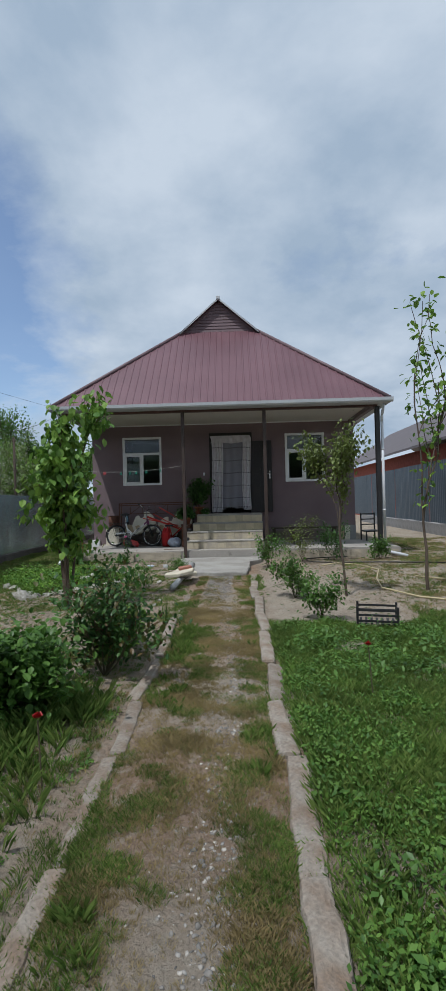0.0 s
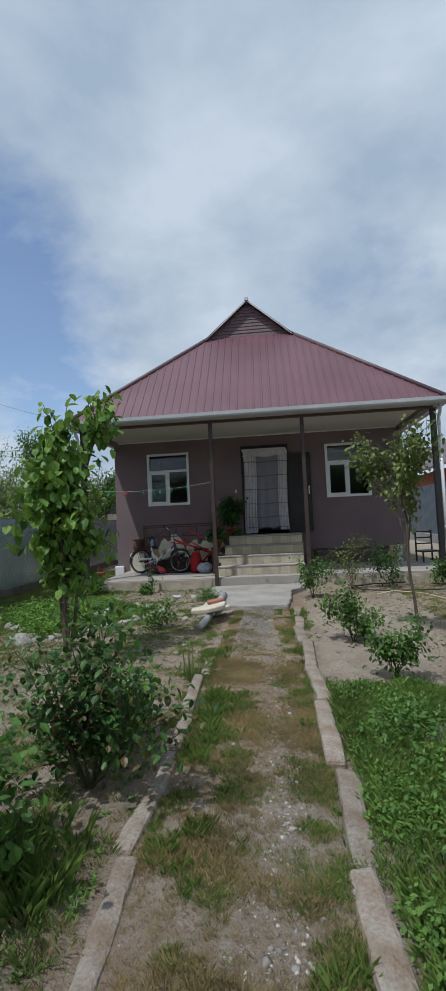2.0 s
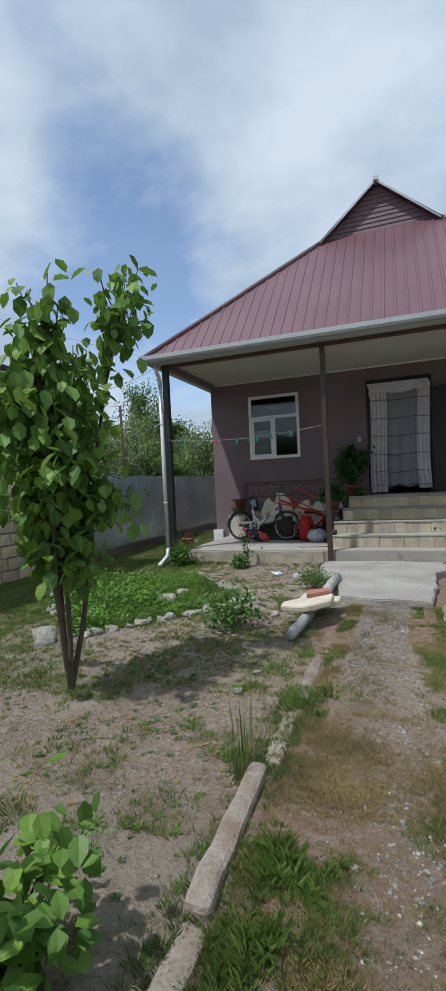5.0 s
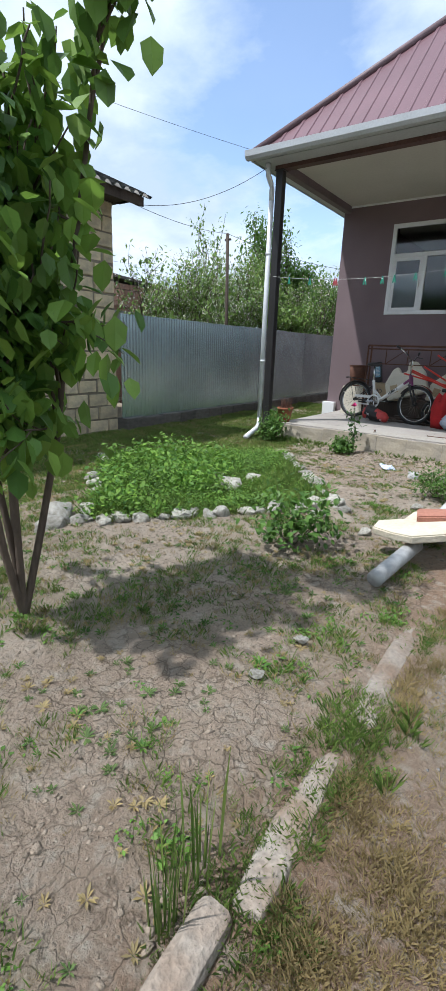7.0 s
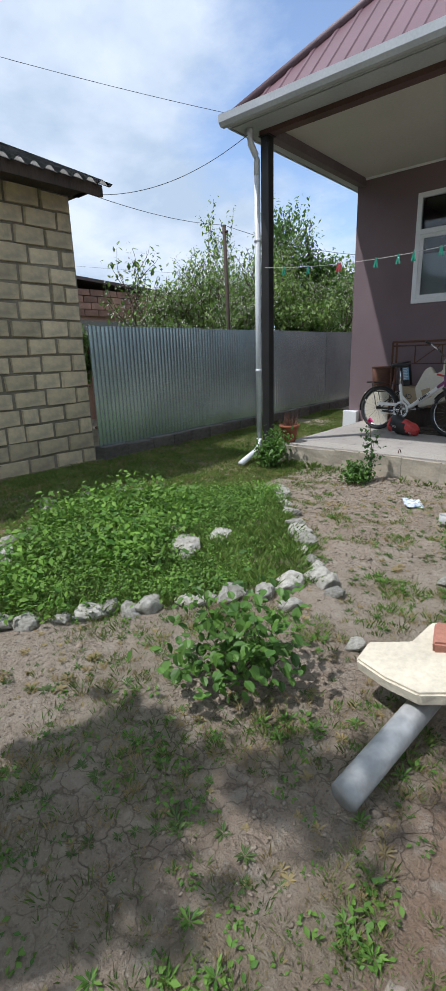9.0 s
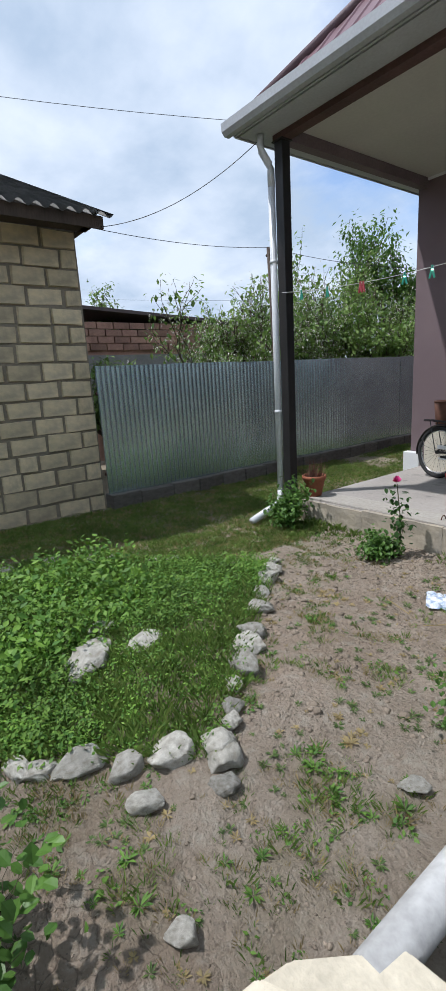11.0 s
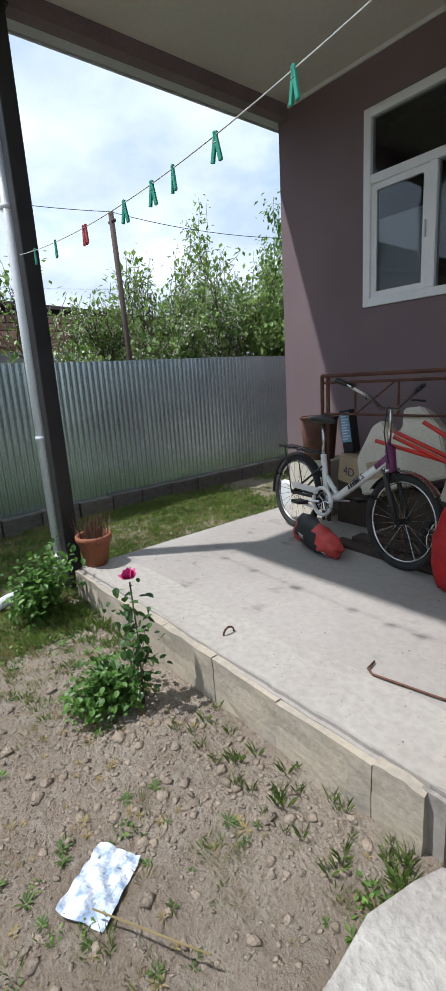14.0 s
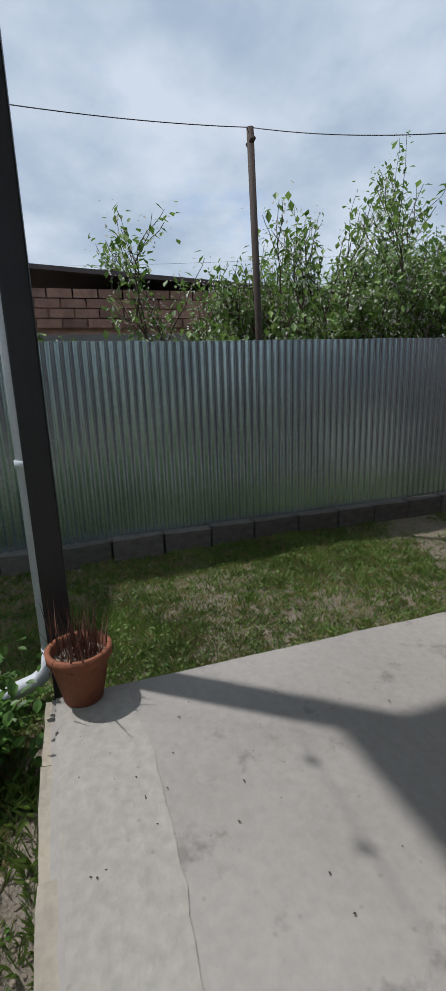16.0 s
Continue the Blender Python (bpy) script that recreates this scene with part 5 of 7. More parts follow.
def bike():
    b = thing("bicycle", (-3.20, 12.68, SZ), "white folding bicycle with a black saddle leaning beside the wall", "bicycle", rz=-12)
    R, WB = 0.285, 1.03
    wheel(b, 0, R, "rear_wheel")
    wheel(b, WB, R, "front_wheel")
    bm = bmesh.new()
    tube(bm, [(0.36, 0, 0.29), (0.47, 0, 0.33), (0.86, 0, 0.62), (0.90, 0, 0.66)], 0.027, 10)
    part("frame_tube", bm, WHITEPAINT, b, smooth=True)
    bm = bmesh.new()
    tube(bm, [(0.915, 0, 0.56), (0.885, 0, 0.70)], 0.031, 10)
    tube(bm, [(0.80, 0, 0.578), (0.885, 0, 0.645)], 0.0285, 10)
    part("head_tube", bm, PURPLE, b, "dark purple head tube", smooth=True)
    bm = bmesh.new()
    for i in range(5):
        box(bm, -0.055 + i * 0.024, -0.040 + i * 0.024, -0.0305, -0.0275, -0.014, 0.014)
    o = part("letter_bars", bm, BLACKPL, b)
    o.matrix_basis = pose(0.63, 0, 0.448, 0, -36.7, 0)
    bm = bmesh.new()
    tube(bm, [(0.36, 0, 0.27), (0.28, 0, 0.60)], 0.022, 10)
    tube(bm, [(0.33, 0, 0.45), (0.47, 0, 0.33)], 0.018, 8)
    part("seat_tube", bm, WHITEPAINT, b, smooth=True)
    for y in (-0.05, 0.05):
        bm = bmesh.new()
        tube(bm, [(0.36, y * 0.4, 0.29), (0.0, y, R)], 0.011, 8)
        tube(bm, [(0.30, y * 0.4, 0.52), (0.0, y, R)], 0.008, 8)
        part("rear_stay", bm, BLACKPL, b, smooth=True)
        bm = bmesh.new()
        tube(bm, [(0.905, y, 0.58), (0.93, y, 0.50), (WB, y, R)], 0.015, 8)
        part("fork_leg", bm, BLACKPL, b, smooth=True)
    bm = bmesh.new()
    tube(bm, [(0.875, 0, 0.72), (0.90, 0, 0.57)], 0.024, 10)
    part("head_tube", bm, PURPLE, b, smooth=True)
    bm = bmesh.new()
    tube(bm, [(0.905, -0.06, 0.57), (0.905, 0.06, 0.57)], 0.02, 8)
    part("fork_crown", bm, CHROME, b, smooth=True)
    bm = bmesh.new()
    tube(bm, [(0.28, 0, 0.58), (0.255, 0, 0.82)], 0.013, 10)
    part("seat_post", bm, CHROME, b, smooth=True)
    bm = bmesh.new()
    bmesh.ops.create_uvsphere(bm, u_segments=14, v_segments=8, radius=1)
    for v in bm.verts:
        w = 0.085 - 0.055 * max(0, min(1, (v.co.x + 0.6) / 1.4))
        v.co = Vector((0.25 + v.co.x * 0.135, v.co.y * w, 0.845 + v.co.z * 0.032 - 0.01 * v.co.x ** 2))
    part("saddle", bm, BLACKPL, b, smooth=True)
    bm = bmesh.new()
    tube(bm, [(0.872, 0, 0.72), (0.86, 0, 0.92), (0.83, 0, 0.94)], 0.012, 8)
    part("stem", bm, CHROME, b, smooth=True)
    bm = bmesh.new()
    tube(bm, [(0.80, -0.30, 1.06), (0.84, -0.16, 1.0), (0.85, -0.06, 0.93), (0.85, 0.06, 0.93), (0.84, 0.16, 1.0), (0.80, 0.30, 1.06)], 0.011, 8)
    part("handlebar", bm, CHROME, b, smooth=True)
    for s in (-1, 1):
        bm = bmesh.new()
        tube(bm, [(0.81, s * 0.26, 1.05), (0.77, s * 0.36, 1.085)], 0.016, 8)
        part("grip", bm, BLACKPL, b, smooth=True)
        bm = bmesh.new()
        tube(bm, [(0.84, s * 0.18, 0.99), (0.90, s * 0.24, 0.985)], 0.007, 6)
        part("brake_lever", bm, BLACKPL, b, smooth=True)
    # chain guard, crank and pedals
    g = bmesh.new()
    n = 28
    tube(g, [(0.36 + 0.095 * math.cos(2 * math.pi * i / n), -0.05, 0.28 + 0.095 * math.sin(2 * math.pi * i / n)) for i in range(n)], 0.014, 6, closed=True)
    box(g, 0.02, 0.30, -0.058, -0.044, 0.325, 0.365)
    box(g, 0.05, 0.30, -0.058, -0.044, 0.215, 0.235)
    part("chain_guard", g, WHITEPAINT, b)
    bm = bmesh.new()
    n = 20
    tube(bm, [(0.36 + 0.062 * math.cos(2 * math.pi * i / n), -0.04, 0.28 + 0.062 * math.sin(2 * math.pi * i / n)) for i in range(n)], 0.005, 4, closed=True)
    for i in range(5):
        a = 2 * math.pi * i / 5
        tube(bm, [(0.36, -0.04, 0.28), (0.36 + 0.062 * math.cos(a), -0.04, 0.28 + 0.062 * math.sin(a))], 0.006, 4)
    part("chainring", bm, CHROME, b)
    for p, q in (((0.36, -0.07, 0.28), (0.22, -0.08, 0.26)), ((0.36, 0.07, 0.28), (0.50, 0.08, 0.30))):
        bm = bmesh.new()
        tube(bm, [p, q], 0.009, 6)
        part("crank_arm", bm, CHROME, b)
    for x, y, z in ((0.21, -0.13, 0.255), (0.51, 0.13, 0.305)):
        part("pedal", boxed(x - 0.045, x + 0.045, y - 0.045, y + 0.045, z - 0.012, z + 0.012, bevel=0.004), BLACKPL, b)
    # mudguards and carrier
    for x, a0, a1, nm in ((0, 30, 190, "rear_mudguard"), (WB, 40, 150, "front_mudguard")):
        bm = bmesh.new()
        prev = None
        for i in range(15):
            a = radians(a0 + (a1 - a0) * i / 14)
            cx, cz = x + (R + 0.02) * math.cos(a), R + (R + 0.02) * math.sin(a)
            cur = [bm.verts.new((cx + d * math.cos(a), y, cz + d * math.sin(a))) for y, d in ((-0.03, -0.012), (0, 0), (0.03, -0.012))]
            if prev:
                bm.faces.new((prev[0], prev[1], cur[1], cur[0]))
                bm.faces.new((prev[1], prev[2], cur[2], cur[1]))
            prev = cur
        part(nm, bm, BLACKPL if x == 0 else CHROME, b, smooth=True)
    bm = bmesh.new()
    for y in (-0.055, 0, 0.055):
        tube(bm, [(0.26, y, 0.60), (-0.20, y, 0.63)], 0.005, 5)
    for x in (-0.20, -0.08, 0.05, 0.18):
        tube(bm, [(x, -0.055, 0.605 + 0.02 * (0.26 - x)), (x, 0.055, 0.605 + 0.02 * (0.26 - x))], 0.005, 5)
    for y in (-0.055, 0.055):
        tube(bm, [(-0.12, y, 0.62), (0.0, y, R)], 0.005, 5)
    part("carrier", bm, BLACKPL, b)
    t = bpy.data.curves.new("lettering", "FONT")
    t.body, t.size, t.extrude, t.align_x = "STELS", 0.052, 0.001, "CENTER"
    tmp = bpy.data.objects.new("lettering", t)
    me = bpy.data.meshes.new_from_object(tmp)
    bpy.data.objects.remove(tmp)
    me.materials.clear()
    me.materials.append(INK)
    o = new("lettering", me)
    o.parent = b
    a = math.degrees(math.atan2(0.29, 0.39))
    o.matrix_basis = pose(0.67, -0.029, 0.462, 90, 0, 0) @ pose(0, 0, 0, 0, 0, a)
    bm = bmesh.new()
    tube(bm, [(0.86, -0.03, 0.93), (0.90, -0.08, 0.80), (0.92, -0.04, 0.62)], 0.004, 5)
    part("brake_cable", bm, BLACKPL, b, smooth=True)
    b.matrix_basis = pose(-3.20, 12.68, SZ, 0, 0, -12) @ pose(0, 0, 0, -6, 0, 0)
    return b


bike()


def child_bike():
    b = thing("child_bicycle", (-1.92, 12.55, SZ), "small red bicycle with a red cloth over it", "bicycle", rz=14)
    R, WB = 0.20, 0.70
    wheel(b, 0.02, R, "rear_wheel")
    wheel(b, WB, R, "front_wheel")
    bm = bmesh.new()
    tube(bm, [(0.24, 0, 0.22), (0.56, 0, 0.52), (0.58, 0, 0.60)], 0.02, 8)
    tube(bm, [(0.24, 0, 0.22), (0.18, 0, 0.50)], 0.016, 8)
    tube(bm, [(0.24, 0, 0.22), (0.02, 0.04, R)], 0.010, 6)
    part("frame", bm, REDPL, b, smooth=True)
    for y in (-0.045, 0.045):
        bm = bmesh.new()
        tube(bm, [(0.58, y, 0.50), (WB, y, R)], 0.012, 6)
        part("fork_leg", bm, BLACKPL, b, smooth=True)
    part("saddle", boxed(0.06, 0.27, -0.05, 0.05, 0.50, 0.55, bevel=0.02), BLACKPL, b)
    bm = bmesh.new()
    tube(bm, [(0.50, -0.25, 0.80), (0.57, -0.06, 0.70), (0.57, 0.06, 0.70), (0.50, 0.25, 0.80)], 0.010, 6)
    part("handlebar", bm, CHROME, b, smooth=True)


child_bike()


def cloth_lump(name, at, size, mat, label, category, seed, seg=24):
    bm = bmesh.new()
    bmesh.ops.create_uvsphere(bm, u_segments=seg, v_segments=seg // 2, radius=1)
    for v in bm.verts:
        n = noise.noise_vector(v.co * 1.6 + Vector((seed, 0, 0))) * 0.35 + noise.noise_vector(v.co * 4 + Vector((0, seed, 0))) * 0.14
        v.co = Vector(((v.co.x + n.x) * size[0], (v.co.y + n.y) * size[1], max(0.0, (v.co.z + 0.8 + n.z)) * size[2]))
    ob = solo(name, bm, mat, label, category, smooth=True)
    ob.matrix_basis = pose(*at)
    return ob


cloth_lump("red_cloth", (-1.80, 12.36, SZ), (0.12, 0.08, 0.27), REDCLOTH, "crumpled bright red cloth hanging over the small bicycle", "cloth", 3)
cloth_lump("plastic_bag", (-1.58, 12.28, SZ), (0.17, 0.12, 0.13), FILM, "pale blue stuffed plastic bag on the terrace", "bag", 8)


def printed_sack():
    """A slumped woven sack: red ends, a black band across it, and pale printed bars."""
    root = thing("sack", (-2.74, 12.38, SZ), "half-empty red and black printed plastic sack on the terrace", "sack")
    nu, nv = 26, 18

    def at(u, v, out=0.0):
        a, b = (u - 0.5) * math.pi, v * 2 * math.pi
        cx = math.copysign(abs(math.sin(a)) ** 0.75, math.sin(a))
        w = max(math.cos(a), 0.0) ** 0.45
        q = noise.noise_vector(Vector((cx * 3.2, math.cos(b) * 1.6, math.sin(b) * 1.6)))
        x = cx * 0.205 + q.x * 0.018
        y = math.cos(b) * w * (0.072 + out) + q.y * 0.022
        z = 0.105 + math.sin(b) * w * (0.098 - 0.03 * cx + out) + q.z * 0.018
        return Vector((x, y, max(z, 0.002 - out)))

    def shell(keep, out=0.0):
        bm = bmesh.new()
        seen = {}

        def vert(i, j):
            if (i, j % nv) not in seen:
                seen[(i, j % nv)] = bm.verts.new(at(i / nu, (j % nv) / nv, out))
            return seen[(i, j % nv)]
        for i in range(nu):
            for j in range(nv):
                if keep(i, j):
                    bm.faces.new((vert(i, j), vert(i + 1, j), vert(i + 1, j + 1), vert(i, j + 1)))
        return bm
    band = lambda i, j: 7 <= i + 3 * math.sin(j / nv * 2 * math.pi) < 15
    part("end_cloth", shell(lambda i, j: not band(i, j)), SACKRED, root, smooth=True)
    part("black_band", shell(band), BLACKPL, root, "black printed band", smooth=True)
    bars = bmesh.new()
    for k in range(7):
        i0, j0 = 9 + (k % 2) * 8, 9 + k
        for dj in (0.12, 0.55):
            P = [at((i0 + di) / nu, (j0 + dj + dk) / nv, 0.003) for di, dk in ((0, 0), (2.2, 0), (2.2, 0.2), (0, 0.2))]
            bars.faces.new([bars.verts.new(p) for p in P])
    part("print_bars", bars, PAPER, root, kind="stuff")
    root.matrix_basis = pose(-2.74, 12.38, SZ, 0, 0, -10) @ pose(0, 0, 0, 0, 12, 0)


printed_sack()


def bed_frame():
    f = thing("bed_frame", (0, 0, 0), "rusty brown metal bed frame standing on edge against the wall", "bed frame")
    x0, x1, y, z = -3.16, -1.05, 12.98, 1.20
    for x in (x0, x1):
        for dx in (0, 0.055):
            bm = bmesh.new()
            tube(bm, [(x + dx, y, SZ), (x + dx, y, z)], 0.014, 6)
            part("leg", bm, RUST, f)
    for zz, r in ((z, 0.016), (z - 0.05, 0.012), (0.92, 0.009)):
        bm = bmesh.new()
        tube(bm, [(x0, y, zz), (x1 + 0.05, y, zz)], r, 6)
        part("rail", bm, RUST, f)
    k = 0
    x = x0 + 0.30
    while x < x1 - 0.1:
        bm = bmesh.new()
        tube(bm, [(x, y, 0.92), (x, y, z - 0.05)], 0.008, 5)
        if k % 2 == 0:
            tube(bm, [(x, y, 0.92), (x + 0.32, y, z - 0.05)], 0.007, 5)
        part("brace", bm, RUST, f)
        x += 0.34
        k += 1


bed_frame()


def carton(name, at, size, rz, rx, ry, mat, label, category="box", thick=0.006, openbox=True):
    c = thing(name, at, label, category)
    w, d, h = size
    for a in ((0, w, 0, thick, 0, h), (0, w, d - thick, d, 0, h), (0, thick, thick, d - thick, 0, h), (w - thick, w, thick, d - thick, 0, h)):
        part("side", boxed(*a), mat, c)
    part("base", boxed(thick, w - thick, thick, d - thick, 0, thick), mat, c)
    if not openbox:
        part("top", boxed(0, w, 0, d, h, h + thick), mat, c)
    c.matrix_basis = pose(*at, rx, ry, rz)
    return c


bk = thing("metal_bucket", (-3.36, 13.18, SZ), "rusty brown metal bucket standing on a white crate", "bucket")
bm = bmesh.new()
tube(bm, [(0, 0, 0.46), (0, 0, 0.80)], 0.125, 18, 0.155)
part("body", bm, RUST, bk, smooth=True)
bm = bmesh.new()
tube(bm, [(0.155 * math.cos(i * 0.349), 0.155 * math.sin(i * 0.349), 0.80) for i in range(18)], 0.008, 6, closed=True)
part("rim", bm, RUST, bk, smooth=True)
carton("white_crate", (-3.55, 13.02, SZ), (0.38, 0.32, 0.455), 0, 0, 0, PALEBOARD, "white plastic crate under the bucket", openbox=False)
cb = carton("cardboard_box", (-3.02, 12.98, 0.42), (0.44, 0.20, 0.20), -8, 0, 8, CARDBOARD, "buff cardboard box printed in black", openbox=False)
t = bpy.data.curves.new("print", "FONT")
t.body, t.size, t.extrude = "4D", 0.09, 0.001
tmp = bpy.data.objects.new("print", t)
me = bpy.data.meshes.new_from_object(tmp)
bpy.data.objects.remove(tmp)
me.materials.clear()
me.materials.append(INK)
o = new("print", me)
o.parent = cb
o.matrix_basis = pose(0.05, -0.002, 0.06, 90, 0, 0)
carton("carton", (-3.05, 13.02, SZ), (0.75, 0.28, 0.34), -3, 0, 0, DARKWOOD, "dark wooden box under the cardboard", openbox=False)
bx = thing("printed_box", (-2.98, 13.05, 0.60), "narrow blue and dark printed carton standing up", "box")
part("body", boxed(0, 0.09, 0, 0.09, 0, 0.32, bevel=0.003), BLACKPL, bx)
part("label_panel", boxed(0.005, 0.085, -0.003, 0.0, 0.08, 0.30), BLUEINK, bx)
bm = bmesh.new()
for k in range(9):
    box(bm, 0.015, 0.06 + 0.015 * (k % 2), -0.006, -0.003, 0.10 + k * 0.021, 0.108 + k * 0.021)
part("print_bars", bm, PAPER, bx)
bx.matrix_basis = pose(-3.0, 13.03, 0.62, 0, -8, 0)


def foam(at, rot, w, h, seed, label="large pale moulded foam packing piece"):
    r = random.Random(seed)
    f = thing("foam_packing", at, label, "packing", "foam packing pieces")
    prof = [(0, 0), (w, 0), (w, h * 0.62), (w * 0.86, h * 0.95), (w * 0.66, h), (w * 0.60, h * 0.74), (w * 0.44, h * 0.72), (w * 0.40, h * 0.94), (w * 0.26, h * 0.9), (0, h * 0.52)]
    bm = prism(bmesh.new(), prof, 1, 0, 0.16)
    bmesh.ops.bevel(bm, geom=bm.edges[:], offset=0.012, segments=2, affect="EDGES")
    part("block", bm, PALEBOARD, f)
    part("recess", boxed(w * 0.12, w * 0.30, -0.004, 0.02, h * 0.18, h * 0.42, bevel=0.004), CARDBOARD, f)
    f.matrix_basis = pose(*at, *rot)


foam((-2.72, 12.86, 0.36), (-14, -18, 6), 0.62, 0.52, 1)
foam((-2.15, 12.84, 0.42), (-10, 12, -4), 0.58, 0.50, 2, "large pale moulded foam piece with a notch")
foam((-1.62, 12.90, 0.45), (-8, -24, 3), 0.50, 0.42, 3, "pale moulded foam piece leaning on the frame")
carton("timber_box", (-2.35, 12.80, SZ), (0.95, 0.30, 0.33), 2, 0, 0, DARKWOOD, "dark wooden box under the foam pieces", openbox=False)
for k, (a, b_) in enumerate([((-2.44, 12.60, 0.802), (-1.52, 12.70, 0.59)), ((-2.34, 12.65, 0.855), (-1.55, 12.72, 0.53)), ((-2.33, 12.62, 0.83), (-1.50, 12.66, 0.50)), ((-2.19, 12.70, 0.914), (-1.45, 12.72, 0.50)), ((-2.02, 12.70, 1.08), (-1.42, 12.74, 0.72))]):
    bm = bmesh.new()
    tube(bm, [a, b_], 0.013, 6)
    solo("red_rod", bm, REDPL, "bright red plastic rod lying across the heap", "rod", "red plastic rods", smooth=True)
for k in range(3):
    bm = boxed(0, 1.3, 0, 0.12, 0, 0.025, bevel=0.003)
    o = solo("plank", bm, DARKWOOD, "weathered dark plank lying under the heap", "plank", "old planks")
    o.matrix_basis = pose(-2.75 + 0.1 * k, 12.55 + 0.1 * k, SZ + 0.001 + 0.026 * k, 0, 0, -4 + 5 * k)

# wooden stand and plants beside the steps
st = thing("wooden_stand", (0, 0, 0), "low brown wooden stand beside the steps", "stand")
for x in (-1.36, -1.20):
    for y in (12.02, 12.32):
        part("leg", boxed(x, x + 0.05, y, y + 0.05, SZ, 0.62, bevel=0.004), RUST, st)
part("top", boxed(-1.38, -1.13, 12.0, 12.39, 0.62, 0.645, bevel=0.004), RUST, st)
part("panel", boxed(-1.36, -1.15, 11.995, 12.01, 0.12, 0.60), RUST, st)


def pot(at, r0, r1, h, label, rim=True, mat=TERRA):
    p = thing("flower_pot", at, label, "flower pot", "flower pots")
    bm = bmesh.new()
    n = 24
    prof = [(r0 * 0.9, 0), (r0, 0.004), (r1, h - 0.035), (r1 + 0.010, h - 0.035), (r1 + 0.012, h), (r1 - 0.006, h), (r1 - 0.010, h - 0.04)]
    rings = [[bm.verts.new((q * math.cos(6.2832 * i / n), q * math.sin(6.2832 * i / n), z)) for i in range(n)] for q, z in prof]
    for A, B in zip(rings, rings[1:]):
        for i in range(n):
            bm.faces.new((A[i], A[(i + 1) % n], B[(i + 1) % n], B[i]))
    bm.faces.new(rings[0][::-1])
    part("body", bm, mat, p, smooth=True)
    bm = bmesh.new()
    bmesh.ops.create_circle(bm, cap_ends=True, segments=n, radius=r1 - 0.009)
    for v in bm.verts:
        v.co.z = h - 0.04
    part("soil", bm, CLOD, p)
    return p


p1 = pot((-3.68, 11.24, SZ), 0.072, 0.108, 0.21, "orange terracotta flower pot with dry stalks at the terrace corner")
r = np.random.default_rng(5)
n = 150
P = np.stack([r.normal(0, 0.045, n), r.normal(0, 0.045, n), np.full(n, 0.165)], -1)
o = many("dry_stalks", [(-0.02, 0, 0), (0.02, 0, 0), (0.06, 0.02, 1)], [(0, 1, 2)], P, r.uniform(0, 6.28, n), r.uniform(0.08, 0.24, n), material("dead_stalk", (0.16, 0.075, 0.05), 0.9, 0, 0.3, 9, 60, 0, island=0.3), tilt=r.normal(0, 0.3, n), parent=p1)
tagged(o, "dead brown stalks in the pot", kind="stuff")
pot((-0.98, 12.98, 0.87), 0.09, 0.13, 0.20, "terracotta flower pot on the top step")
pot((-1.25, 12.22, 0.645), 0.08, 0.115, 0.18, "terracotta flower pot on the wooden stand")
# porch shade is put into the leaf colour of these three plants
plant("pot_plant", (-0.98, 12.98, 1.05), "tall leafy plant darkened for shade in a pot on the top step", "pot plant", 71, 8, 0.40, 0.006, 2, 0.35, LEAF_DARK, 0.070, 6, STEM, "pot plants", scatter_=0.06, lean=0.35, rise=0.1)
plant("pot_plant", (-1.22, 12.24, 0.80), "arching plant darkened for shade in a pot on the stand", "pot plant", 72, 6, 0.17, 0.005, 2, 0.5, LEAF_DARK, 0.07, 4, STEM, "pot plants", scatter_=0.05, lean=0.7, rise=-0.02)
plant("flower_plant", (-0.80, 12.75, 0.87), "small white-flowered plant on the top step", "pot plant", 73, 6, 0.13, 0.004, 1, 0.6, LEAF_DARK, 0.04, 6, STEM, "pot plants", scatter_=0.04, lean=0.8, extra=(BLOSSOM, 60, "petals", 0.035))
for x, z in ((-1.33, 0.28), (-1.30, 0.48)):
    b2 = solo("shoe", boxed(-0.05, 0.05, -0.13, 0.13, 0, 0.08, bevel=0.03), BLACKPL, "worn dark shoe at the side of the steps", "shoe", "shoes", True)
    b2.matrix_basis = pose(x + 0.12, 11.68 if z < 0.4 else 11.95, z - 0.01, 0, 0, 25)

# hook, ring and stones on the terrace
bm = bmesh.new()
tube(bm, [(-1.735, 11.535, SZ + 0.010), (-1.725, 11.475, SZ + 0.010), (-1.69, 11.455, SZ + 0.010), (-1.45, 11.50, SZ + 0.010), (-1.20, 11.56, SZ + 0.012)], 0.0045, 8)
solo("bent_steel_rod", bm, RUST, "bent brown reinforcing rod lying on the terrace", "steel rod", smooth=True)
bm = bmesh.new()
tube(bm, [(-2.34, 11.27 + 0.032 * math.cos(a * 0.55), SZ + 0.004 + 0.032 * math.sin(a * 0.55)) for a in range(7)], 0.005, 6)
solo("steel_loop", bm, RUST, "small rusty steel loop cast into the terrace edge", "steel loop", smooth=True)


# ---- clothesline, pegs, pole and cables ----
def sag(a, b, s, n=24):
    a, b = Vector(a), Vector(b)
    return [a.lerp(b, i / n) - Vector((0, 0, s * 4 * (i / n) * (1 - i / n))) for i in range(n + 1)]


LA, LB = (-3.94, 11.12, 2.03), (-1.17, 11.10, 2.06)
bm = bmesh.new()
line_pts = sag(LA, LB, 0.10)
tube(bm, line_pts, 0.0022, 5)
solo("clothesline", bm, ROPE, "thin white clothesline strung between two porch posts", "clothesline", smooth=True)


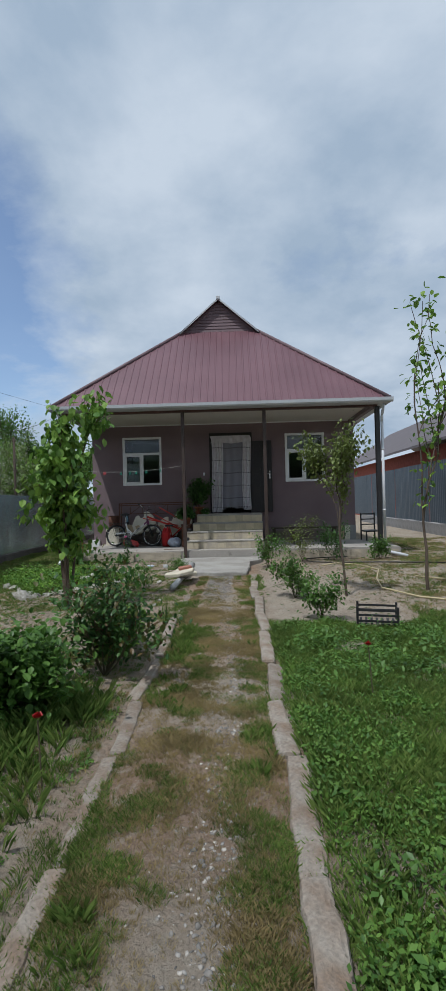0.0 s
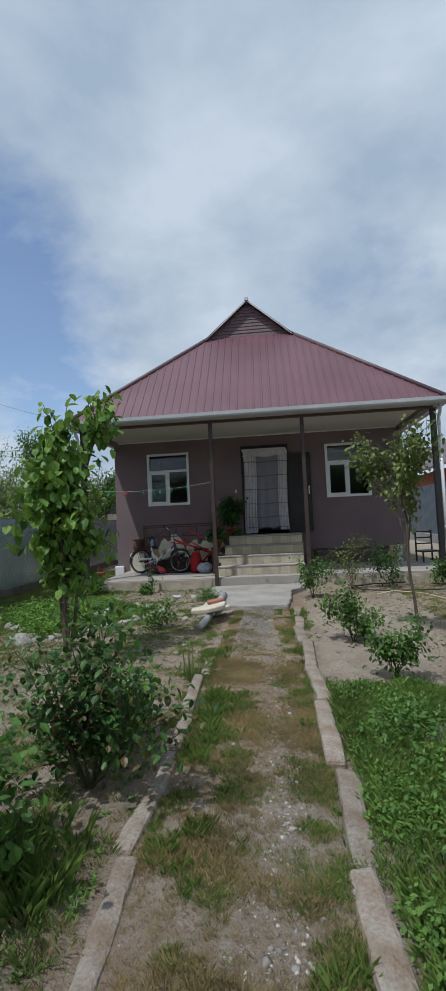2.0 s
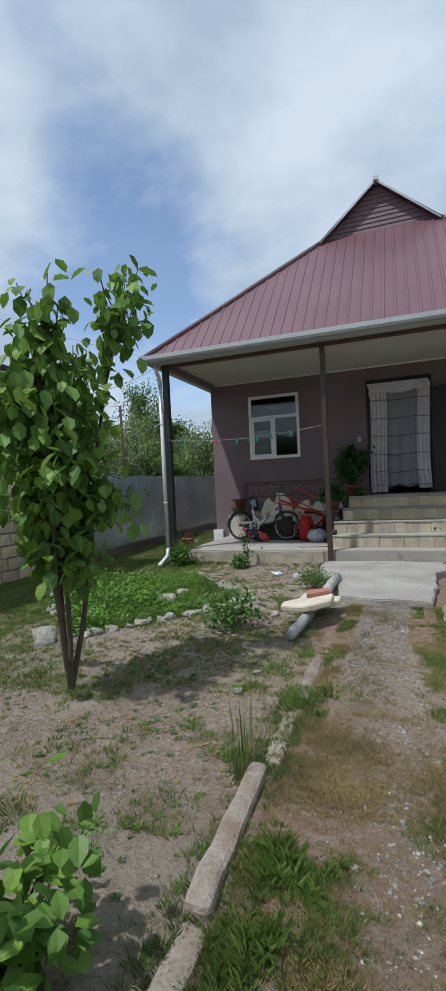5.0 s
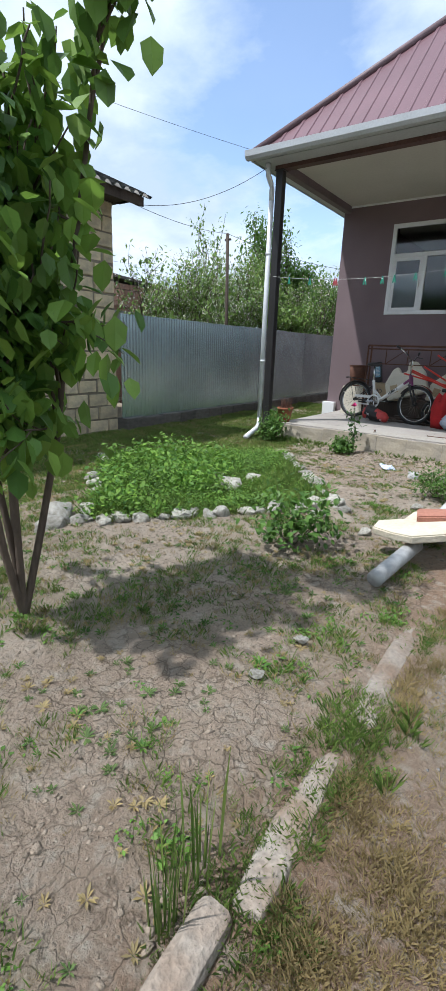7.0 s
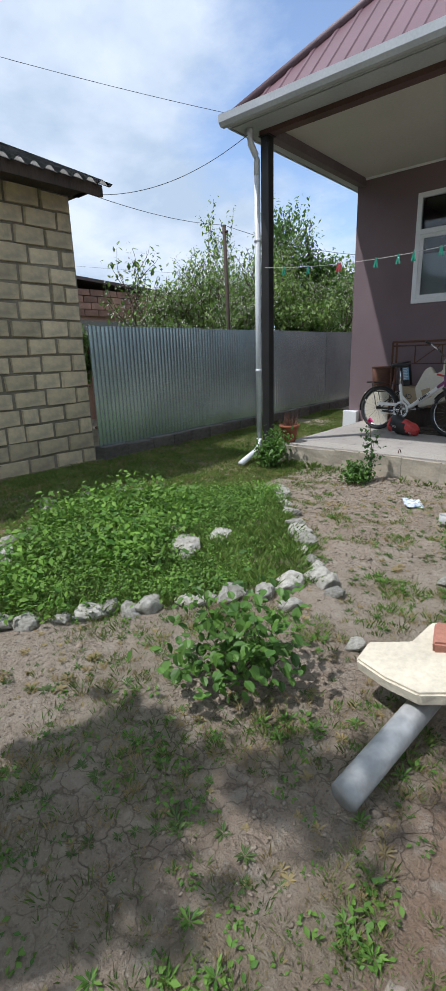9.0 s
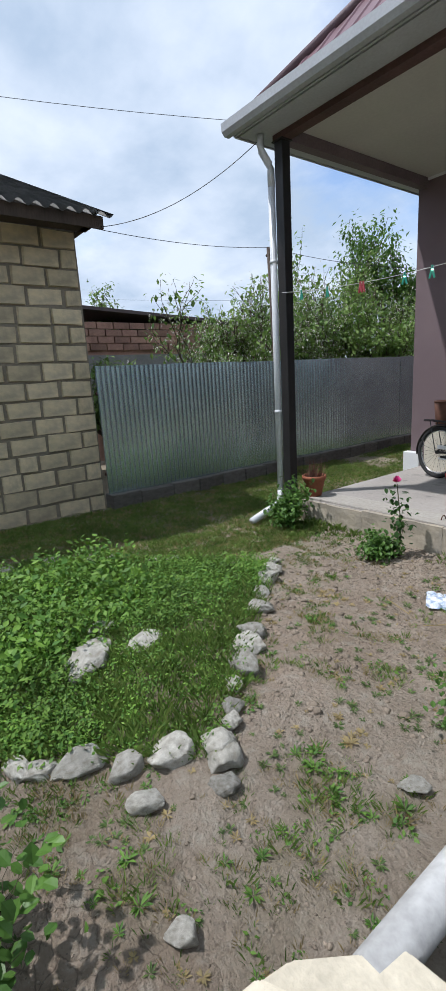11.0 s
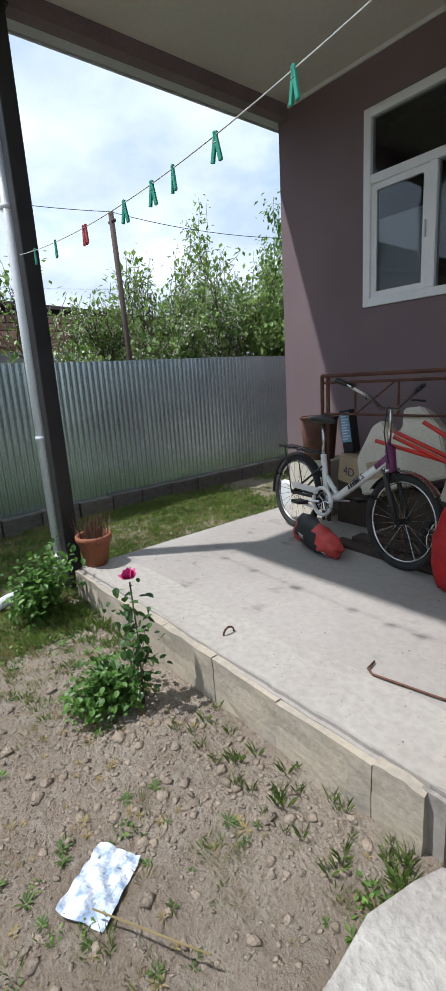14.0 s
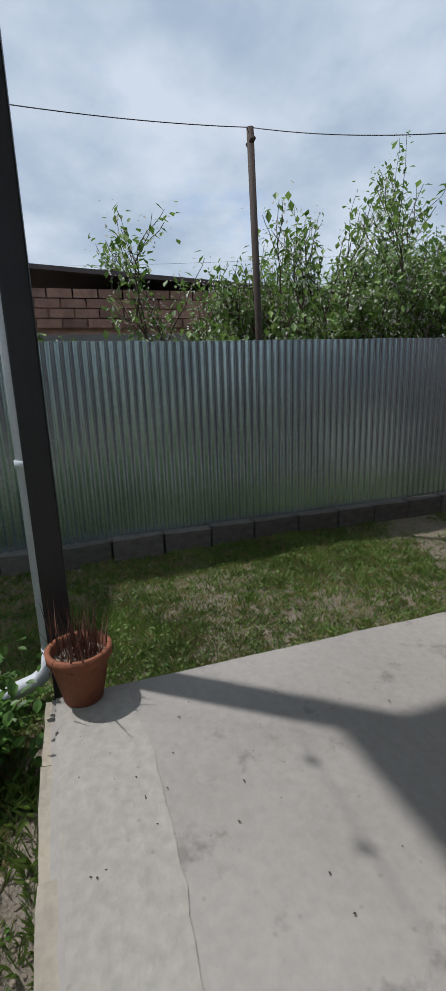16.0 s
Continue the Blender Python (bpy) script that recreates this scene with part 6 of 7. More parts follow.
def peg(at, mat, label, rz):
    p = thing("clothes_peg", at, label, "clothes peg", "clothes pegs")
    for s in (-1, 1):
        o = part("jaw", boxed(-0.007, 0.007, -0.004, 0.006, -0.075, 0.012, bevel=0.002), mat, p)
        o.matrix_basis = pose(0, 0, 0, 0, 13 * s, 0)
    bm = bmesh.new()
    tube(bm, [(-0.008, 0, -0.02), (0.008, 0, -0.02)], 0.005, 6)
    part("spring", bm, CHROME, p)
    p.matrix_basis = pose(*at, 0, 0, rz)


for u, m, w in ((0.09, GREENPL, "dark green"), (0.20, GREENPL, "pale green"), (0.325, PINKPL, "faded red"), (0.335, PINKPL, "dull red"), (0.469, GREENPL, "green"), (0.547, GREENPL, "green"), (0.598, GREENPL, "dark green"), (0.685, GREENPL, "green"), (0.803, GREENPL, "bright green")):
    q = Vector(LA).lerp(Vector(LB), u) - Vector((0, 0, 0.40 * u * (1 - u)))
    peg(tuple(q), m, w + " plastic clothes peg clipped on the clothesline", 10 if w == "green" else -15)

PT = Vector((-6.0, 12.9, 3.08))
bm = bmesh.new()
tube(bm, [(-5.98, 13.0, GZ - 0.1), PT], 0.035, 8, 0.030)
tube(bm, [(-6.05, 12.9, 2.98), (-5.93, 12.9, 2.98)], 0.02, 6)
solo("cable_pole", bm, DARKWOOD, "thin dark pole behind the sheet fence carrying a cable", "pole", smooth=True)
for a, b_, s, l in (((-5.35, 9.9, 2.80), PT, 0.06, "shed to the pole"), (PT, (-4.02, 14.6, 2.55), 0.10, "pole to the house"), ((-5.35, 9.9, 2.80), (-4.02, 10.98, 3.30), 0.16, "shed to the eaves"), ((-4.15, 10.72, 3.44), (-9.0, 3.0, 5.2), 0.25, "eaves away over the garden"), ((-14.0, 22.0, 3.4), (-3.9, 20.0, 3.5), 0.2, "far off behind the trees"), ((-14.0, 9.0, 3.6), (-4.0, 24.0, 3.0), 0.3, "far off over the orchard")):
    bm = bmesh.new()
    tube(bm, sag(a, b_, s), 0.0035 if a[0] > -6.5 and b_[0] > -6.5 else 0.0022, 5)
    solo("cable", bm, CABLE, "black overhead cable from the " + l if "to" in l else "thin black overhead cable " + l, "cable", "overhead cables", smooth=True)

# ---- debris by the path ----
bm = bmesh.new()
tube(bm, [(-0.97, 7.32, -0.10), (-0.90, 7.85, -0.05)], 0.045, 16)
solo("broken_pipe", bm, GREYPIPE, "cracked grey pipe lying on the ground under plaster", "pipe", "broken pipes", smooth=True)
bm = bmesh.new()
tube(bm, [(-0.90, 8.35, -0.07), (-0.90, 9.05, -0.06), (-0.88, 9.62, -0.05)], 0.055, 16)
solo("broken_pipe", bm, GREYPIPE, "pale dirty pipe lying beside the landing", "pipe", "broken pipes", smooth=True)


def shard(at, outline, h, rot, mat, name, label, category, group=""):
    bm = prism(bmesh.new(), outline, 2, 0, h)
    bmesh.ops.bevel(bm, geom=bm.edges[:], offset=0.008, segments=2, affect="EDGES")
    o = solo(name, bm, mat, label, category, group)
    o.matrix_basis = pose(*at, *rot)
    return o


shard((-1.02, 7.72, -0.01), [(0, 0), (0.12, -0.05), (0.34, 0.02), (0.38, 0.22), (0.26, 0.42), (0.10, 0.38), (0.05, 0.24), (-0.10, 0.20), (-0.12, 0.08)], 0.05, (4, -8, 10), PLASTER, "plaster_piece", "broken cream plaster slab lying over the pipe", "plaster slab", "plaster slabs")
shard((-1.05, 8.02, -0.06), [(0, 0), (0.22, 0.02), (0.36, 0.20), (0.30, 0.48), (0.12, 0.44), (0.0, 0.2)], 0.05, (-3, -4, -8), PLASTER, "plaster_piece", "broken cream plaster slab beside the pipe", "plaster slab", "plaster slabs")
shard((-0.93, 7.92, 0.055), [(0, 0), (0.22, 0.0), (0.24, 0.13), (0.02, 0.14)], 0.055, (4, -6, 22), BRICKRED, "broken_brick", "broken salmon brick on the plaster slab", "brick")

# paper, cup and stick on the soil
bm = bmesh.new()
bmesh.ops.create_grid(bm, x_segments=16, y_segments=22, size=1)
for v in bm.verts:
    v.co = Vector((v.co.x * 0.075, v.co.y * 0.105, 0))
    q = noise.noise_vector(Vector((v.co.x * 16, v.co.y * 16, 2.0)))
    v.co += Vector((q.x * 0.006, q.y * 0.006, 0.012 + abs(q.z) * 0.034))
bmesh.ops.solidify(bm, geom=bm.faces[:], thickness=0.0012)
pp = solo("paper_leaflet", bm, LEAFLET, "crumpled pale leaflet with grey blue print lying on the soil", "paper")
pp.matrix_basis = pose(-1.855, 10.355, float(height(-1.86, 10.36)) + 0.004, 2, 3, 30)
cp = thing("pipe_end", (-1.48, 10.0, -0.15), "short grey pipe end standing in the soil", "pipe")
bm = bmesh.new()
n = 24
rings = [[bm.verts.new((q * math.cos(6.2832 * i / n), q * math.sin(6.2832 * i / n), z)) for i in range(n)] for q, z in ((0.052, 0.0), (0.050, 0.058), (0.044, 0.058), (0.046, 0.02))]
for A, B in zip(rings, rings[1:]):
    for i in range(n):
        bm.faces.new((A[i], A[(i + 1) % n], B[(i + 1) % n], B[i]))
part("wall", bm, GREYPIPE, cp, smooth=True)
for a, b_ in (((-1.78, 10.30, -0.125), (-1.48, 10.47, -0.12)), ((-1.72, 9.95, -0.12), (-1.62, 10.06, -0.115)), ((-2.05, 10.1, -0.125), (-1.85, 10.02, -0.125))):
    bm = bmesh.new()
    tube(bm, [a, b_], 0.0028, 6)
    solo("stick", bm, DRYGRASS, "dry broken stick lying on the soil", "stick", "sticks")

# hoses, crate and things by the east end of the terrace
bm = bmesh.new()
tube(bm, [(1.7, 9.6, -0.12), (2.05, 9.95, -0.12), (2.45, 9.6, -0.12), (2.62, 8.9, -0.12), (2.30, 7.9, -0.12), (2.15, 7.1, -0.12), (2.45, 6.4, -0.12), (3.4, 5.7, -0.12)], 0.012, 8)
solo("garden_hose", bm, HOSE, "pale yellow garden hose lying on the dry lawn", "garden hose", "garden hoses", smooth=True)
bm = bmesh.new()
tube(bm, [(2.5, 10.9, -0.11), (1.9, 10.85, -0.11), (1.5, 10.6, -0.11), (1.55, 10.15, -0.11), (2.0, 9.95, -0.11), (2.9, 9.9, -0.11), (4.2, 9.6, -0.11)], 0.014, 8)
solo("garden_hose", bm, DARKHOSE, "dark rubber hose looped on the soil", "garden hose", "garden hoses", smooth=True)
bm = bmesh.new()
tube(bm, [(3.0, 8.1, -0.12), (3.5, 7.6, -0.12), (4.6, 7.2, -0.12)], 0.012, 8)
solo("garden_hose", bm, HOSE, "pale end of a garden hose on the lawn", "garden hose", "garden hoses", smooth=True)


def crate(at, rz):
    c = thing("plastic_crate", at, "black plastic vegetable crate lying on the grass", "crate", rz=rz)
    w, d, h = 0.40, 0.26, 0.16
    for x in (0, w):
        for y in (0, d):
            part("corner_post", boxed(x - 0.012, x + 0.012, y - 0.012, y + 0.012, 0, h + 0.02, bevel=0.003), BLACKPL, c)
    for z in (0.02, 0.08, 0.13):
        for a in ((0, w, -0.006, 0.0), (0, w, d, d + 0.006), (-0.006, 0.0, 0, d), (w, w + 0.006, 0, d)):
            part("slat", boxed(*a, z, z + 0.022), BLACKPL, c)
    for k in range(7):
        part("floor_bar", boxed(0.02 + k * 0.055, 0.045 + k * 0.055, 0, d, 0.0, 0.008), BLACKPL, c)


crate((1.28, 5.0, -0.10), -14)
ch = thing("old_chair", (3.0, 12.9, SZ), "broken dark metal chair against the house corner", "chair")
for x in (0, 0.38):
    for y in (0, 0.36):
        part("leg", boxed(x, x + 0.03, y, y + 0.03, 0, 0.45 if y == 0 else 0.95), BLACKPL, ch)
part("seat", boxed(0, 0.41, 0, 0.39, 0.45, 0.49, bevel=0.01), BLACKPL, ch)
for z in (0.62, 0.76, 0.90):
    part("back_rail", boxed(0.03, 0.38, 0.365, 0.385, z, z + 0.03), BLACKPL, ch)
ch.matrix_basis = pose(3.42, 12.75, -0.15, 0, 0, 8)
bs = thing("bench_seat", (0, 0, 0), "low weathered wooden bench against the house wall", "bench")
part("seat", boxed(0.95, 2.75, 13.0, 13.3, 0.42, 0.46, bevel=0.006), DARKWOOD, bs)
for x in (1.0, 2.62):
    part("leg", boxed(x, x + 0.07, 13.05, 13.25, SZ, 0.42), DARKWOOD, bs)
for x, m, l in ((2.80, CARDBOARD, "brown board leaning on the wall"), (2.98, PALEBOARD, "pale board leaning on the wall"), (3.12, GREYPLASTER, "grey board leaning on the wall")):
    o = solo("leaning_board", boxed(0, 0.16, 0, 0.02, 0, 0.42, bevel=0.003), m, l, "board", "leaning boards")
    o.matrix_basis = pose(x, 13.30, SZ, -16, 6, 0)

# ---- stones round the planted bed ----
r = random.Random(77)
stone_shapes = []
for k in range(9):
    bm = bmesh.new()
    for _ in range(20):
        d = Vector((r.gauss(0, 1), r.gauss(0, 1), r.gauss(0, 0.8))).normalized()
        bm.verts.new(d * r.uniform(0.85, 1.05))
    bmesh.ops.convex_hull(bm, input=bm.verts[:])
    bmesh.ops.delete(bm, geom=[v for v in bm.verts if not v.link_faces], context="VERTS")
    bmesh.ops.dissolve_limit(bm, angle_limit=0.35, verts=bm.verts[:], edges=bm.edges[:])
    bmesh.ops.bevel(bm, geom=bm.edges[:], offset=0.05, segments=1, affect="EDGES", clamp_overlap=True)
    bmesh.ops.triangulate(bm, faces=bm.faces[:])
    bmesh.ops.subdivide_edges(bm, edges=[e for e in bm.edges if e.calc_length() > 0.35], cuts=2)
    for v in bm.verts:
        v.co += noise.noise_vector(v.co * 2.1 + Vector((k * 5, 0, 0))) * 0.12 + noise.noise_vector(v.co * 6 + Vector((0, k * 5, 0))) * 0.035
    stone_shapes.append(mesh_of("stone", bm, STONE, smooth=True))
stones = tagged(thing("stone_edging", (0, 0, 0), "ring of pale field stones round the planted bed", "stone edging"))
for i in range(4):
    a, b_ = Vector(RING[i]), Vector(RING[(i + 1) % 4])
    L = (b_ - a).length
    s = 0.0
    while s < L:
        q = r.uniform(0.07, 0.13) if i == 0 else r.uniform(0.07, 0.12)
        if r.random() < (0.97 if i in (0, 1) else 0.6):
            p = a.lerp(b_, s / L)
            o = new("stone", r.choice(stone_shapes))
            o.parent = stones
            o.matrix_basis = Matrix.Translation((p.x + r.uniform(-0.03, 0.03), p.y + r.uniform(-0.03, 0.03), GZ + q * (0.16 if i == 0 else 0.26))) @ pose(0, 0, 0, r.uniform(-12, 12), r.uniform(-12, 12), r.uniform(0, 360)) @ Matrix.Diagonal((q * r.uniform(0.8, 1.15), q * r.uniform(0.55, 0.85), q * r.uniform(0.5, 0.75), 1))
        s += q * 1.55
for x, y, q in ((-2.68, 8.42, 0.15), (-2.95, 8.62, 0.09), (-2.62, 8.72, 0.12), (-1.17, 8.97, 0.045), (-1.30, 8.1, 0.05), (-3.15, 6.92, 0.16), (-3.0, 6.75, 0.12), (-1.72, 8.22, 0.06), (-1.60, 8.47, 0.055), (-1.05, 6.62, 0.03), (-1.08, 6.3, 0.03)):
    o = new("field_stone", r.choice(stone_shapes))
    tagged(o, "pale field stone lying in the garden bed", "stone", "field stones")
    o.matrix_basis = Matrix.Translation((x, y, GZ + q * 0.2)) @ pose(0, 0, 0, 10, -8, 900 * q) @ Matrix.Diagonal((q * 1.3, q * 0.8, q * 0.7, 1))

# ---- single roses ----
rs = plant("rose", (-2.46, 10.86, -0.14), "single tall pink rose on a thin stem in bare soil", "rose", 91, 2, 0.20, 0.005, 1, 0.3, LEAF_DARK, 0.045, 2, STEM, "single roses", scatter_=0.035, lean=0.15, rise=0.25)
bm = bmesh.new()
tube(bm, [(0, 0, 0), (-0.01, 0.01, 0.3), (-0.05, 0.02, 0.55)], 0.004, 6)
part("cane", bm, STEM, rs, smooth=True)
flower(rs, (-0.055, 0.02, 0.56), PINK, 0.046)
rr = np.random.default_rng(3)
leaves("upper_foliage", [(-0.03 + rr.normal(0, 0.05), 0.01 + rr.normal(0, 0.05), rr.uniform(0.15, 0.54)) for _ in range(70)], 0.044, LEAF_DARK, rs, rr, 0.6)
plant("rose_shoot", (-2.56, 10.74, -0.14), "low bushy rose shoot beside the pink rose", "rose", 92, 5, 0.11, 0.003, 2, 0.7, LEAF, 0.034, 4, STEM, "single roses", scatter_=0.04, lean=0.5)
for k, (x, y, z) in enumerate(((0.92, 3.2, 0.20), (1.30, 2.6, 0.12), (-0.92, 2.2, 0.18))):
    f = thing("red_rose", (x, y, GZ), "red rose on a thin stem among the weeds", "rose", "single roses")
    bm = bmesh.new()
    tube(bm, [(0.02, 0, 0), (0, 0.01, z + 0.15)], 0.004, 6)
    part("cane", bm, STEM, f)
    flower(f, (0, 0.01, z + 0.16), REDPETAL, 0.030)


# ---- grass, weeds, clods and pebbles ----
def blades(n, spread, w, seed, curl=0.35):
    r = np.random.default_rng(seed)
    V, F = [], []
    for i in range(n):
        a, b, h = r.uniform(0, 6.283), r.uniform(0, spread), r.uniform(0.5, 1.0)
        x, y, t = b * math.cos(a), b * math.sin(a), r.uniform(0, 6.283)
        dx, dy = math.cos(t) * w, math.sin(t) * w
        lx, ly = math.cos(a) * curl * h, math.sin(a) * curl * h
        k = len(V)
        V += [(x - dx, y - dy, -0.1), (x + dx, y + dy, -0.1), (x + lx * 0.4 + dx * 0.7, y + ly * 0.4 + dy * 0.7, h * 0.6), (x + lx, y + ly, h)]
        F += [(k, k + 1, k + 2), (k, k + 2, k + 3)]
    return V, F


def clump(n, rad, high, size, seed, droop=0.3):
    r = np.random.default_rng(seed)
    V, F = [], []
    for i in range(n):
        a, b = r.uniform(0, 6.283), rad * math.sqrt(r.uniform(0, 1))
        c = Vector((b * math.cos(a), b * math.sin(a), high * r.uniform(0.05, 1.0) * (1 - 0.5 * (b / rad) ** 2)))
        m = Matrix.Translation(c) @ Euler((r.normal(-droop, 0.5), r.normal(0, 0.3), r.uniform(0, 6.283))).to_matrix().to_4x4()
        s = size * r.uniform(0.6, 1.3)
        k = len(V)
        for p in SMALL_T:
            V.append(tuple(m @ (Vector(p) * s)))
        F += [(k, k + 1, k + 2), (k, k + 2, k + 3)]
    return V, F


rock = []


def sow(name, n, x0, x1, y0, y1, dens, tmpl, size, mat, label, seed, tilt=0.0, lift=0.0):
    r = np.random.default_rng(seed)
    x, y = r.uniform(x0, x1, n), r.uniform(y0, y1, n)
    d = dens(x, y)
    keep = r.uniform(0, 1, n) < d
    x, y, d = x[keep], y[keep], d[keep]
    k = len(x)
    if k == 0:
        return
    s = size * (r.uniform(0.55, 1.25, k) if tmpl is not rock else 0.4 + 1.5 * r.uniform(0, 1, k) ** 3) * (0.6 + 0.5 * np.clip(d, 0, 1))
    P = np.stack([x, y, height(x, y) + lift], -1)
    for j, (tv, tf) in enumerate(tmpl):
        m = np.arange(k) % len(tmpl) == j
        o = many(name, tv, tf, P[m], r.uniform(0, 6.28, m.sum()), s[m], mat, tilt=r.normal(0, tilt, m.sum()) if tilt else None)
        if o:
            tagged(o, label, "grass" if "grass" in name else "ground cover", kind="stuff")


TUFT = [blades(9, 0.7, 0.05, 1, 0.6), blades(11, 0.9, 0.045, 2, 0.8), blades(8, 0.5, 0.055, 22, 0.5)]
FINE = [blades(15, 0.16, 0.010, 13, 0.07), blades(13, 0.2, 0.009, 14, 0.09)]
LONG = [blades(14, 0.25, 0.018, 3, 0.55), blades(16, 0.3, 0.016, 4, 0.7)]
ROSETTE = []
for k in range(3):
    rr = np.random.default_rng(300 + k)
    V, F = [], []
    for i in range(13 + 3 * k):
        a, h, q = rr.uniform(0, 6.283), rr.uniform(0.02, 0.5), rr.uniform(0.5, 1.1)
        ca, sa, w = math.cos(a), math.sin(a), 0.13 * q
        n0 = len(V)
        V += [(0.05 * ca, 0.05 * sa, 0.0), (0.55 * q * ca - w * sa, 0.55 * q * sa + w * ca, h * 0.8), (q * ca, q * sa, h), (0.55 * q * ca + w * sa, 0.55 * q * sa - w * ca, h * 0.8)]
        F += [(n0, n0 + 1, n0 + 2), (n0, n0 + 2, n0 + 3)]
    ROSETTE.append((V, F))
SPRIG = [clump(14, 1.0, 0.7, 0.55, 6), clump(11, 1.0, 0.5, 0.65, 7)]
patch = lambda x, y: np.clip(green(x, y) - 0.05, 0, 1)
path_zone = lambda x, y: patch(x, y) * ((x > -0.62) & (x < 0.24))
leftz = lambda x, y: patch(x, y) * (x < -0.74) * (x > -3.8) * ~inside(x, y, RING)
lawnz = lambda x, y: patch(x, y) * ~((x > -3.75) & (y > 11)) * ((x < -3.6) | (y > 8))
sow("path_grass", 70000, -0.62, 0.26, 0.0, 8.6, lambda x, y: path_zone(x, y) ** 1.3 * 0.62, TUFT, 0.032, GRASS, "short patchy green grass on the path", 101)
sow("dry_grass", 56000, -0.62, 0.26, 0.0, 8.6, lambda x, y: path_zone(x, y) * 0.30 + (0.16 + 0.95 * np.clip(field(x * 0.9 + y * 0.4, y, 0.2, 15) * 1.6 - 0.55, 0, 1)) * (1 - 0.55 * np.exp(-((x + 0.03 + 0.05 * np.sin(y * 1.3)) / 0.13) ** 2)) * (1 - 0.7 * ((x > -0.5) & (x < -0.05) & (y > 6.2))), TUFT, 0.028, DRYGRASS, "short dry straw-coloured grass on the path", 102)
sow("edge_grass", 9000, -0.62, 0.26, 0.0, 8.6, lambda x, y: path_zone(x, y) * (np.exp(-((x + 0.45) / 0.12) ** 2) + np.exp(-((x - 0.16) / 0.09) ** 2)) * (field(x, y, 0.5, 41) > 0.55), LONG, 0.065, GRASS, "longer green grass tufts along the kerbs", 103)
sow("path_weeds", 1500, -0.62, 0.26, 0.0, 8.6, lambda x, y: path_zone(x, y) ** 2 * field(x, y, 0.4, 42), SPRIG, 0.035, WEED, "small weeds in the path", 114)
sow("kerb_grass", 5200, -0.80, -0.58, 0.0, 7.2, lambda x, y: field(x, y, 0.35, 43) ** 2.4, TUFT, 0.036, GRASS, "grass grown over the sunken kerb", 115)
sow("kerb_grass", 4200, 0.22, 0.42, 0.0, 8.6, lambda x, y: field(x, y, 0.35, 44) ** 2 * 0.8, TUFT, 0.05, GRASS, "grass grown over the kerb", 116)
sow("garden_grass", 42000, -3.8, -0.74, 0.0, 11.0, lambda x, y: 0.55 * leftz(x, y) * (0.35 + 0.65 * soft(y, 1.2, 2.6)), TUFT, 0.048, GRASS, "short green grass and weeds on the garden soil", 104)
sow("garden_weeds", 9000, -3.8, -0.74, 0.5, 11.0, lambda x, y: leftz(x, y) * (0.4 + 0.6 * soft(y, 1.2, 2.6)), SPRIG + ROSETTE[:1], 0.040, WEED, "low broad-leaved weeds in the garden", 105)
sow("dry_garden_grass", 30000, -3.8, -0.74, 0.0, 11.0, lambda x, y: 0.6 * leftz(x, y) + 0.03, TUFT, 0.036, DRYGRASS, "dry yellow blades among the garden weeds", 134)
sow("dead_sprig", 2600, -3.6, -0.78, 4.0, 11.0, lambda x, y: (green(x, y) < 0.5) * field(x, y, 0.3, 48) ** 2, ROSETTE, 0.030, DRYGRASS, "withered straw-coloured sprigs on the soil", 137)
sow("seedling", 4200, -3.6, -0.78, 4.0, 11.0, lambda x, y: (green(x, y) < 0.4) * field(x, y, 0.25, 45) ** 2 * 0.8, ROSETTE, 0.034, SEEDLING, "small scattered seedlings in bare soil", 117)
sow("seedling", 1800, 0.45, 3.0, 5.3, 11.0, lambda x, y: field(x, y, 0.25, 46) ** 2 * 0.8, ROSETTE, 0.04, SEEDLING, "small scattered seedlings in the planted bed", 118)
sow("tall_grass", 5, -0.86, -0.78, 5.45, 5.6, lambda x, y: 1 + 0 * x, FINE, 0.26, GRASS, "tuft of long narrow grass by the kerb", 119)
sow("tall_grass", 1500, -1.9, -0.85, 1.2, 3.4, lambda x, y: field(x, y, 0.6, 47) ** 2, LONG, 0.14, GRASS, "long dark grass under the bushes", 131)
sow("lawn_grass", 60000, -5.62, -3.3, 6.5, 16.0, lambda x, y: lawnz(x, y) * (0.55 + 0.45 * field(x * 0.8 + y * 0.6, y, 0.4, 16)), TUFT + SPRIG, 0.052, GRASS, "mown green lawn grass along the fence", 106)
sow("lawn_dry_grass", 56000, -5.62, -3.3, 6.5, 16.0, lambda x, y: lawnz(x, y) * 0.7, TUFT, 0.034, DRYGRASS, "dry blades in the lawn along the fence", 107)
sow("right_weeds", 15000, 0.40, 4.6, 0.0, 5.6, lambda x, y: patch(x, y) * np.clip(field(x, y, 0.28, 49) * 1.9 - 0.25, 0.04, 1), [clump(22, 1.0, 1.3, 0.30, 8), clump(24, 1.0, 1.0, 0.34, 9)], 0.078, WEED, "dense leafy green weeds beside the path", 108)
sow("right_large_weeds", 1300, 0.55, 4.6, 0.0, 4.8, lambda x, y: (field(x, y, 0.8, 48) > 0.45) * 0.9, [clump(20, 1.0, 1.4, 0.32, 12), clump(26, 1.0, 1.1, 0.28, 19)], 0.13, LEAF, "taller leafy plants among the weeds", 132)
sow("right_grass", 42000, 0.40, 4.6, 0.0, 5.6, patch, TUFT, 0.06, GRASS, "green grass among the weeds beside the path", 109)
sow("bed_grass", 26000, 0.42, 6.8, 5.3, 16.0, patch, TUFT, 0.05, GRASS, "sparse grass on the dry lawn", 110)
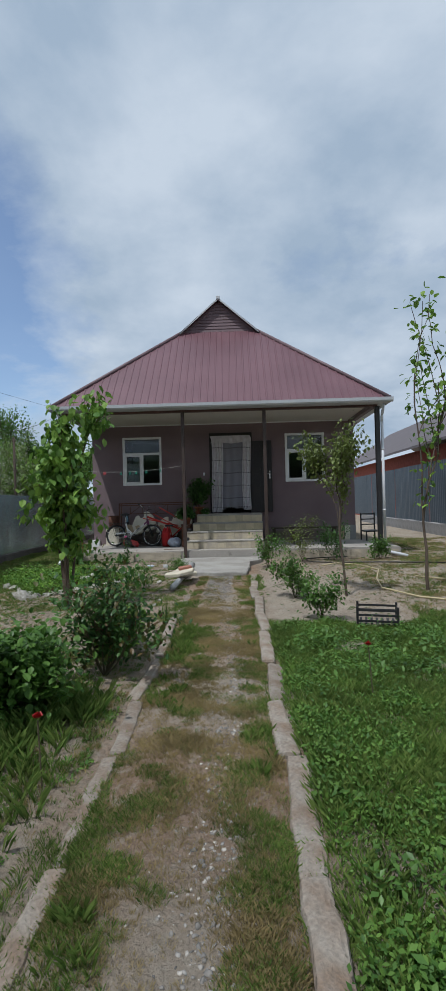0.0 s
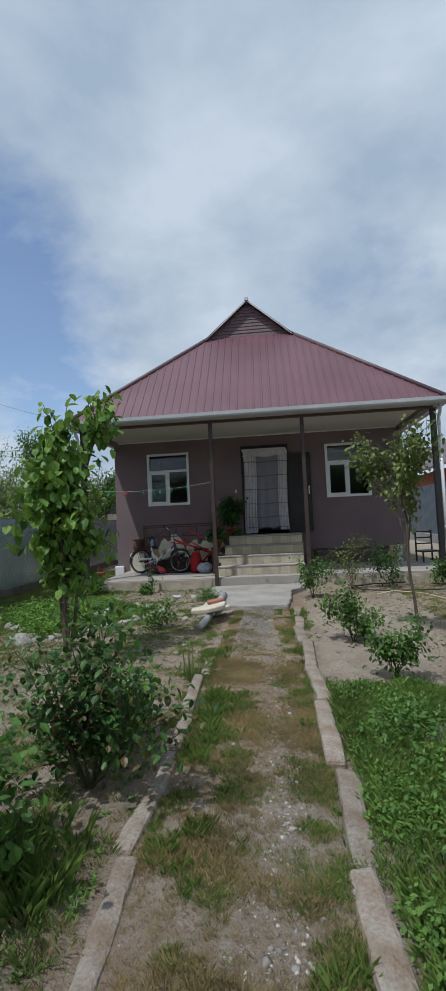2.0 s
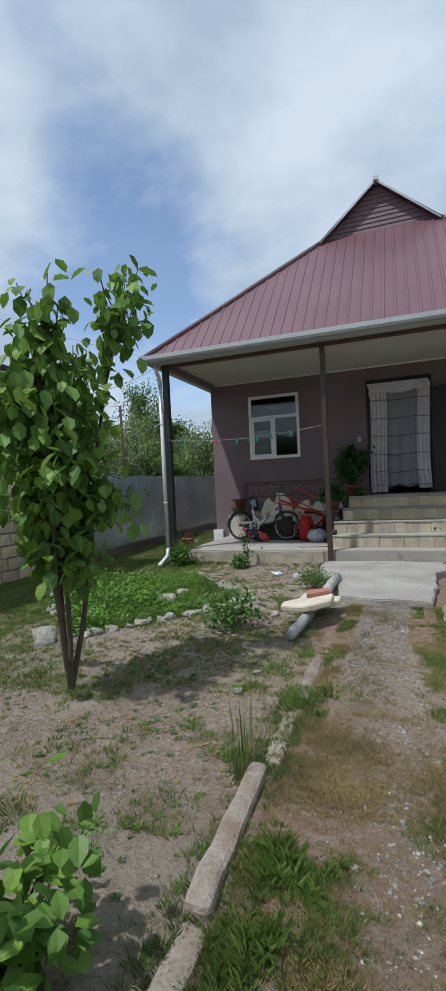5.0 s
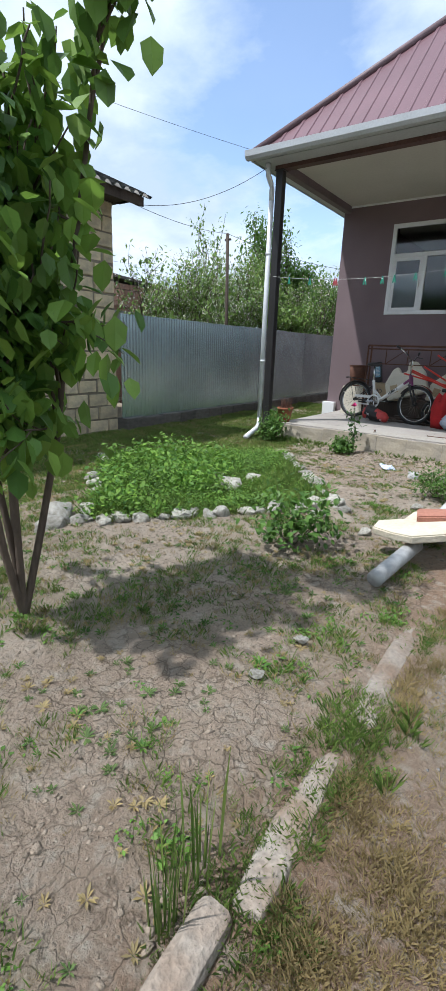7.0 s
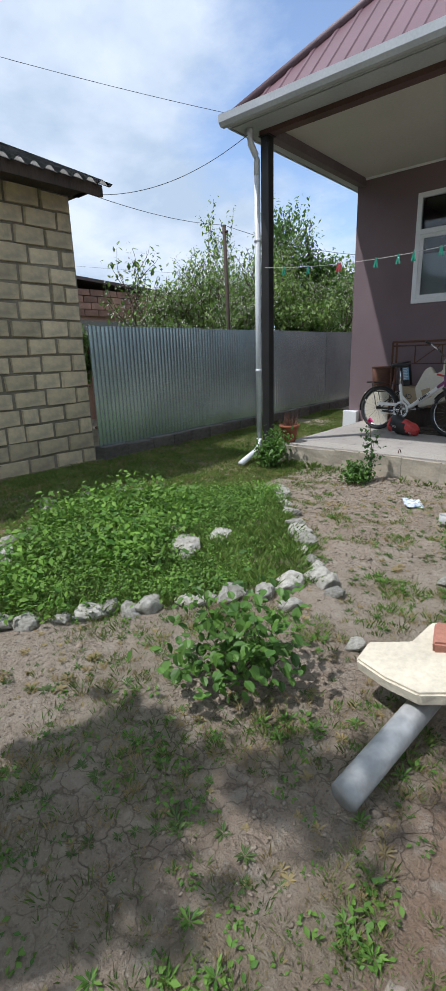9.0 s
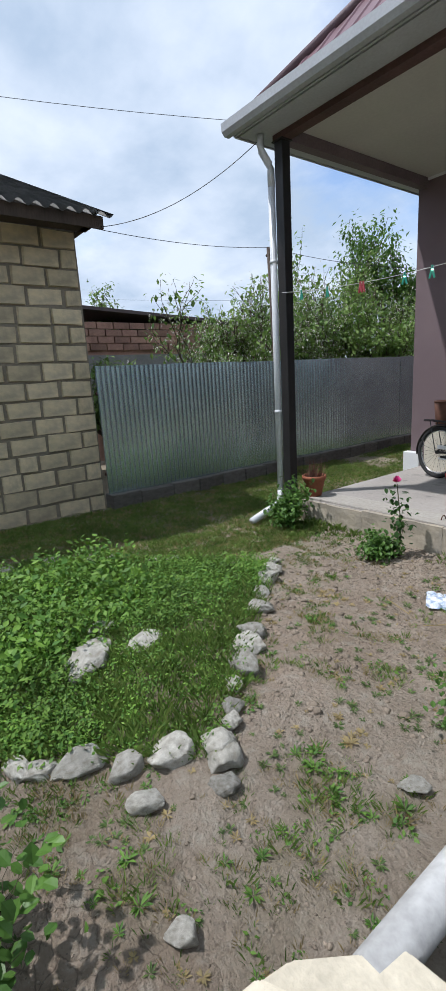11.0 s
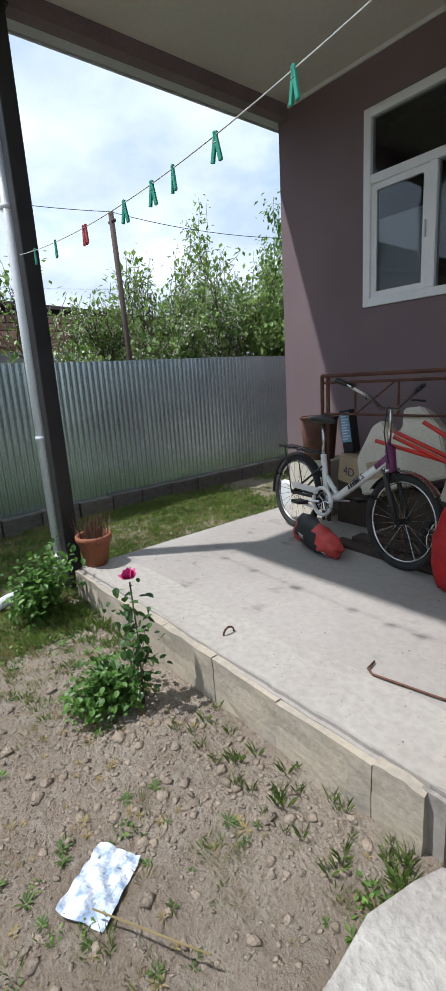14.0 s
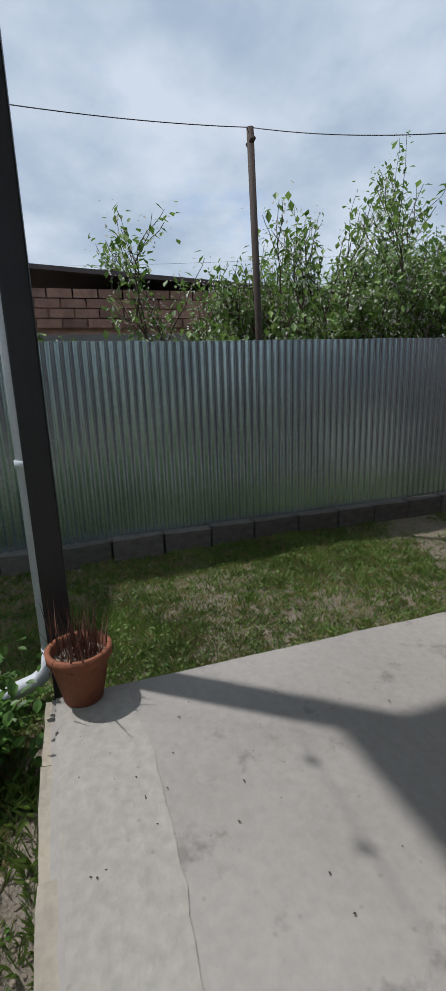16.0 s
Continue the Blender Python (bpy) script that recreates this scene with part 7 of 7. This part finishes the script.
sow("bed_dry_grass", 40000, 1.5, 6.8, 5.3, 16.0, lambda x, y: patch(x, y) * 0.9 + 0.15, TUFT, 0.035, DRYGRASS, "dry grass on the lawn", 111)
sow("bed_cover", 16000, -4.6, -1.6, 6.8, 10.2, lambda x, y: inside(x, y, RING) * np.clip(field(x, y, 0.5, 51) * 1.6, 0.35, 1), [clump(16, 1.0, 1.8, 0.36, 10), clump(18, 1.0, 1.4, 0.30, 11)], 0.058, CLOVER, "dense bright green leafy plants in the ringed bed", 112)
sow("bed_tall", 620, -4.2, -2.2, 7.0, 9.2, lambda x, y: inside(x, y, RING) * (field(x, y, 0.7, 52) > 0.35) * (x + 0.4 * y < 0.55) * 0.9, [clump(26, 1.0, 1.5, 0.32, 14), clump(24, 1.0, 1.8, 0.30, 15)], 0.14, CLOVER, "taller bushy bright plants in the ringed bed", 133)
sow("bed_undergrowth", 9000, -4.6, -1.6, 6.8, 10.2, lambda x, y: inside(x, y, RING) * 1.0, TUFT, 0.062, GRASS, "grass among the plants in the ringed bed", 113)
soil = lambda x, y: np.clip(0.9 - green(x, y) * 1.4, 0, 1) * ~((y > 8.55) & (x > -1.28) & (x < 0.35)) * (y < 11.08)
for k in range(5):
    bm = bmesh.new()
    cr_ = random.Random(900 + k)
    for _ in range(11):
        d = Vector((cr_.gauss(0, 1), cr_.gauss(0, 1), cr_.gauss(0, 0.8))).normalized() * cr_.uniform(0.65, 1.2)
        bm.verts.new((d.x, d.y * 0.85, d.z * 0.6))
    bmesh.ops.convex_hull(bm, input=bm.verts[:])
    bmesh.ops.delete(bm, geom=[v for v in bm.verts if not v.link_faces], context="VERTS")
    bmesh.ops.triangulate(bm, faces=bm.faces[:])
    bm.verts.index_update()
    rock.append(([tuple(v.co) for v in bm.verts], [tuple(v.index for v in f.verts) for f in bm.faces]))
    bm.free()
sow("soil_clods", 60000, -3.7, -0.75, 3.5, 11.05, lambda x, y: soil(x, y) * (field(x, y, 0.4, 61) ** 1.3 + 0.08), rock, 0.0085, CLOD, "loose clods of dry soil", 120, lift=0.0)
sow("soil_lumps", 3600, -3.7, -0.75, 3.5, 11.05, lambda x, y: soil(x, y) * field(x, y, 0.6, 62) ** 2, rock, 0.021, CLOD, "larger lumps of dry soil", 121)
sow("soil_lumps", 3200, -3.3, -0.95, 9.2, 11.05, lambda x, y: soil(x, y) * field(x, y, 0.45, 66) ** 1.5, rock, 0.021, CLOD, "dark crumbly lumps of dug soil by the terrace", 136)
sow("soil_clods", 26000, 0.42, 4.0, 5.2, 11.05, lambda x, y: soil(x, y) * (field(x, y, 0.4, 63) * 0.8 + 0.1), rock, 0.008, CLOD, "loose clods of dry soil in the planted bed", 122)
sow("path_pebbles", 9000, -0.6, 0.24, 0.3, 8.6, lambda x, y: np.exp(-((x + 0.03) / 0.16) ** 2) * 0.9 + 0.05, rock, 0.0075, PEBBLE, "small pale pebbles along the path", 123)
sow("path_stones", 260, -0.6, 0.24, 0.3, 8.6, lambda x, y: np.exp(-((x + 0.10) / 0.2) ** 2) * 0.8 + 0.06, rock, 0.018, PEBBLE, "larger pale stones set in the path", 124)
sow("gravel_chips", 5200, -0.45, 0.24, 0.3, 6.2, lambda x, y: np.exp(-((x + 0.02 + 0.05 * np.sin(y * 1.3)) / 0.13) ** 2) * (field(x, y, 0.4, 64) > 0.3), rock, 0.010, GRAVEL, "grey and pale gravel chips along the middle of the path", 135)
sow("gravel", 14000, -0.56, 0.0, 5.9, 8.7, lambda x, y: soft(x, -0.52, -0.42) * (1 - soft(x, -0.12, 0.0)) * soft(y, 6.0, 7.2), rock, 0.008, GRAVEL, "grey gravel strip before the landing", 125)
r = np.random.default_rng(77)
k_ = 260
P = np.stack([r.uniform(-3.65, 0.6, k_), 11.2 + 2.1 * r.uniform(0, 1, k_) ** 1.6, np.full(k_, SZ + 0.004)], -1)
tagged(many("terrace_litter", SMALL_T, SMALL_F, P, r.uniform(0, 6.28, k_), r.uniform(0.003, 0.012, k_), DARKWOOD, tilt=r.normal(0, 0.2, k_)), "small dry leaf bits and grit on the terrace", "litter", kind="stuff")
sow("terrace_weeds", 420, -3.6, -1.2, 10.85, 11.08, lambda x, y: field(x, y, 0.3, 71) ** 2, LONG, 0.07, GRASS, "thin grass along the foot of the terrace", 126)

# ---- rough pieces along the terrace front ----
tf_ = tagged(thing("terrace_face", (0, 0, 0), "pale rough block face of the terrace edge", ""), kind="structure")
r = random.Random(31)
for x0, x1, top in ((-3.72, -1.28, 0.060), (0.66, 3.77, 0.03)):
    x = x0
    while x < x1 - 0.1:
        w = min(r.uniform(0.33, 0.42), x1 - x)
        bm = boxed(0, w - 0.002, 0, 0.10, 0, top + r.uniform(-0.012, 0.006) - (GZ - 0.05))
        bmesh.ops.subdivide_edges(bm, edges=bm.edges[:], cuts=4, use_grid_fill=True)
        for v in bm.verts:
            q = noise.noise_vector(Vector(((v.co.x + x) * 9, v.co.y * 9, v.co.z * 9))) * 0.009 + noise.noise_vector(Vector(((v.co.x + x) * 31, v.co.y * 20, v.co.z * 31))) * 0.005
            v.co += q
        b_ = part("block", bm, FACE, tf_)
        b_.matrix_basis = Matrix.Translation((x, 11.098 + r.uniform(-0.006, 0.006), GZ - 0.05))
        x += w
